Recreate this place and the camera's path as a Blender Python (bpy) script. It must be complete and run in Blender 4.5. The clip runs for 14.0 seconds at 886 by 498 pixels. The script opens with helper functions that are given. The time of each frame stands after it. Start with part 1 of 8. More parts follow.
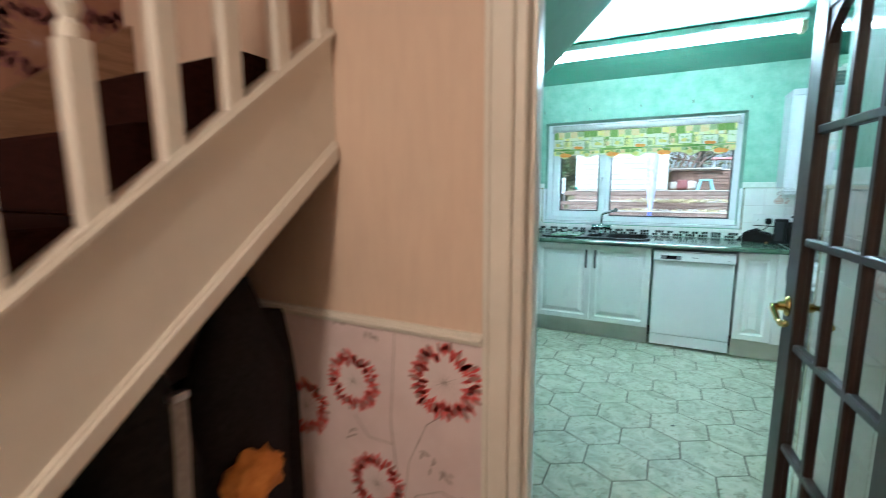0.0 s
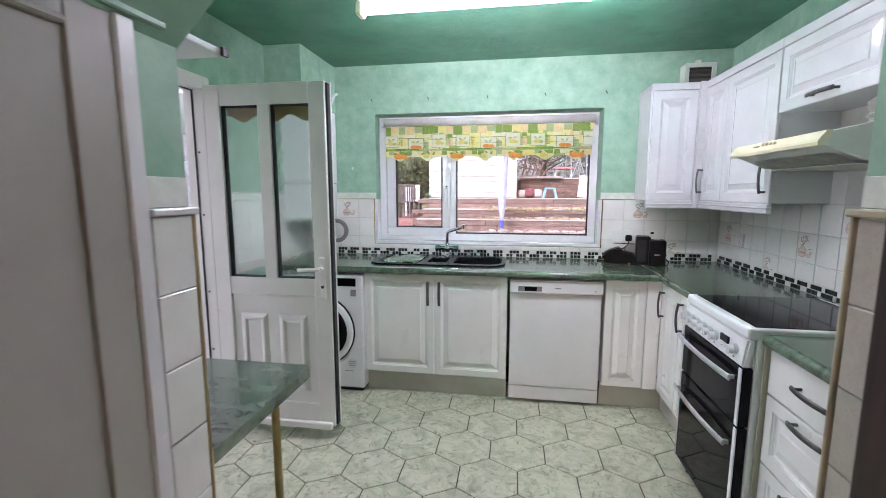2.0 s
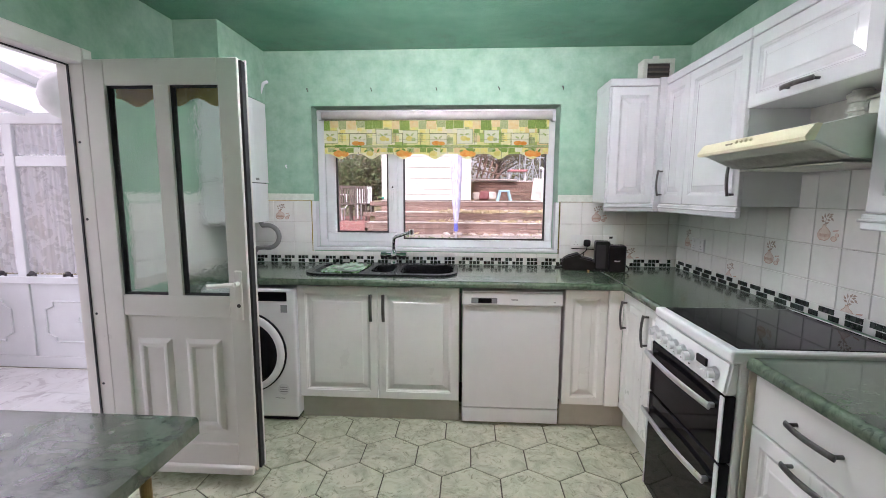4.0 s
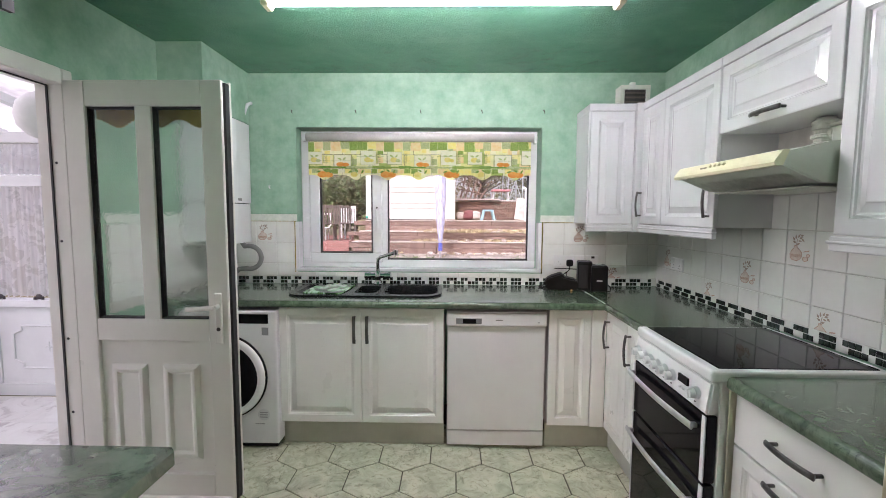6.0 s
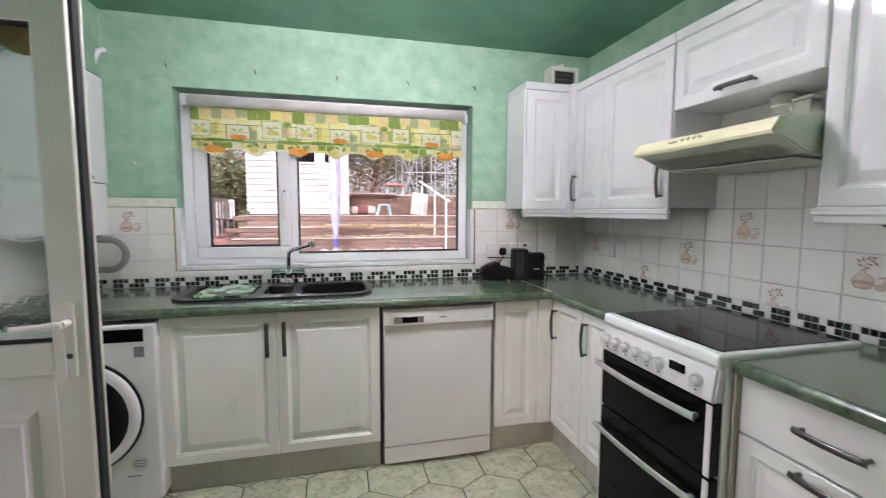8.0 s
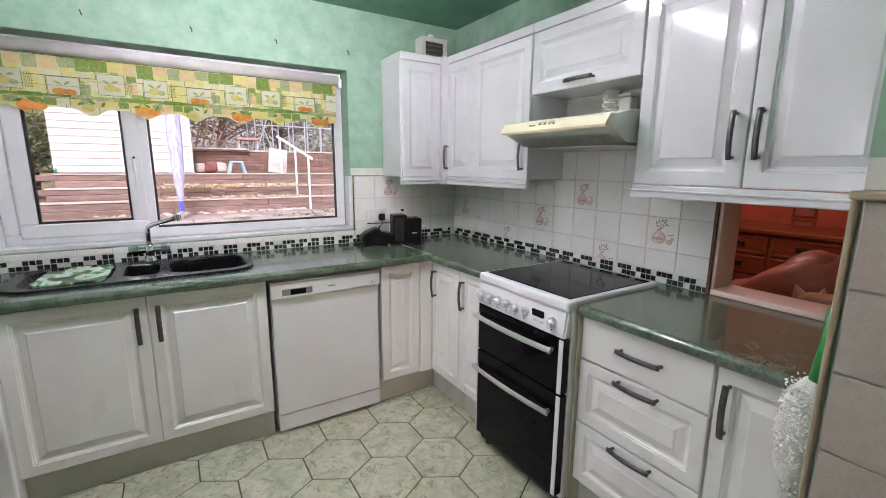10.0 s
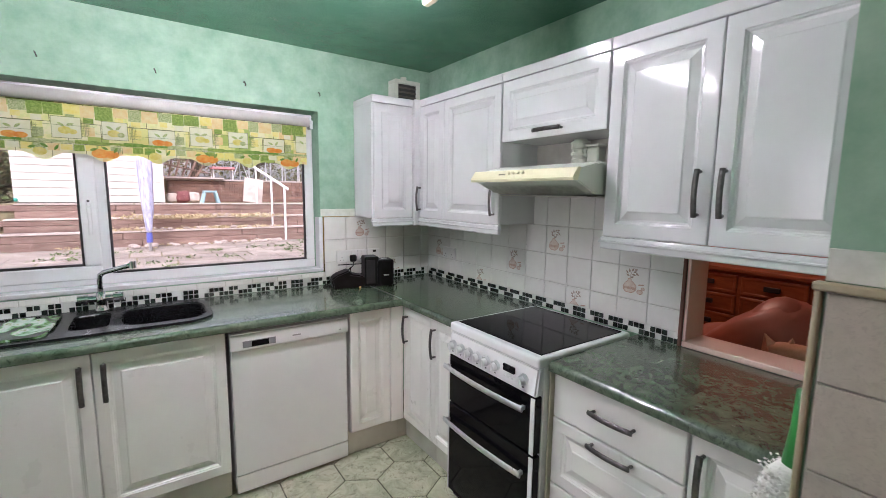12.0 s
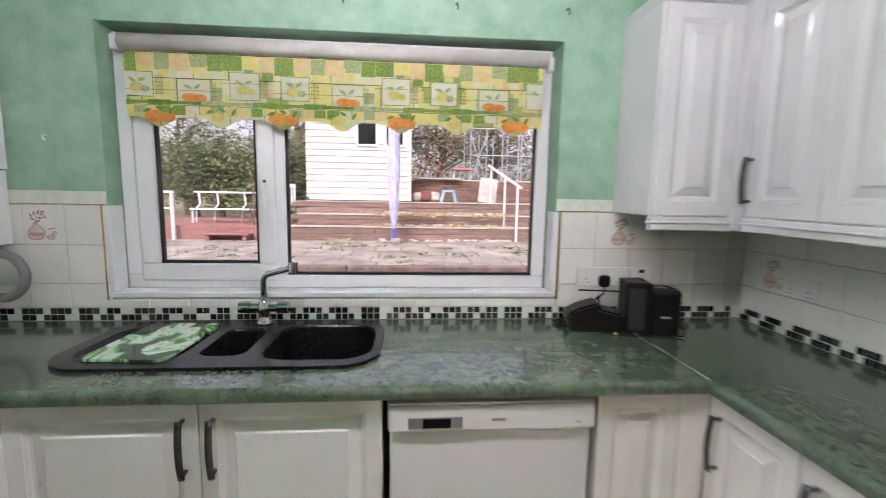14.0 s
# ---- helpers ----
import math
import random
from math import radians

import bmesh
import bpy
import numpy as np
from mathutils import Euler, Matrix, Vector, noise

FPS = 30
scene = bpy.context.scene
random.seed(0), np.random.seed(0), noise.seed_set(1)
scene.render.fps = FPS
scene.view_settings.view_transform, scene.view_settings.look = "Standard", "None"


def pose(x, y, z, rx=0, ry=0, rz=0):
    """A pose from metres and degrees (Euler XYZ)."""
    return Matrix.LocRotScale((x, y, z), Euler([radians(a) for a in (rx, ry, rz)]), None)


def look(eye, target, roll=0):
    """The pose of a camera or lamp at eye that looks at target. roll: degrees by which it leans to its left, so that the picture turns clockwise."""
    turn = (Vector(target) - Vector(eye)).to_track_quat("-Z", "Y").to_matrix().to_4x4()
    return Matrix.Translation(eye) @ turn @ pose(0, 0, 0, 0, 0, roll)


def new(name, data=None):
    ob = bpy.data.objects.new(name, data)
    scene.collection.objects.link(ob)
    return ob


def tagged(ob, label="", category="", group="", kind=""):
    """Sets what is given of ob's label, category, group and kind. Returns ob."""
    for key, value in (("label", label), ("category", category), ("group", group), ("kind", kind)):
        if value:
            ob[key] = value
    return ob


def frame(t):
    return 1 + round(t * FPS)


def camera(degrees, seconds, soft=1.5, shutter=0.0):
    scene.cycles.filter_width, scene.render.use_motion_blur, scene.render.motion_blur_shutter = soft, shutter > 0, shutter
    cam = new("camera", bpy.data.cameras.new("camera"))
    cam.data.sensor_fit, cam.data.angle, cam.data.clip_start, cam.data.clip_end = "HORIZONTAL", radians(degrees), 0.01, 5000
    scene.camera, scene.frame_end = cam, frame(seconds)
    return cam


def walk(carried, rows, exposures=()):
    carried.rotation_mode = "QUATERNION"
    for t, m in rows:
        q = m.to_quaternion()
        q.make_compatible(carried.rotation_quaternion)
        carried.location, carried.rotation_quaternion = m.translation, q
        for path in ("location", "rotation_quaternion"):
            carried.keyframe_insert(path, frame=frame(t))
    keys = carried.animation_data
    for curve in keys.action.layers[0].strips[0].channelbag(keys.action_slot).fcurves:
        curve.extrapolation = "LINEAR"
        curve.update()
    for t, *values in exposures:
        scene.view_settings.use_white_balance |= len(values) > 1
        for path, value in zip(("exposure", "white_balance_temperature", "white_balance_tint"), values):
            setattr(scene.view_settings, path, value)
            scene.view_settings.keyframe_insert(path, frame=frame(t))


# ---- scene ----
cam = camera(91.5, 14.0, 0.8, 0.4)
PATH = [
    (0, (0.047, -0.088, 1.404), (-0.852, 1.675, 1.115), -0.3),
    (0.5, (0.092, 0.325, 1.435), (-0.552, 2.197, 1.148), -0.4),
    (1, (0.119, 0.68, 1.418), (-0.359, 2.603, 1.15), -0.1),
    (1.5, (0.037, 0.949, 1.424), (-0.345, 2.894, 1.159), -0.1),
    (2, (0.003, 1.147, 1.429), (-0.311, 3.105, 1.167), -0.0),
    (2.5, (0.052, 1.348, 1.441), (-0.198, 3.315, 1.184), 0.0),
    (3, (0.035, 1.469, 1.415), (-0.154, 3.444, 1.16), 0.1),
    (5.5, (0.022, 1.459, 1.434), (-0.038, 3.448, 1.233), 0.3),
    (6, (0.026, 1.462, 1.433), (-0.016, 3.455, 1.27), 0.3),
    (6.5, (0.024, 1.467, 1.429), (-0.002, 3.462, 1.289), 0.4),
    (7, (-0.029, 1.548, 1.411), (0.002, 3.544, 1.282), 0.4),
    (7.5, (-0.16, 1.677, 1.397), (0.035, 3.663, 1.268), 0.4),
    (8, (-0.227, 1.827, 1.352), (0.252, 3.761, 1.18), 0.2),
    (8.5, (-0.344, 1.829, 1.316), (0.4, 3.665, 1.044), -0.1),
    (9, (-0.393, 1.784, 1.334), (0.538, 3.513, 0.955), 0.1),
    (11.5, (-0.336, 1.748, 1.552), (0.768, 3.384, 1.23), 0.6),
    (12, (-0.301, 1.788, 1.533), (0.83, 3.419, 1.28), 0.7),
    (12.5, (-0.191, 1.975, 1.465), (0.93, 3.617, 1.24), 0.7),
    (13, (-0.112, 2.234, 1.43), (0.792, 4.005, 1.211), 0.8),
    (13.5, (0.031, 2.519, 1.428), (0.52, 4.446, 1.208), 1.0),
    (14, (0.05, 2.846, 1.432), (0.209, 4.824, 1.184), 1.0),
]
EXPOSURES = [(0.0, 1.32, 4650, -8), (0.6, 1.28, 4650, -8), (1.0, 1.15, 4850, -4), (1.5, 1.13, 5650, 20), (2.0, 1.08, 5850, 30), (3.0, 0.97, 6000, 32), (7.0, 0.91, 6300, 29), (9.0, 0.89, 6250, 33), (12.0, 0.87, 6200, 31), (13.0, 0.81, 6300, 31), (14.0, 0.73, 6350, 30)]
walk(cam, [(t, look(eye, target, roll)) for t, eye, target, roll in PATH], EXPOSURES)

# ---- light ----
world = bpy.data.worlds.new("overcast_sky")
scene.world = world
world.use_nodes = True
wt = world.node_tree
sky = wt.nodes.new("ShaderNodeTexSky")
sky.sky_type = "NISHITA"
sky.sun_disc = False
sky.sun_elevation, sky.sun_rotation = radians(48), radians(195)
sky.dust_density = 4.0
wt.nodes["Background"].inputs["Strength"].default_value = 0.14
haze = wt.nodes.new("ShaderNodeHueSaturation")
haze.inputs["Saturation"].default_value, haze.inputs["Value"].default_value = 0.35, 1.15
wt.links.new(sky.outputs["Color"], haze.inputs["Color"])
wt.links.new(haze.outputs["Color"], wt.nodes["Background"].inputs["Color"])
sun = new("sun", bpy.data.lights.new("sun", "SUN"))
sun.data.energy, sun.data.angle, sun.data.color = 2.05, radians(12), (1.0, 0.96, 0.92)
sun.matrix_world = look((0, 0, 20), (12 * math.sin(radians(15)), 12 * math.cos(radians(15)), 20 - 12 * math.tan(radians(48))))
hall_lamp = new("hall_ceiling_lamp_light", bpy.data.lights.new("hall_ceiling_lamp_light", "POINT"))
hall_lamp.data.energy, hall_lamp.data.color, hall_lamp.data.shadow_soft_size = 34.0, (1.0, 0.64, 0.40), 0.15
hall_lamp.location = (-0.4, -1.35, 2.3)

# area lamp added for sky light from the west, lifting drawer and cooker fronts
west = new("west_fill_light", bpy.data.lights.new("west_fill_light", "AREA"))
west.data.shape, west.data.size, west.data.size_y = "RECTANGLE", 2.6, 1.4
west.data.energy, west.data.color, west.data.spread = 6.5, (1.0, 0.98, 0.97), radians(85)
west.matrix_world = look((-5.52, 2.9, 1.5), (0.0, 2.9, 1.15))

# ---- small building helpers ----
OFFS = {}


def thing(name, label, category, at=(0, 0, 0), group="", kind=""):
    """An Empty at its base; its parts are built in world metres."""
    ob = new(name)
    ob.empty_display_size = 0.05
    ob.location = at
    OFFS[ob.name] = Vector(at)
    return tagged(ob, label, category, group, kind)


def local(name, label, category, group=""):
    """An Empty at the origin; its parts are built round it and it is moved later."""
    return thing(name, label, category, (0, 0, 0), group)


def part(name, bm, material, parent=None, label="", m=None, smooth=False):
    if m is not None:
        bmesh.ops.transform(bm, matrix=m, verts=bm.verts)
    off = OFFS.get(parent.name, Vector()) if parent else Vector()
    if off.length:
        bmesh.ops.translate(bm, vec=-off, verts=bm.verts)
    me = bpy.data.meshes.new(name)
    bm.normal_update()
    bm.to_mesh(me)
    bm.free()
    if smooth:
        for p in me.polygons:
            p.use_smooth = True
    me.materials.append(material)
    ob = new(name, me)
    if parent:
        ob.parent = parent
    OFFS[ob.name] = off
    if label:
        ob["label"] = label
    return ob


def solo(name, bm, material, label, category, group="", kind="", m=None, smooth=False):
    ob = part(name, bm, material, None, "", m, smooth)
    return tagged(ob, label, category, group, kind)


def share(name, me, parent, at, label="", rot=None):
    ob = new(name, me)
    ob.parent = parent
    off = OFFS.get(parent.name, Vector())
    ob.location = Vector(at) - off
    if rot is not None:
        ob.rotation_euler = rot
    if label:
        ob["label"] = label
    return ob


def mesh_of(name, bm, material):
    me = bpy.data.meshes.new(name)
    bm.normal_update()
    bm.to_mesh(me)
    bm.free()
    me.materials.append(material)
    return me


def box(x0, x1, y0, y1, z0, z1, bevel=0.0, seg=1, bm=None):
    own = bmesh.new()
    r = bmesh.ops.create_cube(own, size=1.0)
    m = Matrix.Translation(((x0 + x1) / 2, (y0 + y1) / 2, (z0 + z1) / 2)) @ Matrix.Diagonal((abs(x1 - x0), abs(y1 - y0), abs(z1 - z0), 1))
    bmesh.ops.transform(own, matrix=m, verts=own.verts)
    if bevel:
        bmesh.ops.bevel(own, geom=list(own.edges), offset=bevel, segments=seg, affect="EDGES", profile=0.5)
    if bm is None:
        return own
    return join(bm, own)


def join(bm, other):
    me = bpy.data.meshes.new("tmp")
    other.to_mesh(me)
    other.free()
    bm.from_mesh(me)
    bpy.data.meshes.remove(me)
    return bm


def cyl(p0, p1, r0, r1=None, seg=16, bm=None, cap=True):
    own = bmesh.new()
    p0, p1 = Vector(p0), Vector(p1)
    r1 = r0 if r1 is None else r1
    bmesh.ops.create_cone(own, cap_ends=cap, segments=seg, radius1=r0, radius2=r1, depth=(p1 - p0).length)
    q = (p1 - p0).to_track_quat("Z", "Y").to_matrix().to_4x4()
    bmesh.ops.transform(own, matrix=Matrix.Translation((p0 + p1) / 2) @ q, verts=own.verts)
    return own if bm is None else join(bm, own)


def ball(c, r, seg=12, rings=8, scale=(1, 1, 1), bm=None):
    own = bmesh.new()
    bmesh.ops.create_uvsphere(own, u_segments=seg, v_segments=rings, radius=r)
    bmesh.ops.transform(own, matrix=Matrix.Translation(c) @ Matrix.Diagonal((*scale, 1)), verts=own.verts)
    return own if bm is None else join(bm, own)


def tube(points, r, seg=10, bm=None, flat=1.0):
    """A pipe along points; flat squashes it sideways."""
    own = bmesh.new()
    pts = [Vector(p) for p in points]
    rings = []
    a = None
    for i, p in enumerate(pts):
        d = (pts[min(i + 1, len(pts) - 1)] - pts[max(i - 1, 0)]).normalized()
        if a is None:
            a = d.cross(Vector((0, 0, 1)))
            if a.length < 0.2:
                a = d.cross(Vector((0, 1, 0)))
        a = (a - d * a.dot(d)).normalized()
        b = a.cross(d).normalized()
        rr = r[i] if isinstance(r, (list, tuple)) else r
        rings.append([own.verts.new(p + (a * math.cos(t) * flat + b * math.sin(t)) * rr) for t in (2 * math.pi * k / seg for k in range(seg))])
    for r0, r1 in zip(rings, rings[1:]):
        for k in range(seg):
            own.faces.new((r0[k], r0[(k + 1) % seg], r1[(k + 1) % seg], r1[k]))
    own.faces.new(rings[0][::-1])
    own.faces.new(rings[-1])
    bmesh.ops.recalc_face_normals(own, faces=own.faces)
    return own if bm is None else join(bm, own)


def prism(poly, z0, z1, bm=None):
    """Extrudes an xy outline from z0 to z1."""
    own = bmesh.new()
    lo = [own.verts.new((x, y, z0)) for x, y in poly]
    hi = [own.verts.new((x, y, z1)) for x, y in poly]
    n = len(poly)
    own.faces.new(lo[::-1])
    own.faces.new(hi)
    for k in range(n):
        own.faces.new((lo[k], lo[(k + 1) % n], hi[(k + 1) % n], hi[k]))
    bmesh.ops.recalc_face_normals(own, faces=own.faces)
    return own if bm is None else join(bm, own)


def lathe(profile, seg=24, bm=None):
    own = bmesh.new()
    rings = []
    for r, z in profile:
        rings.append([own.verts.new((r * math.cos(2 * math.pi * k / seg), r * math.sin(2 * math.pi * k / seg), z)) for k in range(seg)])
    for a, b in zip(rings, rings[1:]):
        for k in range(seg):
            own.faces.new((a[k], a[(k + 1) % seg], b[(k + 1) % seg], b[k]))
    own.faces.new(rings[0][::-1])
    own.faces.new(rings[-1])
    bmesh.ops.recalc_face_normals(own, faces=own.faces)
    return own if bm is None else join(bm, own)


def rounded(w, h, r, seg=5):
    """A rounded rectangle round the origin, as an outline."""
    out = []
    for cx, cy, a0 in ((w / 2 - r, h / 2 - r, 0), (-w / 2 + r, h / 2 - r, 90), (-w / 2 + r, -h / 2 + r, 180), (w / 2 - r, -h / 2 + r, 270)):
        for k in range(seg + 1):
            a = radians(a0 + 90 * k / seg)
            out.append((cx + r * math.cos(a), cy + r * math.sin(a)))
    return out


def rings_front(w, h, thick, rings):
    """A slab from x 0 to w, z 0 to h, y 0 to thick; its front (towards -y) is stepped by rings of (inset, y)."""
    bm = bmesh.new()
    loops = []
    for inset, y in [(0, thick), *rings]:
        loops.append([bm.verts.new(c) for c in ((inset, y, inset), (w - inset, y, inset), (w - inset, y, h - inset), (inset, y, h - inset))])
    bm.faces.new(loops[0][::-1])
    for a, b in zip(loops, loops[1:]):
        for k in range(4):
            bm.faces.new((a[k], a[(k + 1) % 4], b[(k + 1) % 4], b[k]))
    bm.faces.new(loops[-1])
    bmesh.ops.recalc_face_normals(bm, faces=bm.faces)
    return bm


def panel_front(w, h, frame_w=0.062):
    """A wrapped cupboard front with a routed groove and a raised field."""
    f = min(frame_w, w * 0.27, h * 0.27)
    return rings_front(w, h, 0.018, [(0, 0.004), (0.0015, 0.0012), (0.005, 0), (f - 0.016, 0), (f - 0.013, 0.004), (f - 0.009, 0.0055), (f - 0.005, 0.011), (f + 0.003, 0.0125), (f + 0.030, 0.0035), (f + 0.033, 0.001), (f + 0.036, 0.0)])


def bow_handle(length, material, parent, m, vertical=True, label="brushed steel bow handle"):
    """A flat bowed bar on two feet; built upright round the origin, standing off towards -y."""
    L = length / 2
    pts = [(0, -0.026 - 0.009 * (1 - (k / 6 - 1) ** 2), -L + length * k / 12) for k in range(13)]
    bm = tube(pts, 0.0058, 8, flat=1.7)
    for s in (-1, 1):
        cyl((0, 0, s * (L - 0.008)), (0, -0.027, s * (L - 0.008)), 0.0058, seg=8, bm=bm)
    if not vertical:
        bmesh.ops.transform(bm, matrix=Matrix.Rotation(radians(90), 4, "Y"), verts=bm.verts)
    return part("handle", bm, material, parent, label, m, True)


# ---- materials ----
def nodes_of(name):
    m = bpy.data.materials.new(name)
    m.use_nodes = True
    nt = m.node_tree
    return m, nt, nt.nodes["Principled BSDF"]


def add(nt, kind, **props):
    n = nt.nodes.new(kind)
    for k, v in props.items():
        n.inputs[k.replace("_", " ")].default_value = v
    return n


def noise_tex(nt, scale, detail=4.0, rough=0.6, distortion=0.0, stretch=None, space="world"):
    n = add(nt, "ShaderNodeTexNoise", Scale=scale, Detail=detail, Roughness=rough, Distortion=distortion)
    if space == "world":
        src = nt.nodes.new("ShaderNodeNewGeometry").outputs["Position"]
    else:
        src = nt.nodes.new("ShaderNodeTexCoord").outputs["Object"]
    if stretch:
        mp = nt.nodes.new("ShaderNodeMapping")
        mp.inputs["Scale"].default_value = stretch
        nt.links.new(src, mp.inputs["Vector"])
        src = mp.outputs["Vector"]
    nt.links.new(src, n.inputs["Vector"])
    return n


def ramp(nt, src, stops):
    r = nt.nodes.new("ShaderNodeValToRGB")
    els = r.color_ramp.elements
    while len(els) < len(stops):
        els.new(0.5)
    for e, (p, c) in zip(els, stops):
        e.position, e.color = p, (*c, 1) if len(c) == 3 else c
    nt.links.new(src, r.inputs["Fac"])
    return r


def bump(nt, bsdf, src, strength, distance=0.002):
    b = nt.nodes.new("ShaderNodeBump")
    b.inputs["Strength"].default_value = strength
    b.inputs["Distance"].default_value = distance
    nt.links.new(src, b.inputs["Height"])
    nt.links.new(b.outputs["Normal"], bsdf.inputs["Normal"])
    return b


def surface(name, dark, light, scale, rough=0.5, metal=0.0, detail=5.0, spread=(0.35, 0.65), bump_scale=None, bump_strength=0.1,
            bump_distance=0.001, rough_spread=0.06, distortion=0.0, stretch=None, vary=0.0, spec=0.5, coat=0.0, space="world"):
    """A material with two tones of grain, uneven gloss and fine relief."""
    m, nt, b = nodes_of(name)
    n = noise_tex(nt, scale, detail, 0.62, distortion, stretch, space)
    r = ramp(nt, n.outputs["Fac"], [(spread[0], dark), (spread[1], light)])
    colour = r.outputs["Color"]
    if vary:
        info = nt.nodes.new("ShaderNodeObjectInfo")
        hsv = nt.nodes.new("ShaderNodeHueSaturation")
        mr = add(nt, "ShaderNodeMapRange", To_Min=1 - vary, To_Max=1 + vary)
        nt.links.new(info.outputs["Random"], mr.inputs["Value"])
        nt.links.new(mr.outputs["Result"], hsv.inputs["Value"])
        nt.links.new(colour, hsv.inputs["Color"])
        colour = hsv.outputs["Color"]
    nt.links.new(colour, b.inputs["Base Color"])
    n2 = noise_tex(nt, scale * 2.7 + 3, 3.0, 0.6)
    mr2 = add(nt, "ShaderNodeMapRange", To_Min=max(0.02, rough - rough_spread), To_Max=min(1, rough + rough_spread))
    nt.links.new(n2.outputs["Fac"], mr2.inputs["Value"])
    nt.links.new(mr2.outputs["Result"], b.inputs["Roughness"])
    b.inputs["Metallic"].default_value = metal
    b.inputs["Specular IOR Level"].default_value = spec
    if coat:
        b.inputs["Coat Weight"].default_value = coat
        b.inputs["Coat Roughness"].default_value = 0.08
    if bump_scale:
        n3 = noise_tex(nt, bump_scale, 3.0, 0.6)
        bump(nt, b, n3.outputs["Fac"], bump_strength, bump_distance)
    return m


def marbled(name, base, mid, vein, scale, rough, vein_scale, random_shift=True, cut=(0.40, 0.47), coat=0.0):
    """Marbled print: cloudy tones with thin broken veins, shifted from piece to piece."""
    m, nt, b = nodes_of(name)
    pos = nt.nodes.new("ShaderNodeNewGeometry").outputs["Position"]
    if random_shift:
        info = nt.nodes.new("ShaderNodeObjectInfo")
        vm = nt.nodes.new("ShaderNodeVectorMath")
        vm.operation = "MULTIPLY_ADD"
        comb = nt.nodes.new("ShaderNodeCombineXYZ")
        for k in "XYZ":
            nt.links.new(info.outputs["Random"], comb.inputs[k])
        vm.inputs[1].default_value = (17.0, 31.0, 7.0)
        nt.links.new(comb.outputs["Vector"], vm.inputs[0])
        nt.links.new(pos, vm.inputs[2])
        pos = vm.outputs["Vector"]
    n1 = add(nt, "ShaderNodeTexNoise", Scale=scale, Detail=6.0, Roughness=0.65, Distortion=1.2)
    n2 = add(nt, "ShaderNodeTexNoise", Scale=vein_scale, Detail=8.0, Roughness=0.7, Distortion=2.2)
    for n in (n1, n2):
        nt.links.new(pos, n.inputs["Vector"])
    r1 = ramp(nt, n1.outputs["Fac"], [(0.32, mid), (0.6, base)])
    r2 = ramp(nt, n2.outputs["Fac"], [(cut[0], (1, 1, 1)), (cut[1], (0, 0, 0))])
    mix = nt.nodes.new("ShaderNodeMix")
    mix.data_type = "RGBA"
    nt.links.new(r2.outputs["Color"], mix.inputs["Factor"])
    nt.links.new(r1.outputs["Color"], mix.inputs["A"])
    mix.inputs["B"].default_value = (*vein, 1)
    nt.links.new(mix.outputs["Result"], b.inputs["Base Color"])
    mr = add(nt, "ShaderNodeMapRange", To_Min=rough - 0.05, To_Max=rough + 0.08)
    nt.links.new(n2.outputs["Fac"], mr.inputs["Value"])
    nt.links.new(mr.outputs["Result"], b.inputs["Roughness"])
    if coat:
        b.inputs["Coat Weight"].default_value = coat
        b.inputs["Coat Roughness"].default_value = 0.08
        b.inputs["Coat IOR"].default_value = 1.5
    if not coat:
        bump(nt, b, n1.outputs["Fac"], 0.08, 0.001)
    return m


def plain(name, colour, rough=0.4, metal=0.0, spec=0.5):
    return surface(name, tuple(c * 0.9 for c in colour), tuple(min(1, c * 1.06) for c in colour), 9.0, rough, metal, spec=spec)


def glow(name, colour, strength):
    m, nt, b = nodes_of(name)
    b.inputs["Base Color"].default_value = (0.9, 0.9, 0.9, 1)
    b.inputs["Emission Color"].default_value = (*colour, 1)
    b.inputs["Emission Strength"].default_value = strength
    return m


def glass(name, rough=0.0, tint=(1, 1, 1), bump_scale=None, bump_strength=0.3, ior=1.45):
    m, nt, b = nodes_of(name)
    b.inputs["Base Color"].default_value = (*tint, 1)
    b.inputs["Transmission Weight"].default_value = 1.0
    b.inputs["Roughness"].default_value = rough
    b.inputs["IOR"].default_value = ior
    if bump_scale:
        n = noise_tex(nt, bump_scale, 2.0, 0.5, 0.5)
        bump(nt, b, n.outputs["Fac"], bump_strength, 0.004)
    return m


# one door white in two tones: darkened near the tube, lightened for base units
WHITE = surface("white_gloss_darkened", (0.63, 0.635, 0.64), (0.69, 0.695, 0.70), 2.5, 0.10, rough_spread=0.04, bump_scale=6, bump_strength=0.16, bump_distance=0.002)
BASEWHITE = surface("white_front_lightened", (0.82, 0.815, 0.78), (0.88, 0.875, 0.84), 2.2, 0.3, rough_spread=0.08, bump_scale=12, bump_strength=0.04)
CARCASS = surface("white_carcass_board", (0.70, 0.70, 0.67), (0.76, 0.76, 0.74), 4, 0.45)
PLINTH = surface("stone_grey_plinth", (0.50, 0.49, 0.43), (0.60, 0.59, 0.53), 3, 0.4)
WALLPAPER = surface("mint_sponged_wallpaper", (0.19, 0.37, 0.25), (0.34, 0.52, 0.385), 8, 0.62, detail=8, spread=(0.3, 0.7), bump_scale=120, bump_strength=0.25)
CEIL = surface("dark_green_textured_ceiling", (0.075, 0.235, 0.15), (0.11, 0.29, 0.19), 3, 0.24, bump_scale=95, bump_strength=0.75, bump_distance=0.005)
SOFFIT = surface("green_painted_soffit", (0.20, 0.40, 0.29), (0.26, 0.46, 0.34), 3, 0.4, bump_scale=45, bump_strength=0.15)
TILE = surface("white_glazed_tile", (0.76, 0.76, 0.715), (0.83, 0.83, 0.79), 5, 0.16, vary=0.03, bump_scale=14, bump_strength=0.06)
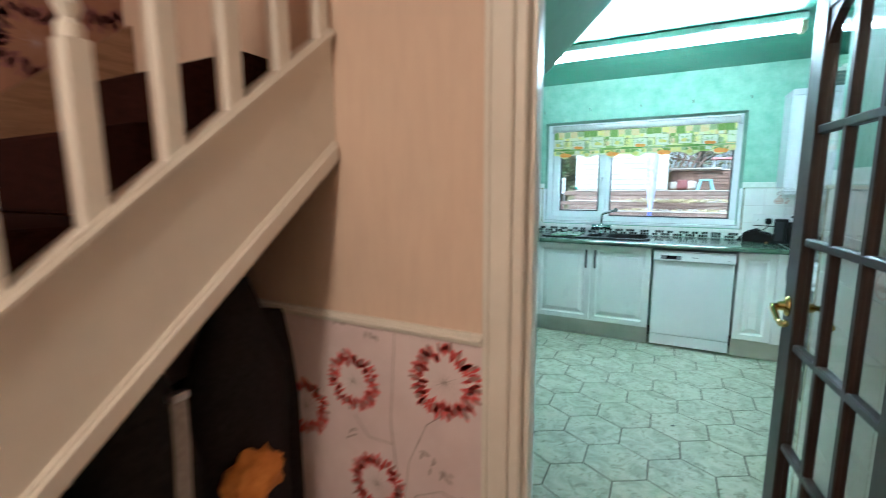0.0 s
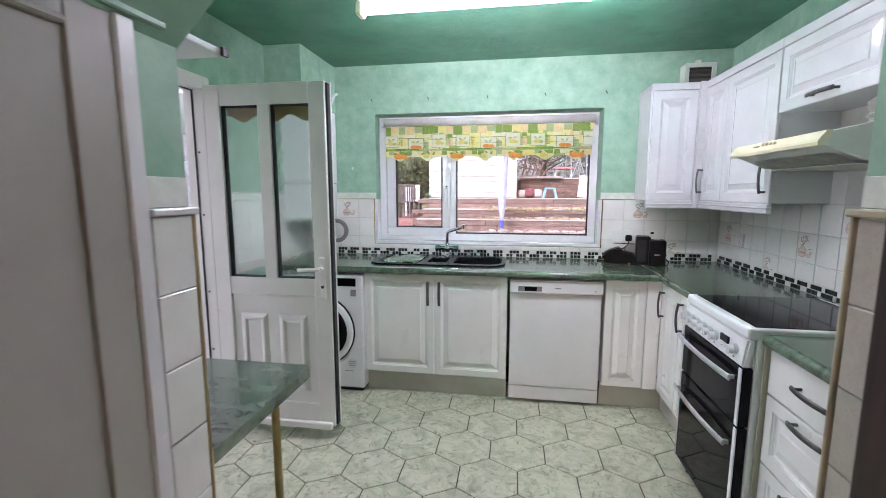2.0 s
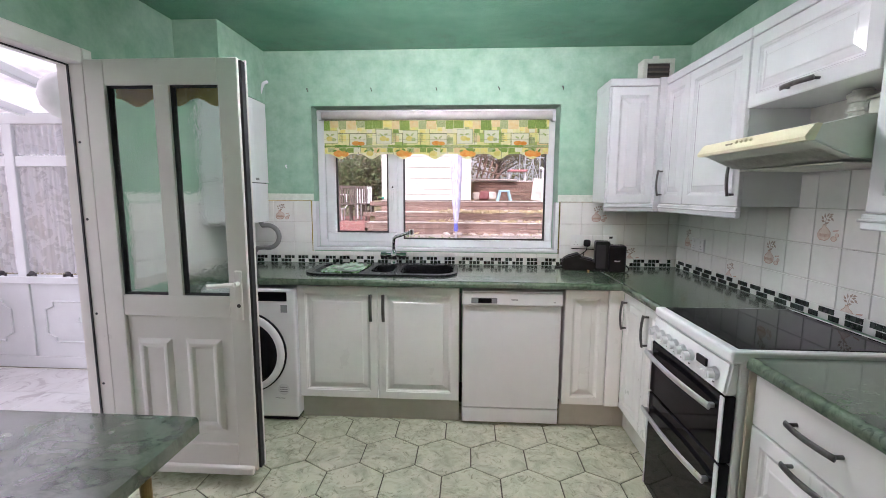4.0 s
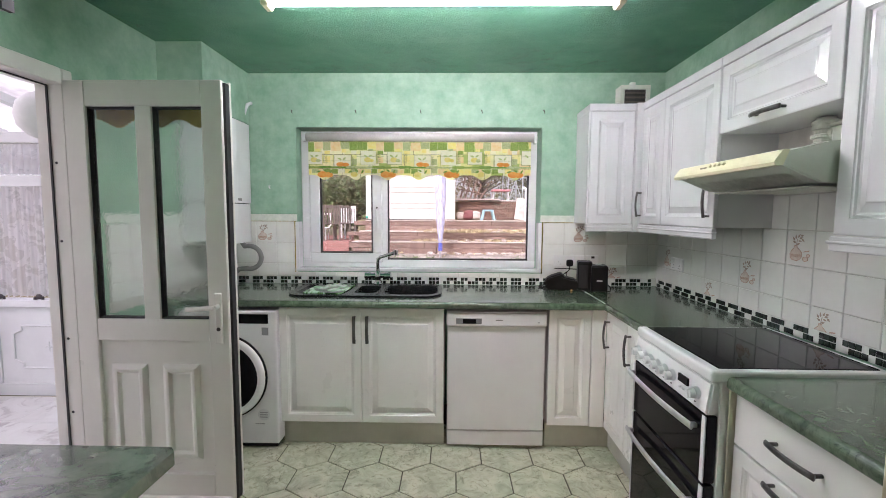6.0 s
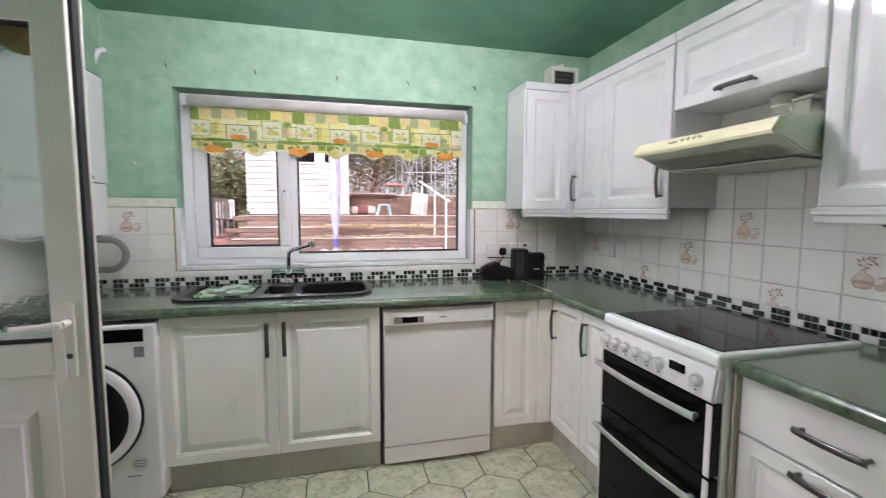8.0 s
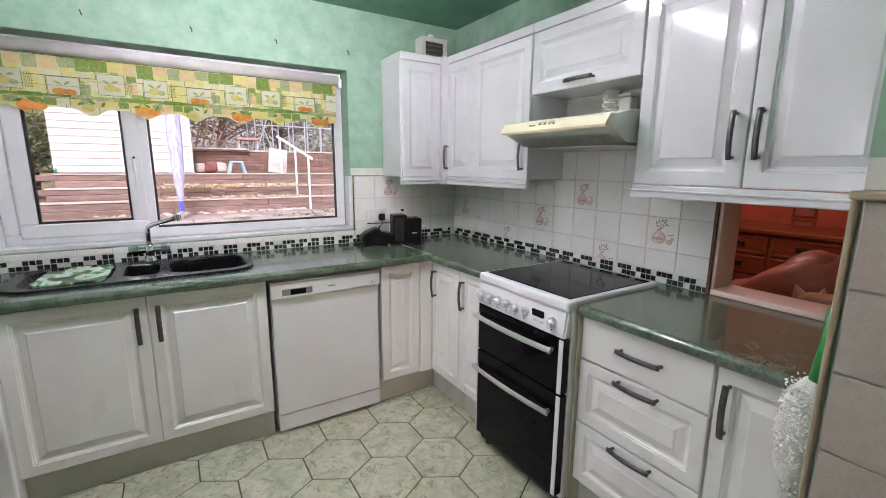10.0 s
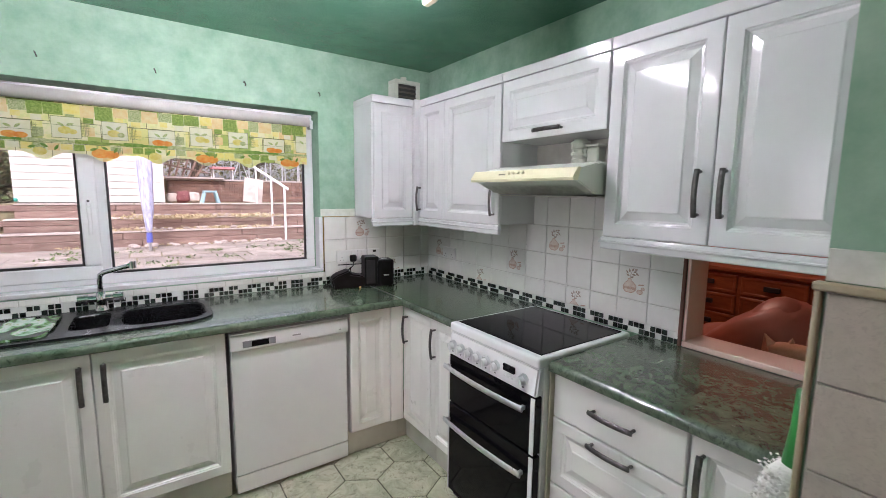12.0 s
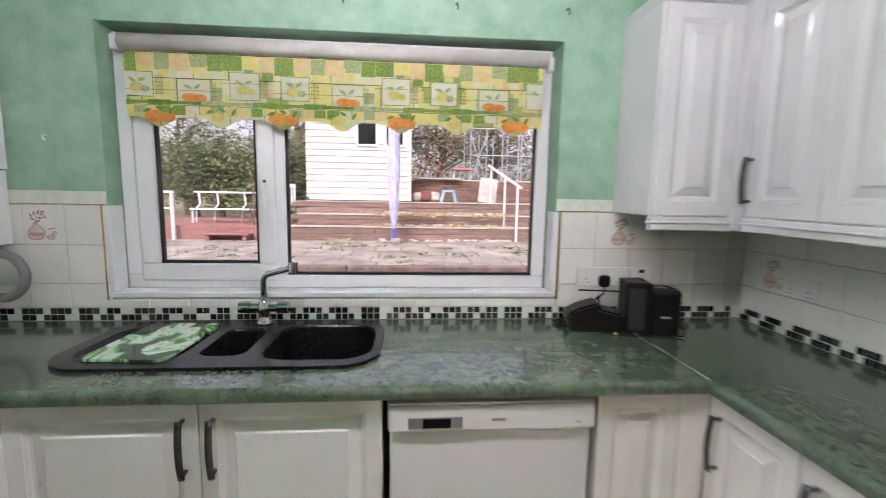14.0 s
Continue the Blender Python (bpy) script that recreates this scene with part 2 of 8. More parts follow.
GROUT = surface("pale_grout", (0.58, 0.56, 0.51), (0.68, 0.66, 0.61), 12, 0.85)
MOSAIC = surface("black_glass_mosaic", (0.008, 0.013, 0.010), (0.03, 0.045, 0.036), 20, 0.12, vary=0.6)
MOSAIC_BED = surface("white_mosaic_bed", (0.66, 0.68, 0.64), (0.74, 0.76, 0.72), 10, 0.5)
BORDER = surface("cream_embossed_border", (0.62, 0.66, 0.58), (0.74, 0.77, 0.70), 26, 0.6, bump_scale=60, bump_strength=0.4)
WORKTOP = marbled("green_marbled_laminate", (0.108, 0.152, 0.098), (0.048, 0.082, 0.050), (0.024, 0.044, 0.028), 14.0, 0.24, 28.0, False, (0.32, 0.50), 0.5)
BARTOP = marbled("green_bar_laminate", (0.125, 0.155, 0.115), (0.060, 0.092, 0.062), (0.030, 0.052, 0.034), 9.0, 0.2, 5.0, False, (0.36, 0.50), 1.0)
FLOORTILE = marbled("marbled_floor_tile", (0.55, 0.56, 0.42), (0.36, 0.375, 0.27), (0.24, 0.245, 0.17), 9.0, 0.2, 13.0, True, (0.33, 0.47))
FLOORGROUT = surface("dark_floor_grout", (0.05, 0.045, 0.03), (0.10, 0.085, 0.06), 20, 0.9)
UPVC = surface("white_upvc", (0.74, 0.75, 0.76), (0.80, 0.81, 0.82), 3, 0.25)
DOORWHITE = surface("warm_white_plastic", (0.74, 0.72, 0.665), (0.80, 0.78, 0.73), 3, 0.3, bump_scale=10, bump_strength=0.03)
GASKET = plain("black_gasket", (0.02, 0.02, 0.02), 0.6)
STEEL = surface("brushed_steel", (0.10, 0.095, 0.09), (0.16, 0.155, 0.15), 40, 0.36, 1.0)
CHROME = surface("chrome", (0.62, 0.63, 0.64), (0.72, 0.73, 0.74), 10, 0.08, 1.0, rough_spread=0.03)
BRASS = surface("polished_brass", (0.62, 0.44, 0.14), (0.74, 0.55, 0.22), 12, 0.2, 1.0)
APPLIANCE = surface("white_enamel", (0.77, 0.775, 0.775), (0.82, 0.825, 0.825), 2.5, 0.22)
BLACKGLASS = surface("black_oven_glass", (0.004, 0.004, 0.005), (0.008, 0.008, 0.009), 4, 0.05, rough_spread=0.02, spec=0.12)
BLACKPLASTIC = surface("black_plastic", (0.004, 0.004, 0.0045), (0.009, 0.009, 0.010), 18, 0.42, spec=0.18, bump_scale=160, bump_strength=0.1)
SILVER = surface("satin_aluminium", (0.58, 0.59, 0.60), (0.68, 0.69, 0.70), 30, 0.3, 0.9)
CREAM = surface("yellowed_cream_enamel", (0.66, 0.62, 0.40), (0.74, 0.70, 0.49), 4, 0.35)
CREAMSIDE = surface("cream_grey_metal", (0.56, 0.58, 0.50), (0.64, 0.66, 0.58), 5, 0.4)
GREASE = surface("greasy_filter_mesh", (0.55, 0.55, 0.48), (0.70, 0.70, 0.62), 30, 0.4, 0.15, bump_scale=260, bump_strength=0.6)
SINKMAT = surface("graphite_resin_sink", (0.005, 0.0055, 0.006), (0.011, 0.0115, 0.013), 140, 0.26, spec=0.35)
MAHOGANY = surface("dark_stained_mahogany", (0.024, 0.012, 0.008), (0.042, 0.021, 0.014), 6, 0.42, detail=8, stretch=(12, 12, 1.2), coat=0.08)
PINKWALL = surface("dusky_pink_wallpaper", (0.655, 0.505, 0.405), (0.69, 0.54, 0.43), 3, 0.7, stretch=(12, 12, 2), bump_scale=90, bump_strength=0.12)
PINKDADO = surface("lilac_pink_wallpaper", (0.68, 0.55, 0.56), (0.76, 0.64, 0.65), 5, 0.7, bump_scale=140, bump_strength=0.2)
# pink stair paper with the dim stairwell's shade mixed into its colour
STAIRPAPER = surface("rose_stair_paper_shaded", (0.25, 0.12, 0.075), (0.33, 0.17, 0.11), 5, 0.75, bump_scale=140, bump_strength=0.2)
PAINTWHITE = surface("white_gloss_paintwork", (0.70, 0.66, 0.60), (0.78, 0.74, 0.68), 3, 0.3, bump_scale=20, bump_strength=0.08)
# white board under the stairs, its shade put into the colour as grey
SHADEDWHITE = surface("white_board_shade_grey", (0.37, 0.355, 0.315), (0.43, 0.415, 0.37), 2, 0.35, bump_scale=14, bump_strength=0.06)
CARPET = surface("dark_brown_carpet", (0.011, 0.003, 0.0025), (0.030, 0.009, 0.007), 90, 0.95, bump_scale=300, bump_strength=0.8, spec=0.1)
PLAINWALL = surface("plain_plaster", (0.60, 0.58, 0.54), (0.68, 0.66, 0.62), 4, 0.8)
CLEAR = glass("clear_glass")
FROST = glass("stippled_glass", 0.10, (0.90, 0.955, 0.93), 38, 0.4)
DOORGLASS = glass("door_glass", 0.0, (0.98, 0.99, 0.985), ior=1.2)
TUBE_GLOW = glow("fluorescent_tube", (1.0, 0.985, 0.96), 70.0)
SOCKET = surface("white_socket_plastic", (0.74, 0.74, 0.72), (0.8, 0.8, 0.78), 6, 0.3)

# ---- kitchen: walls, floor, ceiling ----
WX, EX, NY, SY = -1.72, 1.52, 4.62, 1.0     # left wall, right wall, window wall, hall wall (kitchen faces)
H = 2.43
WIN = (-1.113, 0.665, 1.012, 2.05)          # window opening in the wall
HATCH = (2.06, 2.65, 0.925, 1.50)           # serving hatch in the right wall
BACK = (2.58, 3.43, 2.06)                   # doorway to the garden room in the left wall


def wall_y(name, x0, x1, y0, y1, z0, z1, hole, material, label):
    """A wall along x with one opening (x0, x1, z0, z1) through it."""
    bm = bmesh.new()
    if hole:
        a, b, c, d = hole
        for q in ((x0, a, z0, z1), (b, x1, z0, z1), (a, b, z0, c), (a, b, d, z1)):
            if q[1] - q[0] > 1e-4 and q[3] - q[2] > 1e-4:
                box(q[0], q[1], y0, y1, q[2], q[3], bm=bm)
    else:
        box(x0, x1, y0, y1, z0, z1, bm=bm)
    return solo(name, bm, material, label, "wall", kind="structure")


def wall_x(name, x0, x1, y0, y1, z0, z1, hole, material, label):
    bm = bmesh.new()
    if hole:
        a, b, c, d = hole
        for q in ((y0, a, z0, z1), (b, y1, z0, z1), (a, b, z0, c), (a, b, d, z1)):
            if q[1] - q[0] > 1e-4 and q[3] - q[2] > 1e-4:
                box(x0, x1, q[0], q[1], q[2], q[3], bm=bm)
    else:
        box(x0, x1, y0, y1, z0, z1, bm=bm)
    return solo(name, bm, material, label, "wall", kind="structure")


wall_n = wall_y("wall_north", WX - 0.25, EX + 0.14, NY, NY + 0.26, -0.3, H + 0.3, WIN, WALLPAPER, "mint green sponged wallpaper wall round the window")
wall_e = wall_x("wall_east", EX, EX + 0.14, SY, NY, -0.1, H + 0.3, HATCH, WALLPAPER, "mint green wall, white tiles below, with serving hatch")
wall_w = wall_x("wall_west", WX - 0.10, WX, SY, NY, -0.1, H + 0.3, (BACK[0], BACK[1], -0.1, BACK[2]), WALLPAPER, "mint green wall with doorway to the garden room")
DOOR_L, DOOR_R, DOOR_T = -0.235, 0.53, 2.02
wall_s = wall_y("wall_south", -2.0, 1.66, 0.885, SY, -0.1, H + 0.3, (DOOR_L - 0.03, DOOR_R + 0.03, -0.1, DOOR_T + 0.03), PINKWALL, "dusky pink papered wall between hall and kitchen")
STUB_L, STUB_LY, STUB_R, STUB_RY = -0.665, 1.955, 0.60, 2.0
solo("wall_stub_east", box(STUB_R, EX - 0.002, SY + 0.002, STUB_RY, 0, H), WALLPAPER, "short mint green wall beside the glazed door", "wall", kind="structure")
# under-stair cupboard: end wall and side wall round its door
CUP0, CUP1, CUPT = 1.09, 1.70, 1.70
bm = box(WX + 0.002, STUB_L, 1.86, STUB_LY, 0, H)
box(STUB_L - 0.07, STUB_L, 1.80, 1.86, 0, H, bm=bm)
solo("wall_stub_west", bm, WALLPAPER, "mint green end wall of the under-stair cupboard", "wall", kind="structure")
solo("wall_cupboard_back", box(WX + 0.002, -1.5, SY + 0.002, 1.86, 0, H), PLAINWALL, "plain inner wall of the under-stair cupboard", "wall", kind="structure")
solo("ceiling", box(WX - 0.25, EX + 0.14, SY, NY + 0.26, H, H + 0.12), CEIL, "dark green glossy textured ceiling", "ceiling", kind="structure")
# boxed bulkhead in the corner
solo("wall_bulkhead", box(WX + 0.002, -1.447, 4.04, NY - 0.002, 2.07, H - 0.001), WALLPAPER, "mint green boxed-in flue bulkhead below the ceiling", "wall", kind="structure")
# sloping underside of the stairs over the entrance
x0, z0, x1, z1 = STUB_L - 0.06, 1.655, 0.075, H - 0.001
bm = bmesh.new()
sec = [(x0, z0), (x1, z1), (x0, z1)]
ya, yb = SY + 0.003, STUB_LY + 0.004
va = [bm.verts.new((x, ya, z)) for x, z in sec]
vb = [bm.verts.new((x, yb, z)) for x, z in sec]
bm.faces.new(va)
bm.faces.new(vb[::-1])
for k in range(3):
    bm.faces.new((va[k], va[(k + 1) % 3], vb[(k + 1) % 3], vb[k]))
bmesh.ops.recalc_face_normals(bm, faces=bm.faces)
solo("soffit", bm, SOFFIT, "green painted sloping underside of the stairs", "ceiling", kind="structure")

floor = solo("floor", box(WX, EX, SY - 0.115, NY, -0.12, -0.004), FLOORGROUT, "marbled grey-green hexagonal floor tiles with dark joints", "floor", kind="structure")
solo("floor_hall", box(-2.0, 1.66, -2.6, SY - 0.115, -0.12, -0.002), CARPET, "dark brown hall carpet", "floor", kind="structure")
# closing walls of the hall
solo("wall_hall_east", box(0.95, 1.05, -2.6, 0.885, -0.1, 2.75), PINKWALL, "plain dusky pink hall wall", "wall", kind="structure")
solo("wall_hall_south", box(-2.0, 1.05, -2.7, -2.6, -0.1, 4.6), PINKWALL, "plain dusky pink hall wall", "wall", kind="structure")
solo("ceiling_hall", box(-0.81, 1.05, -2.6, 0.885, 2.45, 2.55), PLAINWALL, "plain hall ceiling", "ceiling", kind="structure")
solo("wall_stair", box(-1.86, -1.76, -2.6, 0.885, -0.1, 4.6), STAIRPAPER, "pink papered staircase wall, colour darkened for shade, with dark flower rings", "wall", kind="structure")
solo("ceiling_stair", box(-2.0, -0.71, -2.6, 1.0, 4.5, 4.6), PLAINWALL, "plain ceiling above the stairs", "ceiling", kind="structure")
solo("wall_landing", box(-0.80, -0.71, -2.6, 0.885, 2.56, 4.5), PLAINWALL, "plain wall above the hall ceiling", "wall", kind="structure")
solo("wall_stair_north", box(-2.0, -0.71, 0.885, 1.0, 2.74, 4.5), STAIRPAPER, "pink papered wall at the head of the stairs, colour darkened for shade", "wall", kind="structure")

# ---- window and roller blind ----


def turn(x, y, z, a=0):
    return Matrix.Translation((x, y, z)) @ Matrix.Rotation(radians(a), 4, "Z")


win = thing("window_1", "white plastic window with one opening casement over the sink", "window", (-0.22, 4.72, 1.012), kind="structure")
FY0, FY1 = 4.69, 4.755
fx0, fx1, fz0, fz1 = -1.10, 0.645, 1.03, 2.035


def frame_rect(x0, x1, z0, z1, w, y0, y1, bevel=0.004):
    bm = bmesh.new()
    box(x0, x1, y0, y1, z0, z0 + w, bevel, bm=bm)
    box(x0, x1, y0, y1, z1 - w, z1, bevel, bm=bm)
    box(x0, x0 + w, y0 + 0.0015, y1 - 0.0015, z0 + w, z1 - w, bevel, bm=bm)
    box(x1 - w, x1, y0 + 0.0015, y1 - 0.0015, z0 + w, z1 - w, bevel, bm=bm)
    return bm


bm = frame_rect(fx0, fx1, fz0, fz1, 0.055, FY0, FY1)
box(-0.530, -0.458, FY0 + 0.001, FY1 - 0.001, fz0 + 0.055, fz1 - 0.055, 0.004, bm=bm)
part("window_frame", bm, UPVC, win)
sash = part("casement", frame_rect(-1.036, -0.497, 1.062, 2.0, 0.072, FY0 - 0.014, FY0 + 0.04, 0.006), UPVC, win)
hd = box(-0.545, -0.522, FY0 - 0.026, FY0 - 0.013, 1.40, 1.48, 0.005)
tube([(-0.533, FY0 - 0.03, 1.46), (-0.533, FY0 - 0.045, 1.45), (-0.529, FY0 - 0.046, 1.36), (-0.532, FY0 - 0.044, 1.30)], 0.009, 8, hd)
part("window_handle", hd, UPVC, sash)
part("keyhole", cyl((-0.533, FY0 - 0.028, 1.475), (-0.533, FY0 - 0.03, 1.475), 0.006), GASKET, sash)
# black gaskets made wide so they also draw the shadow line round the glass
bm = frame_rect(-0.9645, -0.5685, 1.1335, 1.9285, 0.012, FY0 + 0.002, FY0 + 0.022, 0)
part("gasket", bm, GASKET, sash)
part("gasket", frame_rect(-0.4585, 0.5905, 1.0845, 1.9805, 0.012, FY0 + 0.006, FY0 + 0.022, 0), GASKET, win)
for a, b, c, d in ((-0.968, -0.565, 1.130, 1.932), (-0.460, 0.590, 1.076, 1.99)):
    g = part("pane", box(a, b, FY0 + 0.024, FY0 + 0.028, c, d), CLEAR, win)
    g.visible_shadow = False
# painted inner sill and tiled lower reveal
bm = box(WIN[0] - 0.012, WIN[1] + 0.012, NY - 0.012, FY0, 1.006, 1.03, 0.004)
box(WIN[0] - 0.012, WIN[0] + 0.014, NY - 0.0105, FY0 - 0.001, 1.03, 1.37, 0.003, bm=bm)
box(WIN[1] - 0.014, WIN[1] + 0.012, NY - 0.0105, FY0 - 0.001, 1.03, 1.37, 0.003, bm=bm)
part("window_sill", bm, UPVC, win, "white sill and lower reveal lining")
for x in (WIN[0] - 0.016, WIN[1] + 0.016):
    part("edge_trim", box(x - 0.003, x + 0.003, NY - 0.012, NY - 0.001, 0.998, 1.372), BRASS, win, "thin brass tile edging")

# scalloped roller blind with a printed fruit pattern
blind = thing("roller_blind", "short roller blind printed with fruit in yellow, green and orange squares", "blind", (-0.22, 4.655, 2.0))
part("roller", cyl((-1.045, 4.655, 1.987), (0.612, 4.655, 1.983), 0.031, seg=20), surface("pale_blind_roll", (0.50, 0.48, 0.46), (0.60, 0.58, 0.55), 8, 0.7), blind, "pale rolled cloth", smooth=True)
bx = box(-1.075, -1.048, 4.635, 4.688, 1.955, 2.01, 0.004)
part("bracket", bx, UPVC, blind)
part("bracket", box(0.614, 0.636, 4.635, 4.688, 1.94, 1.995, 0.004), UPVC, blind)


def blind_print():
    m, nt, b = nodes_of("fruit_square_print")
    pos = nt.nodes.new("ShaderNodeNewGeometry").outputs["Position"]
    mp = nt.nodes.new("ShaderNodeMapping")
    mp.inputs["Rotation"].default_value = (radians(90), 0, 0)
    nt.links.new(pos, mp.inputs["Vector"])
    br = add(nt, "ShaderNodeTexBrick", Scale=1.0, Mortar_Size=0.0, Brick_Width=0.085, Row_Height=0.062, Bias=0.0)
    br.inputs["Color1"].default_value = (0, 0, 0, 1)
    br.inputs["Color2"].default_value = (1, 1, 1, 1)
    br.offset, br.squash, br.squash_frequency = 0.37, 0.7, 3
    nt.links.new(mp.outputs["Vector"], br.inputs["Vector"])
    r = ramp(nt, br.outputs["Color"], [(0.0, (0.50, 0.62, 0.20)), (0.16, (0.86, 0.85, 0.42)), (0.36, (0.92, 0.90, 0.56)), (0.58, (0.94, 0.92, 0.70)), (0.80, (0.90, 0.86, 0.42)), (0.93, (0.90, 0.74, 0.40))])
    r.color_ramp.interpolation = "CONSTANT"
    br2 = add(nt, "ShaderNodeTexBrick", Scale=1.0, Mortar_Size=0.0012, Brick_Width=0.13, Row_Height=0.093, Bias=0.0)
    br2.inputs["Color1"].default_value = (0, 0, 0, 1)
    br2.inputs["Color2"].default_value = (0, 0, 0, 1)
    br2.inputs["Mortar"].default_value = (1, 1, 1, 1)
    nt.links.new(mp.outputs["Vector"], br2.inputs["Vector"])
    mx = nt.nodes.new("ShaderNodeMix")
    mx.data_type = "RGBA"
    nt.links.new(br2.outputs["Color"], mx.inputs["Factor"])
    nt.links.new(r.outputs["Color"], mx.inputs["A"])
    mx.inputs["B"].default_value = (0.12, 0.14, 0.06, 1)
    n = noise_tex(nt, 42, 3, 0.6)
    rr = ramp(nt, n.outputs["Fac"], [(0.5, (1, 1, 1)), (0.62, (0.72, 0.86, 0.55))])
    mul = nt.nodes.new("ShaderNodeMix")
    mul.data_type, mul.blend_type = "RGBA", "MULTIPLY"
    mul.inputs["Factor"].default_value = 0.4
    nt.links.new(mx.outputs["Result"], mul.inputs["A"])
    nt.links.new(rr.outputs["Color"], mul.inputs["B"])
    nt.links.new(mul.outputs["Result"], b.inputs["Base Color"])
    b.inputs["Roughness"].default_value = 0.8
    tr = nt.nodes.new("ShaderNodeBsdfTranslucent")
    nt.links.new(mul.outputs["Result"], tr.inputs["Color"])
    ms = nt.nodes.new("ShaderNodeMixShader")
    ms.inputs["Fac"].default_value = 0.55
    out = nt.nodes["Material Output"]
    nt.links.new(b.outputs["BSDF"], ms.inputs[1])
    nt.links.new(tr.outputs["BSDF"], ms.inputs[2])
    nt.links.new(ms.outputs["Shader"], out.inputs["Surface"])
    return m


PRINT = blind_print()
bx0, bx1, btop = -1.03, 0.592, 1.965
cols = 120
bm = bmesh.new()
top, bot = [], []
for k in range(cols + 1):
    x = bx0 + (bx1 - bx0) * k / cols
    ph = (x - bx0) / 0.2317
    zb = 1.700 + 0.018 * math.cos(2 * math.pi * ph) - 0.006 * math.cos(4 * math.pi * ph)
    top.append(bm.verts.new((x, 4.6485, btop - 0.004 * k / cols)))
    bot.append(bm.verts.new((x, 4.6465, zb)))
for k in range(cols):
    bm.faces.new((top[k], bot[k], bot[k + 1], top[k + 1]))
bmesh.ops.solidify(bm, geom=bm.faces[:], thickness=0.0012)
cloth = part("cloth", bm, PRINT, blind, smooth=False)


def cloth_ink(name, dark, light, scale):
    """Printed colour that lets daylight through, as the cloth does."""
    m = surface(name, dark, light, scale, 0.8)
    nt = m.node_tree
    b = nt.nodes["Principled BSDF"]
    tr = nt.nodes.new("ShaderNodeBsdfTranslucent")
    nt.links.new(b.inputs["Base Color"].links[0].from_socket, tr.inputs["Color"])
    ms = nt.nodes.new("ShaderNodeMixShader")
    ms.inputs["Fac"].default_value = 0.45
    nt.links.new(b.outputs["BSDF"], ms.inputs[1])
    nt.links.new(tr.outputs["BSDF"], ms.inputs[2])
    nt.links.new(ms.outputs["Shader"], nt.nodes["Material Output"].inputs["Surface"])
    return m


PALE = cloth_ink("pale_square_print", (0.84, 0.85, 0.66), (0.90, 0.90, 0.76), 30)
GREENSQ = cloth_ink("green_square_print", (0.20, 0.34, 0.06), (0.42, 0.56, 0.16), 110)
SAGESQ = cloth_ink("dotted_sage_print", (0.30, 0.42, 0.16), (0.72, 0.76, 0.44), 160)
PEACH = cloth_ink("peach_square_print", (0.86, 0.68, 0.34), (0.90, 0.80, 0.52), 40)
YELLOWSQ = cloth_ink("lemon_square_print", (0.88, 0.80, 0.26), (0.92, 0.86, 0.42), 40)
FRUIT = cloth_ink("orange_fruit_print", (0.84, 0.30, 0.05), (0.90, 0.52, 0.14), 45)
FRUITY = cloth_ink("lemon_fruit_print", (0.74, 0.66, 0.16), (0.86, 0.80, 0.36), 60)
PALELEAF = cloth_ink("pale_leaf_print", (0.42, 0.54, 0.22), (0.58, 0.66, 0.36), 60)
LEAFSQ = cloth_ink("leaf_green_print", (0.12, 0.30, 0.04), (0.30, 0.48, 0.12), 60)
INK = cloth_ink("dark_ink_print", (0.20, 0.26, 0.10), (0.28, 0.34, 0.15), 30)


def patch(x, z, w, h, material, layer):
    y = 4.6455 - 0.0007 * layer
    x, w = max(x, bx0), min(x + w, bx1) - max(x, bx0)
    if w > 0.001:
        part("printed_square", box(x, x + w, y - 0.0005, y, z, z + h), material, cloth)


def stamp(name, outline, x, z, material, layer, ang=0):
    if bx0 + 0.02 < x < bx1 - 0.02:
        part(name, prism(outline, 0, 0.0005), material, cloth, "", Matrix.Translation((x, 4.6455 - 0.0007 * layer, z)) @ Matrix.Rotation(radians(90), 4, "X") @ Matrix.Rotation(radians(ang), 4, "Z"))


LEAFLET = [(-0.016, 0), (-0.006, 0.006), (0.006, 0.006), (0.018, 0), (0.006, -0.006), (-0.006, -0.006)]


def ellipse(rx, rz, n=16):
    return [(rx * math.cos(2 * math.pi * j / n), rz * math.sin(2 * math.pi * j / n)) for j in range(n)]


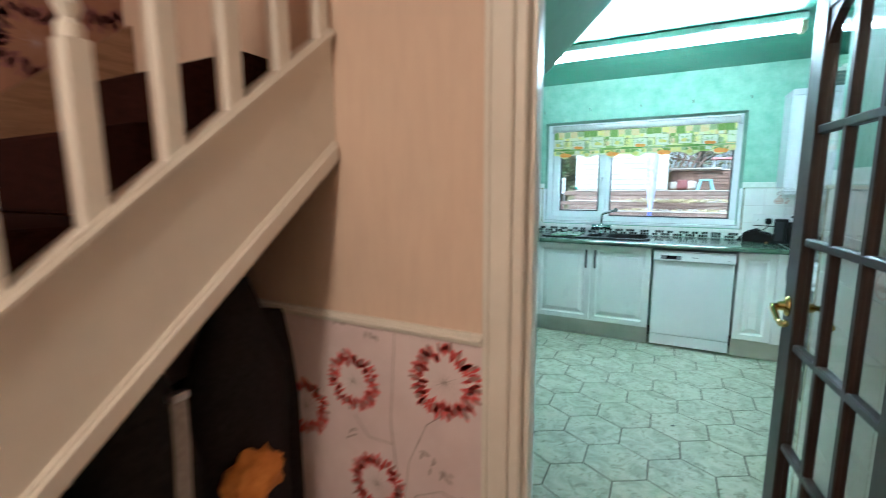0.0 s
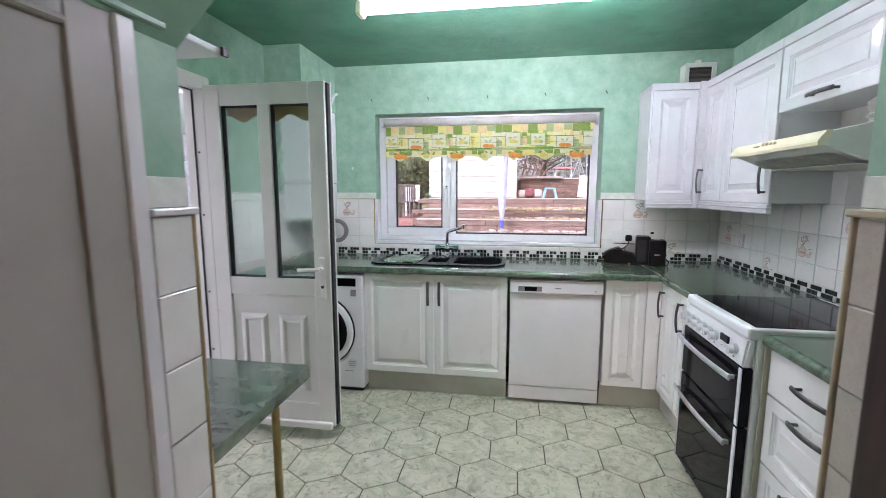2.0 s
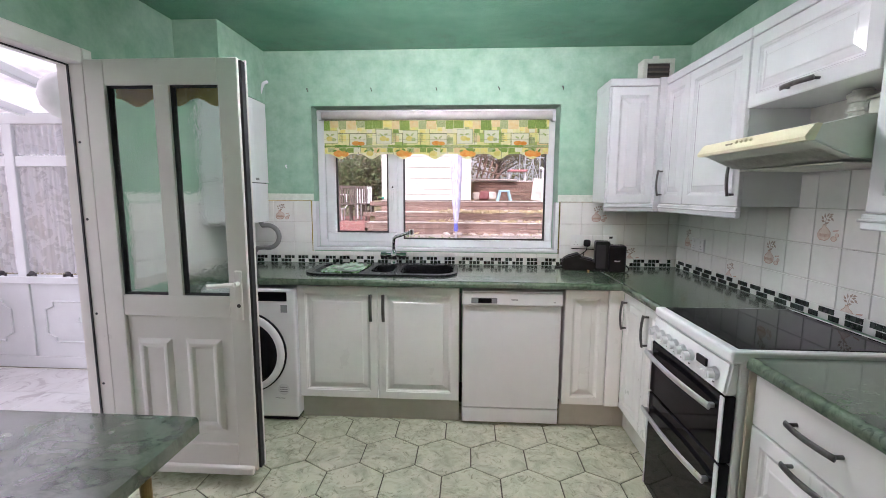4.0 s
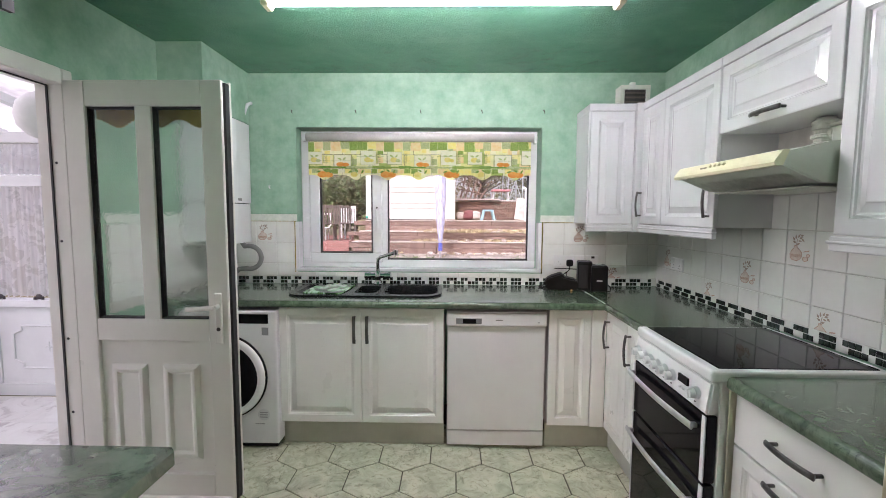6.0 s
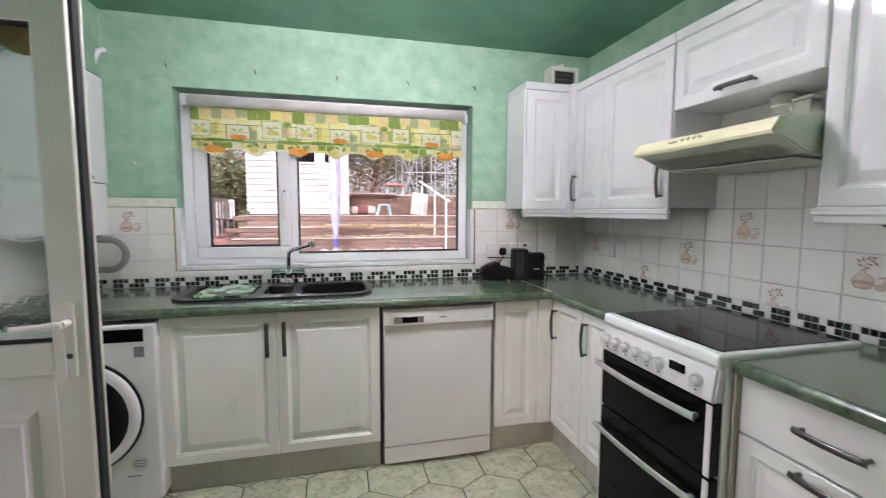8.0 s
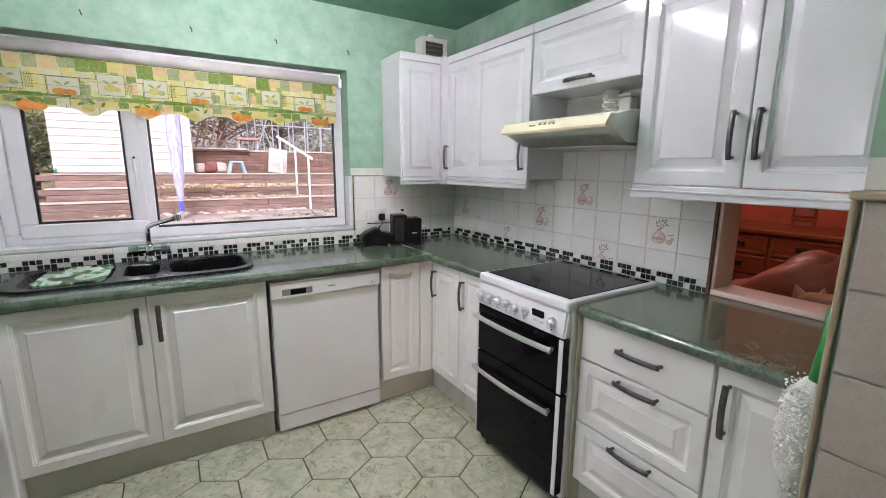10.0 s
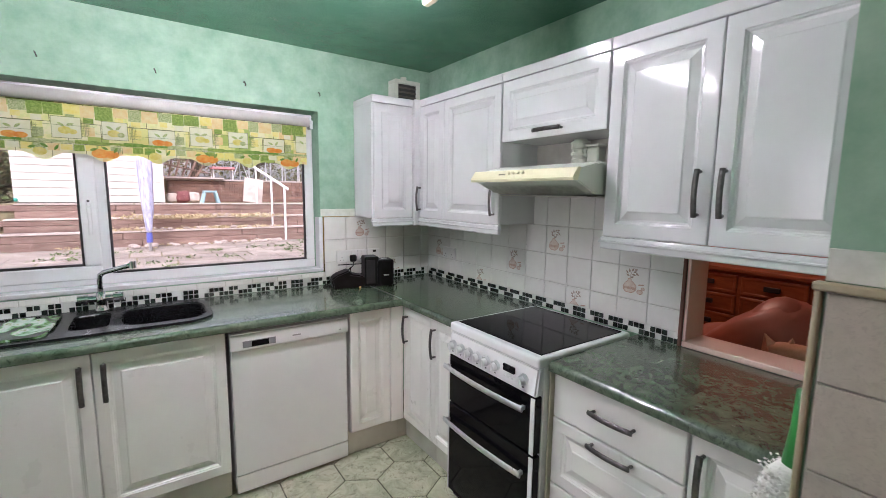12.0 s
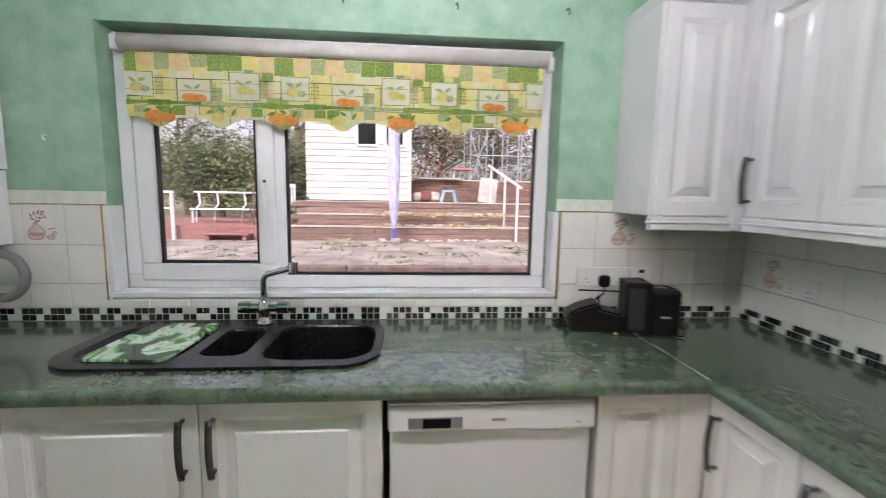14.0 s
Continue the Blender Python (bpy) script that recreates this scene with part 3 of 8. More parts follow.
pr = random.Random(31)
for k in range(9):
    # one repeat of the print, 0.195 m wide; three kinds in turn
    x, kind = bx0 - 0.03 + 0.195 * k, k % 3
    # upper row of squares
    patch(x, 1.882 + 0.006 * kind, 0.072, 0.066 - 0.006 * kind, (GREENSQ, PEACH, GREENSQ)[kind], 1)
    patch(x + 0.076, 1.902, 0.060, 0.046, (PEACH, SAGESQ, YELLOWSQ)[kind], 1)
    patch(x + 0.138, 1.890, 0.055, 0.058, (SAGESQ, GREENSQ, PEACH)[kind], 1)
    patch(x + 0.080, 1.874, 0.034, 0.026, (YELLOWSQ, YELLOWSQ, SAGESQ)[kind], 2)
    patch(x + 0.148, 1.862, 0.040, 0.026, (YELLOWSQ, PALE, GREENSQ)[kind], 2)
    # framed picture squares
    z0, h, wd = ((1.790, 0.088, 0.104), (1.772, 0.084, 0.120), (1.786, 0.100, 0.110))[kind]
    patch(x + 0.024, z0 - 0.002, wd + 0.004, h + 0.004, INK, 3)
    patch(x + 0.026, z0, wd, h, PALE, 4)
    for j in range(5):
        patch(x + 0.140 + 0.006 * j, z0 + 0.008, 0.0014, h - 0.016, INK, 2)
        patch(x + 0.136, z0 + 0.010 + 0.014 * j, 0.036, 0.0012, INK, 3)
    patch(x + 0.150, z0 + 0.014, 0.040, 0.044, (YELLOWSQ, SAGESQ, PEACH)[kind], 1)
    patch(x - 0.004, z0 + 0.024 + 0.018 * kind, 0.195, 0.0015, INK, 5)
    cx, cz = x + 0.026 + wd / 2, z0 + h * 0.45
    if kind == 1:
        stamp("printed_fruit", ellipse(0.030, 0.016), cx - 0.016, z0 + 0.017, FRUIT, 6)
        stamp("printed_fruit", ellipse(0.026, 0.014), cx + 0.022, z0 + 0.015, FRUIT, 7)
    else:
        stamp("printed_fruit", ellipse(0.026, 0.018), cx - 0.006, cz - 0.008, FRUITY, 6)
        stamp("printed_fruit", ellipse(0.016, 0.012), cx + 0.024, cz - 0.014, FRUITY if kind else SAGESQ, 7)
    for j, (dx, dz, a) in enumerate(((-0.020, 0.018, 160), (0.014, 0.020, 35))):
        stamp("printed_leaf", LEAFLET, cx + dx, cz + dz, SAGESQ if j else PALELEAF, 8 + j, a + pr.uniform(-20, 20))
    # green band, then the fruit hem
    patch(x, 1.762, 0.11, 0.012, (GREENSQ, LEAFSQ, SAGESQ)[kind], 5)
    patch(x + 0.11, 1.760, 0.085, 0.018, (LEAFSQ, SAGESQ, GREENSQ)[kind], 5)
    patch(x, 1.757, 0.195, 0.0022, INK, 6)
    patch(x + 0.004, 1.722, 0.046, 0.034, (YELLOWSQ, GREENSQ, PEACH)[kind], 1)
    patch(x + 0.054, 1.728, 0.044, 0.026, (SAGESQ, PALE, YELLOWSQ)[kind], 1)
    patch(x + 0.104, 1.724, 0.040, 0.032, (PEACH, YELLOWSQ, GREENSQ)[kind], 1)
    patch(x + 0.148, 1.726, 0.044, 0.030, (GREENSQ, SAGESQ, YELLOWSQ)[kind], 1)
    patch(x + 0.1008, 1.722, 0.0018, 0.035, INK, 2)
for k in range(7):
    cx = bx0 + 0.2317 * (k + 0.5)
    big = k % 2 == 0
    stamp("printed_fruit", ellipse(0.038 if big else 0.026, 0.023 if big else 0.019), cx - 0.012, 1.716, FRUIT if big else FRUITY, 8)
    if big:
        stamp("printed_fruit", ellipse(0.030, 0.020), cx + 0.034, 1.713, FRUIT, 9)
    for j, (dx, dz, a) in enumerate(((-0.040, 0.020, 20), (0.006, 0.028, 150), (0.05, 0.020, 60))):
        stamp("printed_leaf", LEAFLET, cx + dx, 1.716 + dz, LEAFSQ, 10 + j, a)

# ---- strip light ----
lamp = thing("strip_light", "long fluorescent batten light with yellowed end caps", "ceiling light", (-0.02, 3.40, H))
part("batten", box(-0.80, 0.75, 3.352, 3.448, H - 0.045, H - 0.0005, 0.008), APPLIANCE, lamp)
part("fluorescent_tube", cyl((-0.77, 3.40, H - 0.083), (0.72, 3.40, H - 0.083), 0.019, seg=16), TUBE_GLOW, lamp, "glowing white tube", smooth=True)
for s in (-0.785, 0.735):
    part("end_cap", box(s - 0.018, s + 0.018, 3.362, 3.438, H - 0.112, H - 0.0455, 0.008), CREAM, lamp, "yellowed end cap")

# ---- worktops ----
WT = 0.912
bm = box(WX + 0.002, 0.918, 3.985, NY - 0.003, WT - 0.038, WT)
top_n = solo("worktop", bm, WORKTOP, "dark green marbled laminate worktop round the sink", "worktop")


def nosing(at, low=False):
    """The rounded front edge in section: distances from the front line at, and heights."""
    out_ = []
    for k in range(7):
        a = radians(90 * k / 6)
        out_.append((at + 0.02 - 0.02 * math.sin(a), WT - 0.02 + 0.02 * math.cos(a)))
    return out_ + [(at, WT - 0.034), (at + 0.004, WT - 0.038), (at + 0.02, WT - 0.038)]


def edge_strip(section, lo, hi, along_y):
    b = bmesh.new()
    ends = [[b.verts.new((u, v, z) if along_y else (v, u, z)) for u, z in section] for v in (lo, hi)]
    for k in range(len(section) - 1):
        b.faces.new((ends[0][k], ends[0][k + 1], ends[1][k + 1], ends[1][k]))
    for e in ends:
        b.faces.new(e)
    bmesh.ops.recalc_face_normals(b, faces=b.faces)
    return b


def run_top(y0, y1, label):
    ob = solo("worktop", box(0.938, EX - 0.003, y0, y1, WT - 0.038, WT), WORKTOP, label, "worktop")
    part("front_edge", edge_strip(nosing(0.918), y0, y1, True), WORKTOP, ob, "rounded front edge")
    return ob


top_e = run_top(3.418, NY - 0.004, "dark green marbled worktop in the corner by the cooker")
top_s = run_top(STUB_RY + 0.003, 2.838, "dark green marbled worktop below the serving hatch")
part("joint_strip", box(0.921, 0.929, 3.98, NY - 0.01, WT - 0.001, WT + 0.0025, 0.001), SILVER, top_e, "aluminium joint strip")


# ---- kitchen units ----
def base_unit(label, w, m, fronts, depth=0.58, group="base units", plinth=True, top=WT - 0.04):
    """A floor unit built facing -y from its front left corner; fronts are (x0, x1, z0, z1, handle) with handle (kind, x, z) or None."""
    u = local("base_cabinet", label, "kitchen cabinet", group)
    part("carcass", box(0.002, w - 0.002, 0.02, depth, 0.15, top), CARCASS, u)
    if plinth:
        part("plinth", box(0.0, w, 0.05, 0.066, 0.0, 0.149, 0.001), PLINTH, u, "stone grey plinth board")
    for x0, x1, z0, z1, hnd, kind in fronts:
        b = panel_front(x1 - x0, z1 - z0) if kind != "plain" else rings_front(x1 - x0, z1 - z0, 0.018, [(0, 0.004), (0.004, 0)])
        d = part("drawer" if kind in ("drawer", "plain") else "door", b, BASEWHITE, u, "", Matrix.Translation((x0, 0, z0)))
        if hnd:
            bow_handle(0.165, STEEL, d, Matrix.Translation((hnd[0], 0, hnd[1])), kind not in ("drawer", "plain"))
    u.matrix_basis = m
    return u


DZ0, DZ1 = 0.155, 0.866
base_unit("white double-door cabinet with raised panels below the sink", 1.0, turn(-1.018, 4.0, 0),
          [(0.002, 0.4985, DZ0, DZ1, (0.462, 0.74), "door"), (0.5015, 0.998, DZ0, DZ1, (0.540, 0.74), "door")], top=0.70)
base_unit("white corner cabinet with a narrow raised-panel door", 0.327, turn(0.606, 4.0, 0), [(0.002, 0.252, DZ0, DZ1, None, "door")], depth=0.5)
part("corner_post", box(0.862, 0.9475, 3.9955, 4.05, 0.15, WT - 0.04, 0.004), BASEWHITE, bpy.data.objects["base_cabinet.001"], "", Matrix.Translation((-0.606, -4.0, 0)))
part("plinth", box(0.9335, 1.011, 4.05, 4.066, 0.0, 0.149, 0.001), PLINTH, bpy.data.objects["base_cabinet.001"], "", Matrix.Translation((-0.606, -4.0, 0)))
base_unit("white narrow cabinet with a raised-panel door in the corner", 0.30, turn(0.945, 3.995, 0, -90), [(0.002, 0.298, DZ0, DZ1, (0.05, 0.735), "door")], depth=0.05)
part("plinth", box(-0.054, -0.0005, 0.05, 0.066, 0.0, 0.149, 0.001), PLINTH, bpy.data.objects["base_cabinet.002"])
base_unit("white narrow cabinet with raised-panel door beside the cooker", 0.268, turn(0.945, 3.692, 0, -90), [(0.002, 0.266, DZ0, DZ1, (0.045, 0.735), "door")], depth=0.55)
base_unit("white three-drawer cabinet with bow handles beside the cooker", 0.498, turn(0.945, 2.833, 0, -90),
          [(0.003, 0.495, 0.695, DZ1, (0.258, 0.790), "plain"), (0.003, 0.495, 0.425, 0.689, (0.258, 0.667), "drawer"), (0.003, 0.495, DZ0, 0.419, (0.258, 0.398), "drawer")], depth=0.55)
base_unit("white cabinet with raised-panel door below the hatch", 0.322, turn(0.945, 2.332, 0, -90), [(0.003, 0.320, DZ0, DZ1, (0.04, 0.74), "door")], depth=0.55)
solo("end_panel", box(0.93, 1.5, 2.8345, 2.8415, 0.0, WT - 0.04), surface("beige_end_panel", (0.50, 0.46, 0.36), (0.58, 0.54, 0.43), 5, 0.5), "narrow beige end panel beside the cooker", "panel")


def wall_unit(label, w, m, doors, z0, z1, depth=0.28, rail=True, group="wall units", panel_handle=True, open_box=False):
    u = local("wall_cabinet", label, "kitchen cabinet", group)
    part("carcass", box(0.001, w - 0.001, 0.0195, depth, z0 + 0.001, z1), WHITE, u)
    part("cornice", box(-0.001, w + 0.001, -0.001, depth, z1, z1 + 0.045, 0.003), WHITE, u, "plain white top board")
    if rail:
        b = box(-0.004, w + 0.004, -0.006, 0.016, z0 - 0.052, z0 - 0.002, 0.005, 2)
        box(-0.010, w + 0.010, -0.013, 0.016, z0 - 0.028, z0 - 0.018, 0.003, bm=b)
        part("light_rail", b, WHITE, u, "moulded light rail")
    for x0, x1, a, b_, hnd, kind in doors:
        d = part("door", panel_front(x1 - x0, b_ - a, 0.068), WHITE, u, "", Matrix.Translation((x0, 0, a)))
        if hnd:
            bow_handle(0.16, STEEL, d, Matrix.Translation((hnd[0], 0, hnd[1])), kind == "v")
    u.matrix_basis = m
    return u


WZ0, WZ1 = 1.372, 2.10
wall_unit("white corner wall cabinet with a narrow raised-panel door", 0.325, turn(0.908, 4.325, 0), [(0.012, 0.292, WZ0, WZ1 - 0.004, None, "v")], WZ0, WZ1, depth=0.29)
wall_unit("white wall cabinet with narrow and wide raised-panel doors", 0.81, turn(1.24, 4.31, 0, -90),
          [(0.012, 0.292, WZ0, WZ1 - 0.004, (0.028, 1.50), "v"), (0.295, 0.808, WZ0, WZ1 - 0.004, (0.772, 1.50), "v")], WZ0, WZ1, depth=0.278)
wall_unit("white bridging cabinet with lift-up front above the hood", 0.622, turn(1.24, 3.494, 0, -90), [(0.003, 0.619, 1.80, WZ1 - 0.004, (0.32, 1.832), "h")], 1.80, WZ1, depth=0.278, rail=False)
wall_unit("white double wall cabinet with glossy raised-panel doors", 0.80, turn(1.24, 2.868, 0, -90),
          [(0.003, 0.402, WZ0, WZ1 - 0.004, (0.365, 1.545), "v"), (0.406, 0.798, WZ0, WZ1 - 0.004, (0.443, 1.545), "v")], WZ0, WZ1, depth=0.278)

part("filler_panel", box(0.295, 0.352, -0.024, 0.0185, WZ0 - 0.05, WZ1 + 0.0445), WHITE, bpy.data.objects["wall_cabinet"], "plain white corner filler")

# ---- cooker hood ----
hood = thing("cooker_hood", "yellowed cream slanted extractor hood above the cooker", "cooker hood", (1.3, 3.2, 1.53))
sec = [(1.065, 1.598), (1.065, 1.632), (1.235, 1.672), (1.515, 1.672), (1.515, 1.532), (1.20, 1.540)]
bm = bmesh.new()
va = [bm.verts.new((x, 2.878, z)) for x, z in sec]
vb = [bm.verts.new((x, 3.49, z)) for x, z in sec]
bm.faces.new(va)
bm.faces.new(vb[::-1])
for k in range(len(sec)):
    bm.faces.new((va[k], va[(k + 1) % 6], vb[(k + 1) % 6], vb[k]))
bmesh.ops.recalc_face_normals(bm, faces=bm.faces)
bmesh.ops.bevel(bm, geom=list(bm.edges), offset=0.004, segments=2, affect="EDGES")
part("body", bm, CREAMSIDE, hood)
strip = prism([(1.050, 1.592), (1.046, 1.603), (1.052, 1.614), (1.072, 1.641), (1.080, 1.644), (1.094, 1.642), (1.075, 1.592)], 2.872, 3.496)
bmesh.ops.transform(strip, matrix=Matrix(((1, 0, 0, 0), (0, 0, 1, 0), (0, 1, 0, 0), (0, 0, 0, 1))), verts=strip.verts)
bmesh.ops.recalc_face_normals(strip, faces=strip.faces)
part("front_strip", strip, CREAM, hood, "yellowed cream sloping front strip")
bm = bmesh.new()
q = [bm.verts.new(p) for p in ((1.085, 2.92, 1.5925), (1.085, 3.45, 1.5925), (1.195, 3.45, 1.5365), (1.195, 2.92, 1.5365))]
bm.faces.new(q)
bmesh.ops.solidify(bm, geom=bm.faces[:], thickness=0.004)
part("filter", bm, GREASE, hood, "greasy metal filter mesh")
part("visor", box(1.20, 1.50, 2.92, 3.45, 1.527, 1.5312), GREASE, hood)
for k in range(4):
    y = 3.235 - 0.028 * k
    part("button", cyl((1.070, y, 1.622), (1.054, y, 1.632), 0.007, seg=10), CREAM, hood)
part("switch_label", box(1.0545, 1.062, 3.262, 3.30, 1.621, 1.627), plain("grey_print", (0.3, 0.28, 0.2), 0.6), hood)
duct = thing("extractor_duct", "white ridged duct joint above the hood", "duct", (1.42, 3.02, 1.672))
part("pipe", lathe([(0.040, 0.0), (0.040, 0.030), (0.034, 0.034), (0.034, 0.046), (0.043, 0.050), (0.043, 0.060), (0.034, 0.064), (0.034, 0.078), (0.041, 0.082), (0.041, 0.1)], 22), CREAMSIDE, duct, "ridged cream pipe joint", Matrix.Translation((1.42, 3.137, 1.673)))
part("cap", lathe([(0.044, 0.0), (0.044, 0.010), (0.030, 0.018), (0.029, 0.0235)], 22), CREAMSIDE, duct, "", Matrix.Translation((1.42, 3.137, 1.7735)))
part("bracket", box(1.395, 1.455, 3.022, 3.084, 1.673, 1.755, 0.01, 2), CREAMSIDE, duct)
part("bracket_lid", box(1.390, 1.460, 3.017, 3.089, 1.7555, 1.768, 0.005, 2), CREAMSIDE, duct)
part("link", cyl((1.42, 3.087, 1.735), (1.42, 3.105, 1.735), 0.022, seg=14), CREAMSIDE, duct)
wire = thing("cable_loop", "thin dark cable sagging below the wall cabinet", "cable", (1.40, 2.77, 1.33))
part("cable", tube([(1.40, 2.83, 1.3715), (1.40, 2.815, 1.332), (1.40, 2.78, 1.312), (1.40, 2.735, 1.318), (1.40, 2.705, 1.3715)], 0.004, 8), GASKET, wire, smooth=True)

# ---- cooker ----
cook = thing("cooker", "white freestanding double-oven electric cooker with black glass doors and ceramic hob", "cooker", (1.2, 3.13, 0))
CY0, CY1 = 2.846, 3.412
part("body", box(0.905, 1.47, CY0, CY1, 0.045, 0.895, 0.004), APPLIANCE, cook)
bm = box(0.872, 1.462, CY0 - 0.003, CY1 + 0.003, 0.885, 0.928, 0.012, 3)
part("hob_surround", bm, APPLIANCE, cook, smooth=False)
part("hob_glass", box(0.908, 1.432, CY0 + 0.022, CY1 - 0.022, 0.926, 0.9312, 0.002), BLACKGLASS, cook, "black ceramic hob glass")
sec = [(0.878, 0.888), (0.905, 0.888), (0.905, 0.775), (0.862, 0.775)]
bm = bmesh.new()
va = [bm.verts.new((x, CY0 + 0.0005, z)) for x, z in sec]
vb = [bm.verts.new((x, CY1 - 0.0005, z)) for x, z in sec]
bm.faces.new(va)
bm.faces.new(vb[::-1])
for k in range(4):
    bm.faces.new((va[k], va[(k + 1) % 4], vb[(k + 1) % 4], vb[k]))
bmesh.ops.recalc_face_normals(bm, faces=bm.faces)
bmesh.ops.bevel(bm, geom=list(bm.edges), offset=0.008, segments=2, affect="EDGES")
fascia = part("control_panel", bm, APPLIANCE, cook)
for k in range(7):
    y = (3.372 - 0.0595 * k) if k < 6 else 2.913
    part("knob_ring", cyl((0.871, y, 0.828), (0.857, y, 0.826), 0.0225, 0.0215, 24), SILVER, fascia, "satin silver ring")
    b = cyl((0.858, y, 0.8262), (0.838, y, 0.824), 0.0175, 0.0155, 20)
    box(0.834, 0.856, y - 0.003, y + 0.003, 0.808, 0.842, 0.0015, bm=b)
    part("knob", b, APPLIANCE, fascia)
    part("knob_mark", box(0.8605, 0.8635, y - 0.004, y + 0.004, 0.795, 0.799), plain("grey_print_dark", (0.1, 0.1, 0.1), 0.5), fascia)
part("clock_display", box(0.860, 0.8685, 2.963, 3.026, 0.828, 0.856, 0.001), BLACKGLASS, fascia, "black clock display")
for k in range(3):
    part("button", cyl((0.868, 2.972 + 0.022 * k, 0.808), (0.860, 2.972 + 0.022 * k, 0.807), 0.004, seg=10), APPLIANCE, fascia)
for a, b_, zt in ((0.538, 0.772, 0.716), (0.075, 0.531, 0.444)):
    d = part("oven_door", box(0.868, 0.905, CY0 + 0.004, CY1 - 0.004, a, b_, 0.004), BLACKGLASS, cook, "black glass oven door")
    part("trim", box(0.8635, 0.8685, CY0 + 0.005, CY0 + 0.026, a + 0.003, b_ - 0.003, 0.001), APPLIANCE, d, "white side trim")
    part("trim", box(0.8635, 0.8685, CY1 - 0.012, CY1 - 0.005, a + 0.003, b_ - 0.003, 0.001), APPLIANCE, d, "white side trim")
    pts = [(0.845 - 0.014 * (1 - (k / 5 - 1) ** 2), CY1 + 0.004 - (CY1 - CY0 - 0.046) * k / 10, zt) for k in range(11)]
    b = tube(pts, 0.0135, 8, flat=0.5)
    for y in (CY1 - 0.012, CY0 + 0.062):
        box(0.846, 0.869, y - 0.008, y + 0.008, zt - 0.008, zt + 0.008, 0.002, bm=b)
    part("handle", b, SILVER, d, "bowed aluminium handle")
part("kick", box(0.90, 1.46, CY0 + 0.01, CY1 - 0.01, 0.03, 0.0445), GASKET, cook)
for sx in (0.93, 1.44):
    for sy in (CY0 + 0.04, CY1 - 0.04):
        part("foot", cyl((sx, sy, 0.0), (sx, sy, 0.0295), 0.018), GASKET, cook)

# ---- dishwasher ----
dw = thing("dishwasher", "white freestanding dishwasher with fascia handle below the worktop", "dishwasher", (0.295, 4.3, 0))
part("body", box(0.0, 0.588, 4.03, 4.58, 0.03, 0.848, 0.004), APPLIANCE, dw)
part("door", box(0.001, 0.587, 4.0, 4.0295, 0.118, 0.765, 0.005), APPLIANCE, dw)
part("kick_panel", box(0.001, 0.587, 4.004, 4.0295, 0.022, 0.1135, 0.003), APPLIANCE, dw)
fas = part("fascia", box(-0.004, 0.592, 3.982, 4.0295, 0.768, 0.846, 0.01, 3), APPLIANCE, dw)
part("display", box(0.052, 0.205, 3.979, 3.9825, 0.782, 0.815, 0.001), plain("grey_display_panel", (0.20, 0.205, 0.21), 0.35), fas)
part("screen", box(0.093, 0.172, 3.9775, 3.9795, 0.784, 0.812), BLACKGLASS, fas)
part("badge", box(0.288, 0.328, 3.9795, 3.9825, 0.802, 0.808), plain("grey_badge", (0.25, 0.25, 0.25), 0.4), fas)
part("badge", box(0.535, 0.548, 3.9795, 3.9825, 0.79, 0.796), plain("pale_badge", (0.4, 0.4, 0.4), 0.4), fas)
part("lid_edge", box(-0.002, 0.590, 3.99, 4.56, 0.848, 0.8535), APPLIANCE, dw)
for sx in (0.04, 0.55):
    part("foot", cyl((sx, 4.1, 0.0), (sx, 4.1, 0.0298), 0.02), GASKET, dw)
    part("foot", cyl((sx, 4.5, 0.0), (sx, 4.5, 0.0298), 0.02), GASKET, dw)

# ---- washing machine ----
wm = thing("washing_machine", "white front-loading washing machine with dark round door", "washing machine", (-1.335, 4.25, 0))
WMX0, WMX1, WMY = -1.615, -1.017, 3.962
part("body", box(WMX0, WMX1, WMY, 4.52, 0.03, 0.852, 0.012, 3), APPLIANCE, wm)
part("drawer_panel", box(-1.26, -1.065, WMY - 0.003, WMY + 0.002, 0.775, 0.832, 0.001), BLACKGLASS, wm, "black display strip")
fr = Matrix.Translation((-1.335, WMY, 0.45)) @ Matrix.Rotation(radians(90), 4, "X")
ring = part("door_ring", lathe([(0.221, 0.0), (0.250, 0.002), (0.250, 0.020), (0.243, 0.032), (0.223, 0.030)], 48), APPLIANCE, wm, "white porthole ring", fr, True)
part("ring_seal", lathe([(0.2505, 0.0005), (0.259, 0.0005), (0.259, 0.010), (0.2505, 0.012)], 48), BLACKPLASTIC, wm, "thin black seal", fr, True)
part("porthole", lathe([(0.219, 0.0), (0.2205, 0.026), (0.165, 0.046), (0.06, 0.058), (0.001, 0.06)], 40), BLACKGLASS, ring, "dark curved porthole glass", fr, True)
part("sticker", box(-1.105, -1.065, WMY - 0.0012, WMY + 0.001, 0.705, 0.752), plain("grey_sticker", (0.25, 0.26, 0.27), 0.4), wm, "grey square sticker")
bm = lathe([(0.036, 0), (0.0365, 0.0008), (0.034, 0.0012), (0.033, 0.0012)], 32)
part("sticker", bm, plain("pale_sticker", (0.62, 0.63, 0.64), 0.4), wm, "round pale sticker", Matrix.Translation((-1.105, WMY, 0.215)) @ Matrix.Rotation(radians(90), 4, "X"))
for k in range(3):
    part("sticker_bar", box(-1.128, -1.082, WMY - 0.0022, WMY - 0.001, 0.197 + 0.014 * k, 0.203 + 0.014 * k), plain("grey_bar", (0.3, 0.3, 0.31), 0.5), wm)
part("filter_flap", box(-1.16, -1.10, WMY - 0.001, WMY + 0.001, 0.155, 0.158), GASKET, wm)
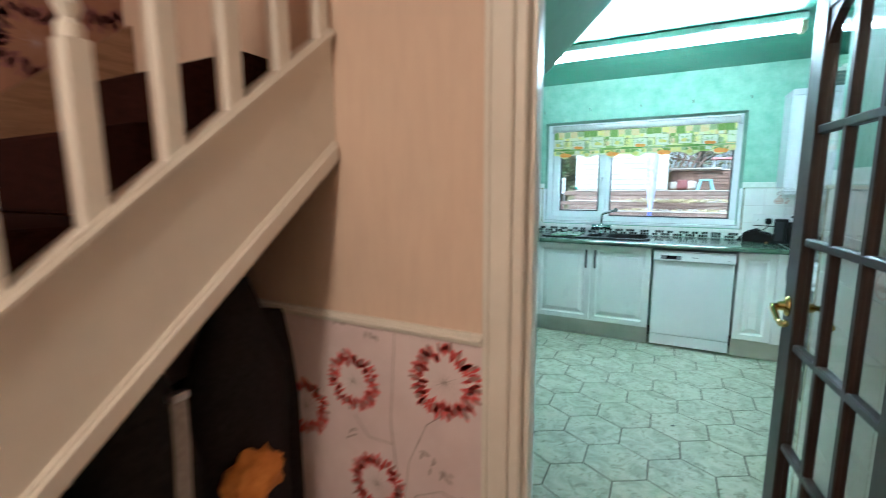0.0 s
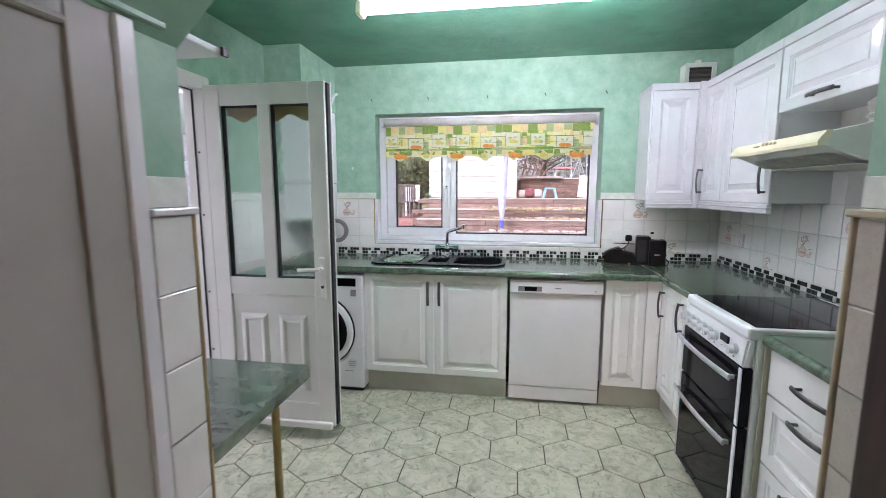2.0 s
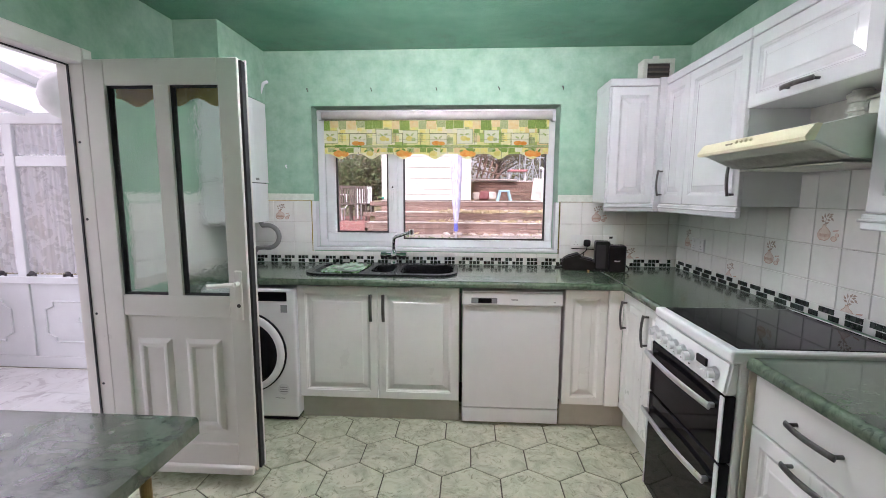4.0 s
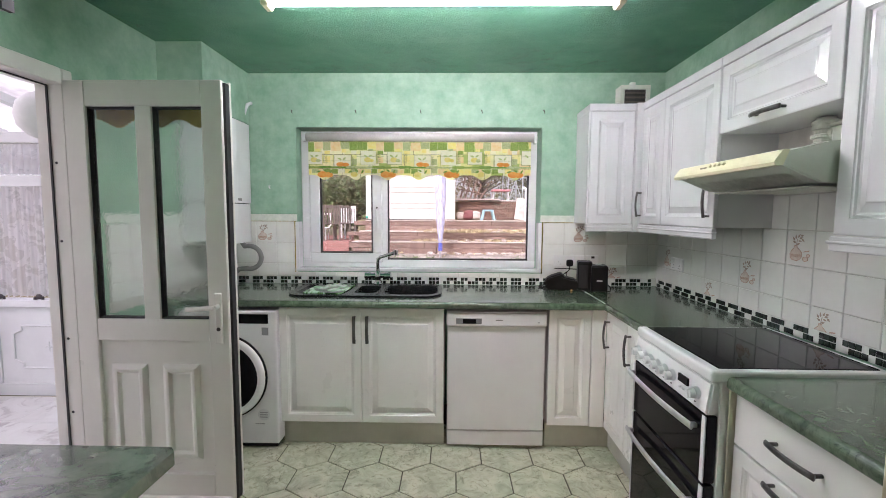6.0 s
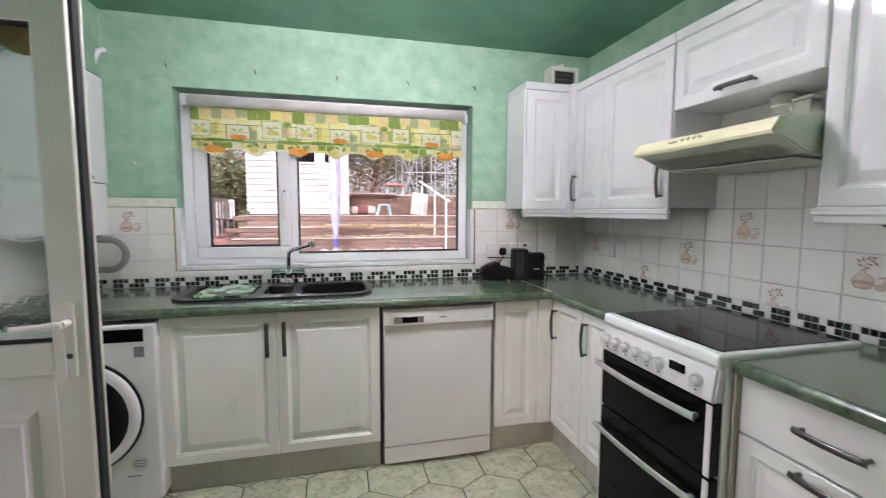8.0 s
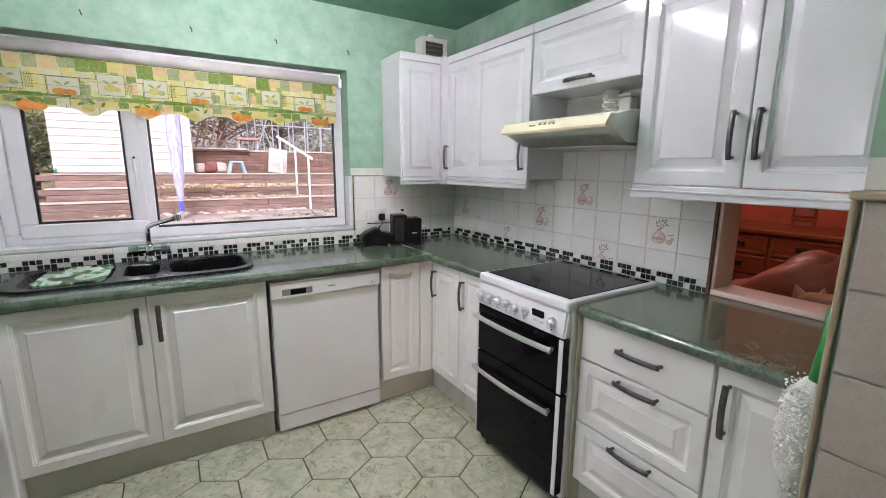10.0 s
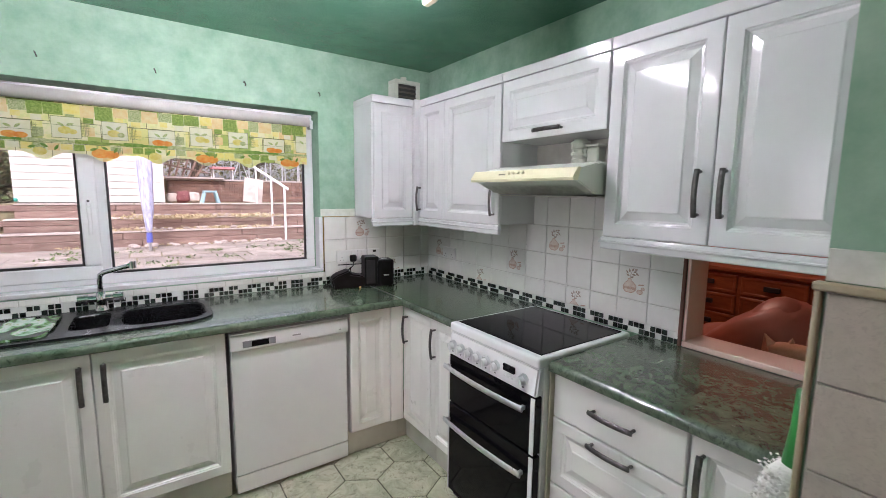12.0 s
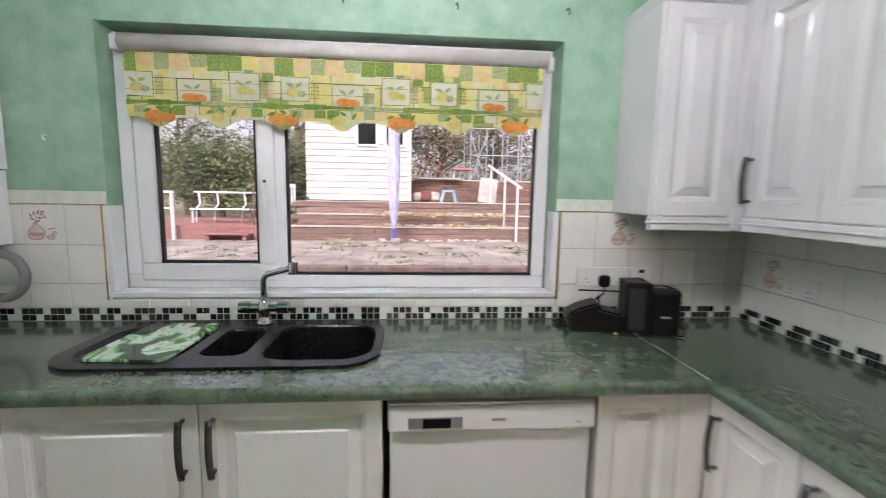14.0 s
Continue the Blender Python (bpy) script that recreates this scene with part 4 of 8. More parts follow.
part("base_gap", box(WMX0 + 0.02, WMX1 - 0.02, WMY + 0.03, 4.5, 0.0, 0.0298), GASKET, wm)

# ---- sink and tap ----
sink = thing("sink", "graphite resin one-and-a-half bowl sink with drainer set in the worktop", "sink", (-0.53, 4.33, WT))
SX0, SX1, SY0, SY1 = -1.03, -0.04, 4.095, 4.575


def basin(cx, cy, w, d, depth, name):
    o = rounded(w, d, min(w, d) * 0.28, 6)
    b = bmesh.new()
    loops = []
    for s, z in ((1.0, WT + 0.011), (0.97, WT + 0.004), (0.90, WT - depth * 0.9), (0.80, WT - depth), (0.82, WT - depth - 0.006), (0.93, WT - depth * 0.9), (1.0, WT + 0.004)):
        loops.append([b.verts.new((cx + x * s, cy + y * s, z)) for x, y in o])
    n = len(o)
    for p, q_ in zip(loops, loops[1:]):
        for k in range(n):
            b.faces.new((p[k], p[(k + 1) % n], q_[(k + 1) % n], q_[k]))
    b.faces.new(loops[3])
    bmesh.ops.recalc_face_normals(b, faces=b.faces)
    return b


# the deck with two bowl holes and a lower drainer
def ring_deck(outline, holes, z0, z1):
    b = bmesh.new()
    es = []
    for loop in [outline, *holes]:
        vs = [b.verts.new((x, y, z1)) for x, y in loop]
        es += [b.edges.new((vs[k], vs[(k + 1) % len(vs)])) for k in range(len(vs))]
    bmesh.ops.triangle_fill(b, edges=es, use_beauty=True)
    r = bmesh.ops.extrude_face_region(b, geom=b.faces[:])
    bmesh.ops.translate(b, vec=(0, 0, z0 - z1), verts=[v for v in r["geom"] if isinstance(v, bmesh.types.BMVert)])
    bmesh.ops.recalc_face_normals(b, faces=b.faces)
    return b


def shifted(o, cx, cy, s=1.0):
    return [(cx + x * s, cy + y * s) for x, y in o]


out = shifted(rounded(SX1 - SX0, SY1 - SY0, 0.13, 8), (SX0 + SX1) / 2, (SY0 + SY1) / 2)
BW = [(-0.245, 4.325, 0.36, 0.36), (-0.535, 4.325, 0.145, 0.28), (-0.815, 4.32, 0.33, 0.36)]
holes = [shifted(rounded(w, d, min(w, d) * 0.28, 6), cx, cy) for cx, cy, w, d in BW]
part("deck", ring_deck(out, holes, WT + 0.001, WT + 0.012), SINKMAT, sink)
deep = bpy.data.objects["worktop"]


def cut_worktop(ob, loops, z0, z1):
    """Rebuilds the worktop with the bowl openings through it."""
    me = ob.data
    b = ring_deck([(WX + 0.002, 3.985), (0.918, 3.985), (0.918, NY - 0.003), (WX + 0.002, NY - 0.003)], loops, z0, z1)
    b.normal_update()
    b.to_mesh(me)
    b.free()
    part("front_edge", edge_strip(nosing(3.965), WX + 0.002, 0.918, False), WORKTOP, ob, "rounded front edge")


cut_worktop(deep, [shifted(rounded(w, d, min(w, d) * 0.28, 6), cx, cy, 1.01) for cx, cy, w, d in BW], WT - 0.038, WT)
part("bowl", basin(*BW[0], 0.17, "bowl"), SINKMAT, sink, smooth=False)
part("half_bowl", basin(*BW[1], 0.11, "bowl"), SINKMAT, sink, smooth=False)
part("drainer", basin(*BW[2], 0.012, "bowl"), SINKMAT, sink, smooth=False)
for k in range(9):
    y = 4.19 + 0.032 * k
    part("drainer_rib", box(-0.95, -0.69, y, y + 0.008, WT - 0.012, WT - 0.005, 0.002), SINKMAT, sink)
for cx, cy, z in ((-0.245, 4.325, WT - 0.17), (-0.535, 4.325, WT - 0.11)):
    part("waste", cyl((cx, cy, z), (cx, cy, z + 0.004), 0.035, seg=20), CHROME, sink)

tap = thing("kitchen_tap", "chrome mixer tap with angular swivel spout behind the sink", "tap", (-0.505, 4.525, WT + 0.012))
tx, ty, tz = -0.505, 4.525, WT + 0.0125
part("base", lathe([(0.030, 0), (0.030, 0.006), (0.024, 0.014), (0.021, 0.04), (0.024, 0.05), (0.024, 0.078), (0.019, 0.085), (0.018, 0.098)], 24), CHROME, tap, "", Matrix.Translation((tx, ty, tz)), True)
part("body", cyl((tx - 0.062, ty, tz + 0.064), (tx + 0.062, ty, tz + 0.064), 0.017, seg=20), CHROME, tap, smooth=False)
for s in (-1, 1):
    part("tap_head", cyl((tx + s * 0.052, ty, tz + 0.064), (tx + s * 0.094, ty - 0.004, tz + 0.066), 0.024, 0.021, 18), CHROME, tap)
pts = [(tx, ty, tz + 0.09), (tx, ty - 0.001, tz + 0.16), (tx + 0.004, ty - 0.004, tz + 0.182), (tx + 0.022, ty - 0.016, tz + 0.198), (tx + 0.12, ty - 0.09, tz + 0.232), (tx + 0.138, ty - 0.104, tz + 0.238)]
part("spout", tube(pts, 0.0125, 14), CHROME, tap, smooth=True)
part("nozzle", cyl((tx + 0.143, ty - 0.108, tz + 0.258), (tx + 0.143, ty - 0.108, tz + 0.222), 0.0155, seg=16), CHROME, tap)

# ---- open white door to the garden room ----
DX0, DX1, DYF = -1.692, -0.986, 3.372
gd = thing("door_1", "open white plastic door with two tall stippled panes", "door", (-1.70, 3.41, 0.0), kind="structure")
DZB, DZT, DT = 0.075, 2.01, 0.056
bm = bmesh.new()
st = 0.094
zm0, zm1 = 0.845, 0.945
for q in ((DX0, DX0 + st, DZB, DZT), (DX1 - st, DX1, DZB, DZT)):
    box(q[0], q[1], DYF, DYF + DT, q[2], q[3], 0.004, bm=bm)
for q in ((DZT - 0.112, DZT), (zm0, zm1), (DZB, DZB + 0.13)):
    box(DX0 + st, DX1 - st, DYF + 0.001, DYF + DT - 0.001, q[0], q[1], 0.002, bm=bm)
mx0, mx1 = -1.376, -1.304
box(mx0, mx1, DYF + 0.0012, DYF + DT - 0.0012, zm1, DZT - 0.112, 0.002, bm=bm)
leaf = part("leaf", bm, DOORWHITE, gd)
for a, b_ in ((DX0 + st, mx0), (mx1, DX1 - st)):
    part("gasket", frame_rect(a, b_, zm1, DZT - 0.112, 0.006, DYF + 0.012, DYF + 0.05, 0), GASKET, leaf)
    g = part("pane", box(a, b_, DYF + 0.026, DYF + 0.032, zm1, DZT - 0.112), FROST, leaf, "stippled glass pane")
    g.visible_shadow = False
val = bmesh.new()
for k in range(36):
    xx0, xx1 = DX0 + st + 0.0144 * k, DX0 + st + 0.0144 * (k + 1)
    zb = 1.835 + 0.018 * math.cos(2 * math.pi * k / 13)
    box(xx0, xx1, DYF + 0.066, DYF + 0.068, zb, 1.91, bm=val)
part("back_valance", val, surface("brown_scalloped_print", (0.26, 0.17, 0.05), (0.42, 0.30, 0.10), 20, 0.8), gd, "scalloped brown blind edge behind the panes")
part("panel", box(DX0 + st, DX1 - st, DYF + 0.018, DYF + 0.044, DZB + 0.13, zm0), DOORWHITE, leaf)
for a, b_ in ((-1.555, -1.385), (-1.315, -1.140)):
    part("raised_panel", rings_front(b_ - a, 0.46, 0.006, [(0, 0.0), (0.02, -0.012), (0.032, -0.012), (0.045, -0.003)]), DOORWHITE, leaf, "", Matrix.Translation((a, DYF + 0.0165, 0.27)))
part("threshold_bar", box(DX0 + 0.03, DX1 - 0.01, DYF - 0.028, DYF - 0.0005, DZB - 0.01, DZB + 0.03, 0.008, 2), DOORWHITE, leaf, "white rain bar")
bm = box(DX1 + 0.0005, DX1 + 0.012, DYF + 0.012, DYF + 0.045, DZB + 0.01, DZT - 0.01)
part("lock_strip", bm, GASKET, leaf, "dark lock strip in the door edge")
part("edge_lip", box(DX1 + 0.0005, DX1 + 0.016, DYF + 0.0455, DYF + 0.056, DZB, DZT, 0.002), DOORWHITE, leaf)
hp = part("handle_plate", box(-1.046, -1.012, DYF - 0.012, DYF - 0.0005, 0.835, 1.07, 0.006, 2), DOORWHITE, leaf, "long white handle plate")
b = cyl((-1.029, DYF - 0.012, 1.01), (-1.029, DYF - 0.045, 1.01), 0.011)
tube([(-1.027, DYF - 0.046, 1.01), (-1.07, DYF - 0.048, 1.008), (-1.12, DYF - 0.047, 1.003), (-1.155, DYF - 0.044, 1.002)], 0.0105, 10, b)
part("lever", b, DOORWHITE, hp)
part("key_hole", cyl((-1.029, DYF - 0.0145, 0.905), (-1.029, DYF - 0.0125, 0.905), 0.009), STEEL, hp)

fr_ = thing("door_frame_1", "white plastic door frame with dark seal", "door frame", (WX, 3.0, 0), kind="structure")
for y0, y1, z0, z1 in ((BACK[0], BACK[0] + 0.07, 0.0, BACK[2]), (BACK[1] - 0.055, BACK[1], 0.0, BACK[2]), (BACK[0] + 0.07, BACK[1] - 0.055, BACK[2] - 0.07, BACK[2])):
    part("frame_post", box(WX - 0.045, WX + 0.028, y0, y1, z0, z1, 0.005), DOORWHITE, fr_)
    part("frame_post", box(WX - 0.10, WX - 0.0455, y0, y1 - (0.012 if y1 == BACK[1] else 0), z0, z1, 0.003), DOORWHITE, fr_)
part("seal", box(WX - 0.047, WX - 0.038, BACK[1] - 0.060, BACK[1] - 0.0555, 0.01, BACK[2] - 0.07), GASKET, fr_)
part("seal", box(WX - 0.047, WX - 0.038, BACK[0] + 0.07, BACK[1] - 0.0601, BACK[2] - 0.0755, BACK[2] - 0.0705), GASKET, fr_)
for z in (0.5, 0.85, 1.3, 1.65):
    part("screw_cap", cyl((WX - 0.02, BACK[1] - 0.0555, z), (WX - 0.02, BACK[1] - 0.057, z), 0.006, seg=10), GASKET, fr_)
part("threshold", box(WX - 0.10, WX + 0.02, BACK[0] + 0.07, BACK[1] - 0.055, -0.02, 0.02, 0.004), SILVER, fr_)
cl = thing("door_closer_block", "small dark metal catch on the door frame head", "catch", (WX + 0.04, 2.70, 1.93))
part("catch", box(WX + 0.0285, WX + 0.06, 2.66, 2.74, 1.99, 2.03, 0.006), STEEL, cl)
part("pin", cyl((WX + 0.05, 2.70, 2.0), (WX + 0.05, 2.70, 1.93), 0.012), STEEL, cl)

# ---- breakfast bar ----
bar = thing("breakfast_bar", "green marbled breakfast bar on one brass leg", "table", (-1.2, 2.3, 0))
bm = prism([(WX + 0.003, STUB_LY + 0.003), (-0.715, STUB_LY + 0.003), (-0.715, 2.555), (-0.735, 2.575), (WX + 0.003, 2.575)], 0.757, 0.795)
part("top", bm, BARTOP, bar)
part("leg", cyl((-0.79, 2.44, 0.012), (-0.79, 2.44, 0.756), 0.014, seg=16), surface("dull_brass", (0.34, 0.25, 0.10), (0.46, 0.35, 0.16), 12, 0.35, 0.9), bar, "dull brass tube leg", smooth=False)
part("foot", lathe([(0.032, 0.0), (0.032, 0.004), (0.017, 0.012), (0.016, 0.02)], 18), BRASS, bar, "", Matrix.Translation((-0.79, 2.44, 0.0005)))
shelf = solo("wall_shelf", box(-1.6, -0.745, STUB_LY + 0.003, 2.225, 1.778, 1.795, 0.002), WHITE, "white board shelf high on the end wall", "shelf")
part("bracket_cap", box(-0.7445, -0.736, 2.205, 2.226, 1.776, 1.797), GASKET, shelf)
part("bracket", box(-1.0, -0.97, STUB_LY + 0.004, 2.18, 1.758, 1.7775, 0.002), GASKET, shelf, "dark metal bracket")

# ---- glazed door between hall and kitchen ----
gl = thing("door_2", "open dark mahogany glazed door with fifteen panes", "door", (0, 0, 0), kind="structure")
LW, LH, LT = 0.72, 2.0, 0.042
SW = 0.098
rows_z = [0.20, 0.525, 0.873, 1.222, 1.568, 1.915]
cw = (LW - 2 * SW) / 3
bm = bmesh.new()
for a, b_ in ((0, SW), (LW - SW, LW)):
    box(a, b_, 0, LT, 0.012, LH, 0.004, bm=bm)
for a, b_ in ((0.012, 0.20), (1.915, LH)):
    box(SW, LW - SW, 0.001, LT - 0.001, a, b_, 0.002, bm=bm)
leaf2 = part("leaf", bm, MAHOGANY, gl)
for z in rows_z[1:-1]:
    b = box(SW, LW - SW, 0.006, LT - 0.006, z - 0.013, z + 0.013, 0.004)
    part("glazing_bar", b, MAHOGANY, leaf2)
for k in (1, 2):
    x = SW + cw * k
    part("glazing_bar", box(x - 0.013, x + 0.013, 0.0065, LT - 0.0065, 0.20, 1.915, 0.004), MAHOGANY, leaf2)
for sgn, xx in ((1, SW), (-1, LW - SW)):
    b = prism([(0, 0), (0.10, 0), (0.055, -0.02), (0.02, -0.055), (0, -0.10)], 0.007, LT - 0.007)
    part("arched_corner", b, MAHOGANY, leaf2, "", Matrix.Translation((xx, 0, 1.915)) @ Matrix.Diagonal((sgn, 1, 1, 1)) @ Matrix(((1, 0, 0, 0), (0, 0, 1, 0), (0, 1, 0, 0), (0, 0, 0, 1))))
for r in range(5):
    for c in range(3):
        g = part("pane", box(SW + cw * c + 0.008, SW + cw * (c + 1) - 0.008, LT / 2 - 0.002, LT / 2 + 0.002, rows_z[r] + 0.006, rows_z[r + 1] - 0.006), DOORGLASS, leaf2)
        g.visible_shadow = False
for sd, y0 in ((1, LT), (-1, 0.0)):
    b = lathe([(0.026, 0), (0.026, 0.004), (0.022, 0.010), (0.012, 0.014), (0.011, 0.03)], 20)
    bmesh.ops.transform(b, matrix=Matrix.Diagonal((0.9, 1.35, 1, 1)), verts=b.verts)
    m = Matrix.Translation((LW - 0.05, y0, 1.0)) @ Matrix.Rotation(radians(-90 * sd), 4, "X")
    rose = part("handle_rose", b, BRASS, leaf2, "oval brass rose", m, True)
    yb = y0 + sd * 0.045
    b = tube([(LW - 0.05, y0 + sd * 0.025, 1.0), (LW - 0.052, yb, 1.0), (LW - 0.075, yb + sd * 0.002, 0.992), (LW - 0.11, yb, 0.968), (LW - 0.135, yb - sd * 0.002, 0.96), (LW - 0.15, yb - sd * 0.006, 0.966)], [0.009, 0.0095, 0.010, 0.0085, 0.0085, 0.011], 12)
    ball((LW - 0.151, yb - sd * 0.007, 0.967), 0.0125, bm=b)
    part("lever", b, BRASS, rose, "curved brass lever", smooth=True)
gl.matrix_basis = turn(0.540, 1.0185, 0, 95.0)

jb = thing("door_frame_2", "cream gloss painted door lining and architraves", "door frame", (0.1, 0.94, 0), kind="structure")
for x0, x1 in ((DOOR_L - 0.028, DOOR_L), (DOOR_R, DOOR_R + 0.028)):
    part("lining", box(x0, x1, 0.872, 1.012, 0, DOOR_T, 0.004), PAINTWHITE, jb)
part("lining", box(DOOR_L, DOOR_R, 0.873, 1.011, DOOR_T, DOOR_T + 0.028, 0.003), PAINTWHITE, jb)
part("door_stop", box(DOOR_L + 0.0005, DOOR_L + 0.014, 0.905, 0.945, 0, DOOR_T - 0.0005, 0.003), PAINTWHITE, jb)
for y0, y1, yy in ((0.862, 0.8845, 1), (1.0005, 1.018, -1)):
    for x0, x1 in ((DOOR_L - 0.098, DOOR_L - 0.0285), (DOOR_R + 0.0285, DOOR_R + 0.068)):
        b = box(x0, x1, y0, y1, 0, DOOR_T + 0.09, 0.006, 2)
        part("architrave", b, PAINTWHITE, jb)
        part("architrave_bead", box(x0 + 0.004, x0 + 0.020, y0 - (0.008 if yy > 0 else 0), y1 + (0 if yy > 0 else 0.008), 0, DOOR_T + 0.085, 0.004, 2), PAINTWHITE, jb)
    part("architrave", box(DOOR_L - 0.028, DOOR_R + 0.028, y0, y1, DOOR_T + 0.0285, DOOR_T + 0.089, 0.006), PAINTWHITE, jb)

# ---- under-stair cupboard door ----
cup = thing("door_3", "plain white cupboard door under the stairs, greyed for shade", "door", (STUB_L, 1.4, 0), kind="structure")
part("leaf", box(STUB_L - 0.035, STUB_L + 0.002, 1.022, 1.7262, 0.02, 1.6747, 0.0012), SHADEDWHITE, cup)
part("frame_post", box(STUB_L - 0.05, STUB_L + 0.008, 1.7265, 1.8058, 0.0, 1.7245, 0.002), SHADEDWHITE, cup)
# paler material here gives the corner face its light
part("lit_corner_strip", box(STUB_L - 0.05, STUB_L + 0.014, 1.806, 1.846, 0.0, 1.726, 0.004), UPVC, cup, "white corner strip, made paler as its lit face")
part("frame_head", box(STUB_L - 0.05, STUB_L + 0.010, 1.022, 1.7255, 1.675, 1.7245, 0.005), SHADEDWHITE, cup)
part("frame_bead", box(STUB_L + 0.0025, STUB_L + 0.014, 1.022, 1.7255, 1.675, 1.688, 0.004), SHADEDWHITE, cup)
part("frame_lip", box(STUB_L - 0.05, STUB_L + 0.026, 1.022, 1.905, 1.7265, 1.772, 0.003), SOFFIT, cup, "green painted batten under the soffit")

# ---- wall tiles ----
def tile_mesh(name, w, h, material, t=0.007):
    b = rings_front(w - 0.003, h - 0.003, t, [(0, 0.0015), (0.0018, 0.0)])
    bmesh.ops.translate(b, vec=(-(w - 0.003) / 2, -t, -(h - 0.003) / 2), verts=b.verts)
    return mesh_of(name, b, material)


TILES = {}


def tile(parent, w, h, at, ang=0, material=None):
    key = (round(w, 3), round(h, 3), (material or TILE).name)
    if key not in TILES:
        TILES[key] = tile_mesh("tile", w, h, material or TILE)
    return share("tile", TILES[key], parent, at, rot=(0, 0, radians(ang)))


MOTIF1 = surface("pale_terracotta_motif", (0.42, 0.25, 0.18), (0.60, 0.43, 0.35), 60, 0.3)
MOTIF2 = surface("grey_brown_motif", (0.26, 0.19, 0.15), (0.42, 0.33, 0.27), 40, 0.3)
MOTIF3 = surface("pale_blush_motif", (0.58, 0.46, 0.39), (0.70, 0.62, 0.55), 40, 0.3)


def oval(cx, cy, rx, ry, n=16):
    return [(cx + rx * math.cos(2 * math.pi * k / n), cy + ry * math.sin(2 * math.pi * k / n)) for k in range(n)]


def drawn_ring(bm, outer, shrink, z0, z1):
    """A closed pen line: an outline and its shrunken copy, joined as a flat band."""
    cx, cy = sum(p[0] for p in outer) / len(outer), sum(p[1] for p in outer) / len(outer)
    inner = [(cx + (x - cx) * shrink, cy + (y - cy) * shrink) for x, y in outer]
    n = len(outer)
    for k in range(n):
        prism([outer[k], outer[(k + 1) % n], inner[(k + 1) % n], inner[k]], z0, z1, bm)


def motif(parent, at, ang=0, s=1.0, low=None):
    """A printed jug with a leafy sprig and two fruits, as thin raised print; low cuts it off where the tile is cut."""
    def ink(name, b, material):
        if low is not None:
            bmesh.ops.bisect_plane(b, geom=b.verts[:] + b.edges[:] + b.faces[:], plane_co=(0, low, 0), plane_no=(0, -1, 0), clear_outer=True)
        part(name, b, material, parent, "", m0)

    m0 = Matrix.Translation(at) @ Matrix.Rotation(radians(ang), 4, "Z") @ Matrix.Scale(s, 4) @ Matrix.Rotation(radians(90), 4, "X")
    jug = [(-0.034, -0.050), (-0.006, -0.052), (0.010, -0.044), (0.019, -0.030), (0.018, -0.014), (0.006, -0.002), (-0.006, 0.006), (-0.008, 0.016), (-0.024, 0.016), (-0.026, 0.004), (-0.040, -0.008), (-0.048, -0.024), (-0.045, -0.040)]
    glaze = prism(jug, 0, 0.0004)
    for cx, cy, rx, ry in ((0.036, -0.040, 0.015, 0.011), (0.050, -0.024, 0.009, 0.008)):
        prism(oval(cx, cy, rx * 0.8, ry * 0.8), 0, 0.0004, glaze)
    ink("printed_glaze", glaze, MOTIF3)
    b = bmesh.new()
    drawn_ring(b, jug, 0.88, 0.0004, 0.0008)
    for cx, cy, rx, ry in ((0.036, -0.040, 0.015, 0.011), (0.050, -0.024, 0.009, 0.008)):
        drawn_ring(b, oval(cx, cy, rx, ry), 0.74, 0, 0.0008)
    ink("printed_outline", b, MOTIF1)
    b = bmesh.new()
    for k in range(9):
        x = -0.040 + 0.0065 * k
        prism([(x, -0.034), (x + 0.005, -0.036 + 0.002 * (k % 2)), (x + 0.005, -0.022), (x, -0.024 + 0.003 * (k % 2))], 0.0004, 0.0009, b)
    prism([(0.026, -0.012), (0.052, -0.008), (0.056, -0.002), (0.030, -0.006)], 0, 0.0006, b)
    ink("printed_band", b, MOTIF1)
    b = bmesh.new()
    prism([(-0.016, 0.014), (-0.013, 0.014), (-0.007, 0.044), (-0.010, 0.044)], 0.0008, 0.0012, b)
    for cx, cy, a in ((-0.026, 0.030, 2.7), (-0.030, 0.044, 2.2), (-0.018, 0.052, 1.7), (-0.002, 0.056, 1.0), (0.010, 0.048, 0.3), (0.004, 0.034, -0.2), (0.020, 0.038, -0.7), (-0.004, 0.022, 0.4), (0.014, 0.058, 0.2)):
        c, sn = math.cos(a), math.sin(a)
        prism([(cx + u * c - v * sn, cy + u * sn + v * c) for u, v in ((-0.010, 0), (-0.002, 0.0048), (0.010, 0), (-0.002, -0.0048))], 0, 0.0007, b)
    ink("printed_sprig", b, MOTIF2)


def bed(parent, x0, x1, y0, y1, z0, z1, material=None):
    part("tile_bed", box(x0, x1, y0, y1, z0, z1), material or GROUT, parent)


Z_ROWS = [(0.968, 1.064), (1.064, 1.217), (1.217, 1.370)]
MZ0, MZ1 = 0.9135, 0.9665
# window wall
bed(wall_n, WX + 0.003, WIN[0] - 0.014, NY - 0.004, NY - 0.0005, MZ0, 1.371)
bed(wall_n, WIN[1] + 0.014, EX - 0.002, NY - 0.004, NY - 0.0005, MZ0, 1.371)
bed(wall_n, WIN[0] - 0.014, WIN[1] + 0.014, NY - 0.004, NY - 0.0005, MZ0, 0.999)
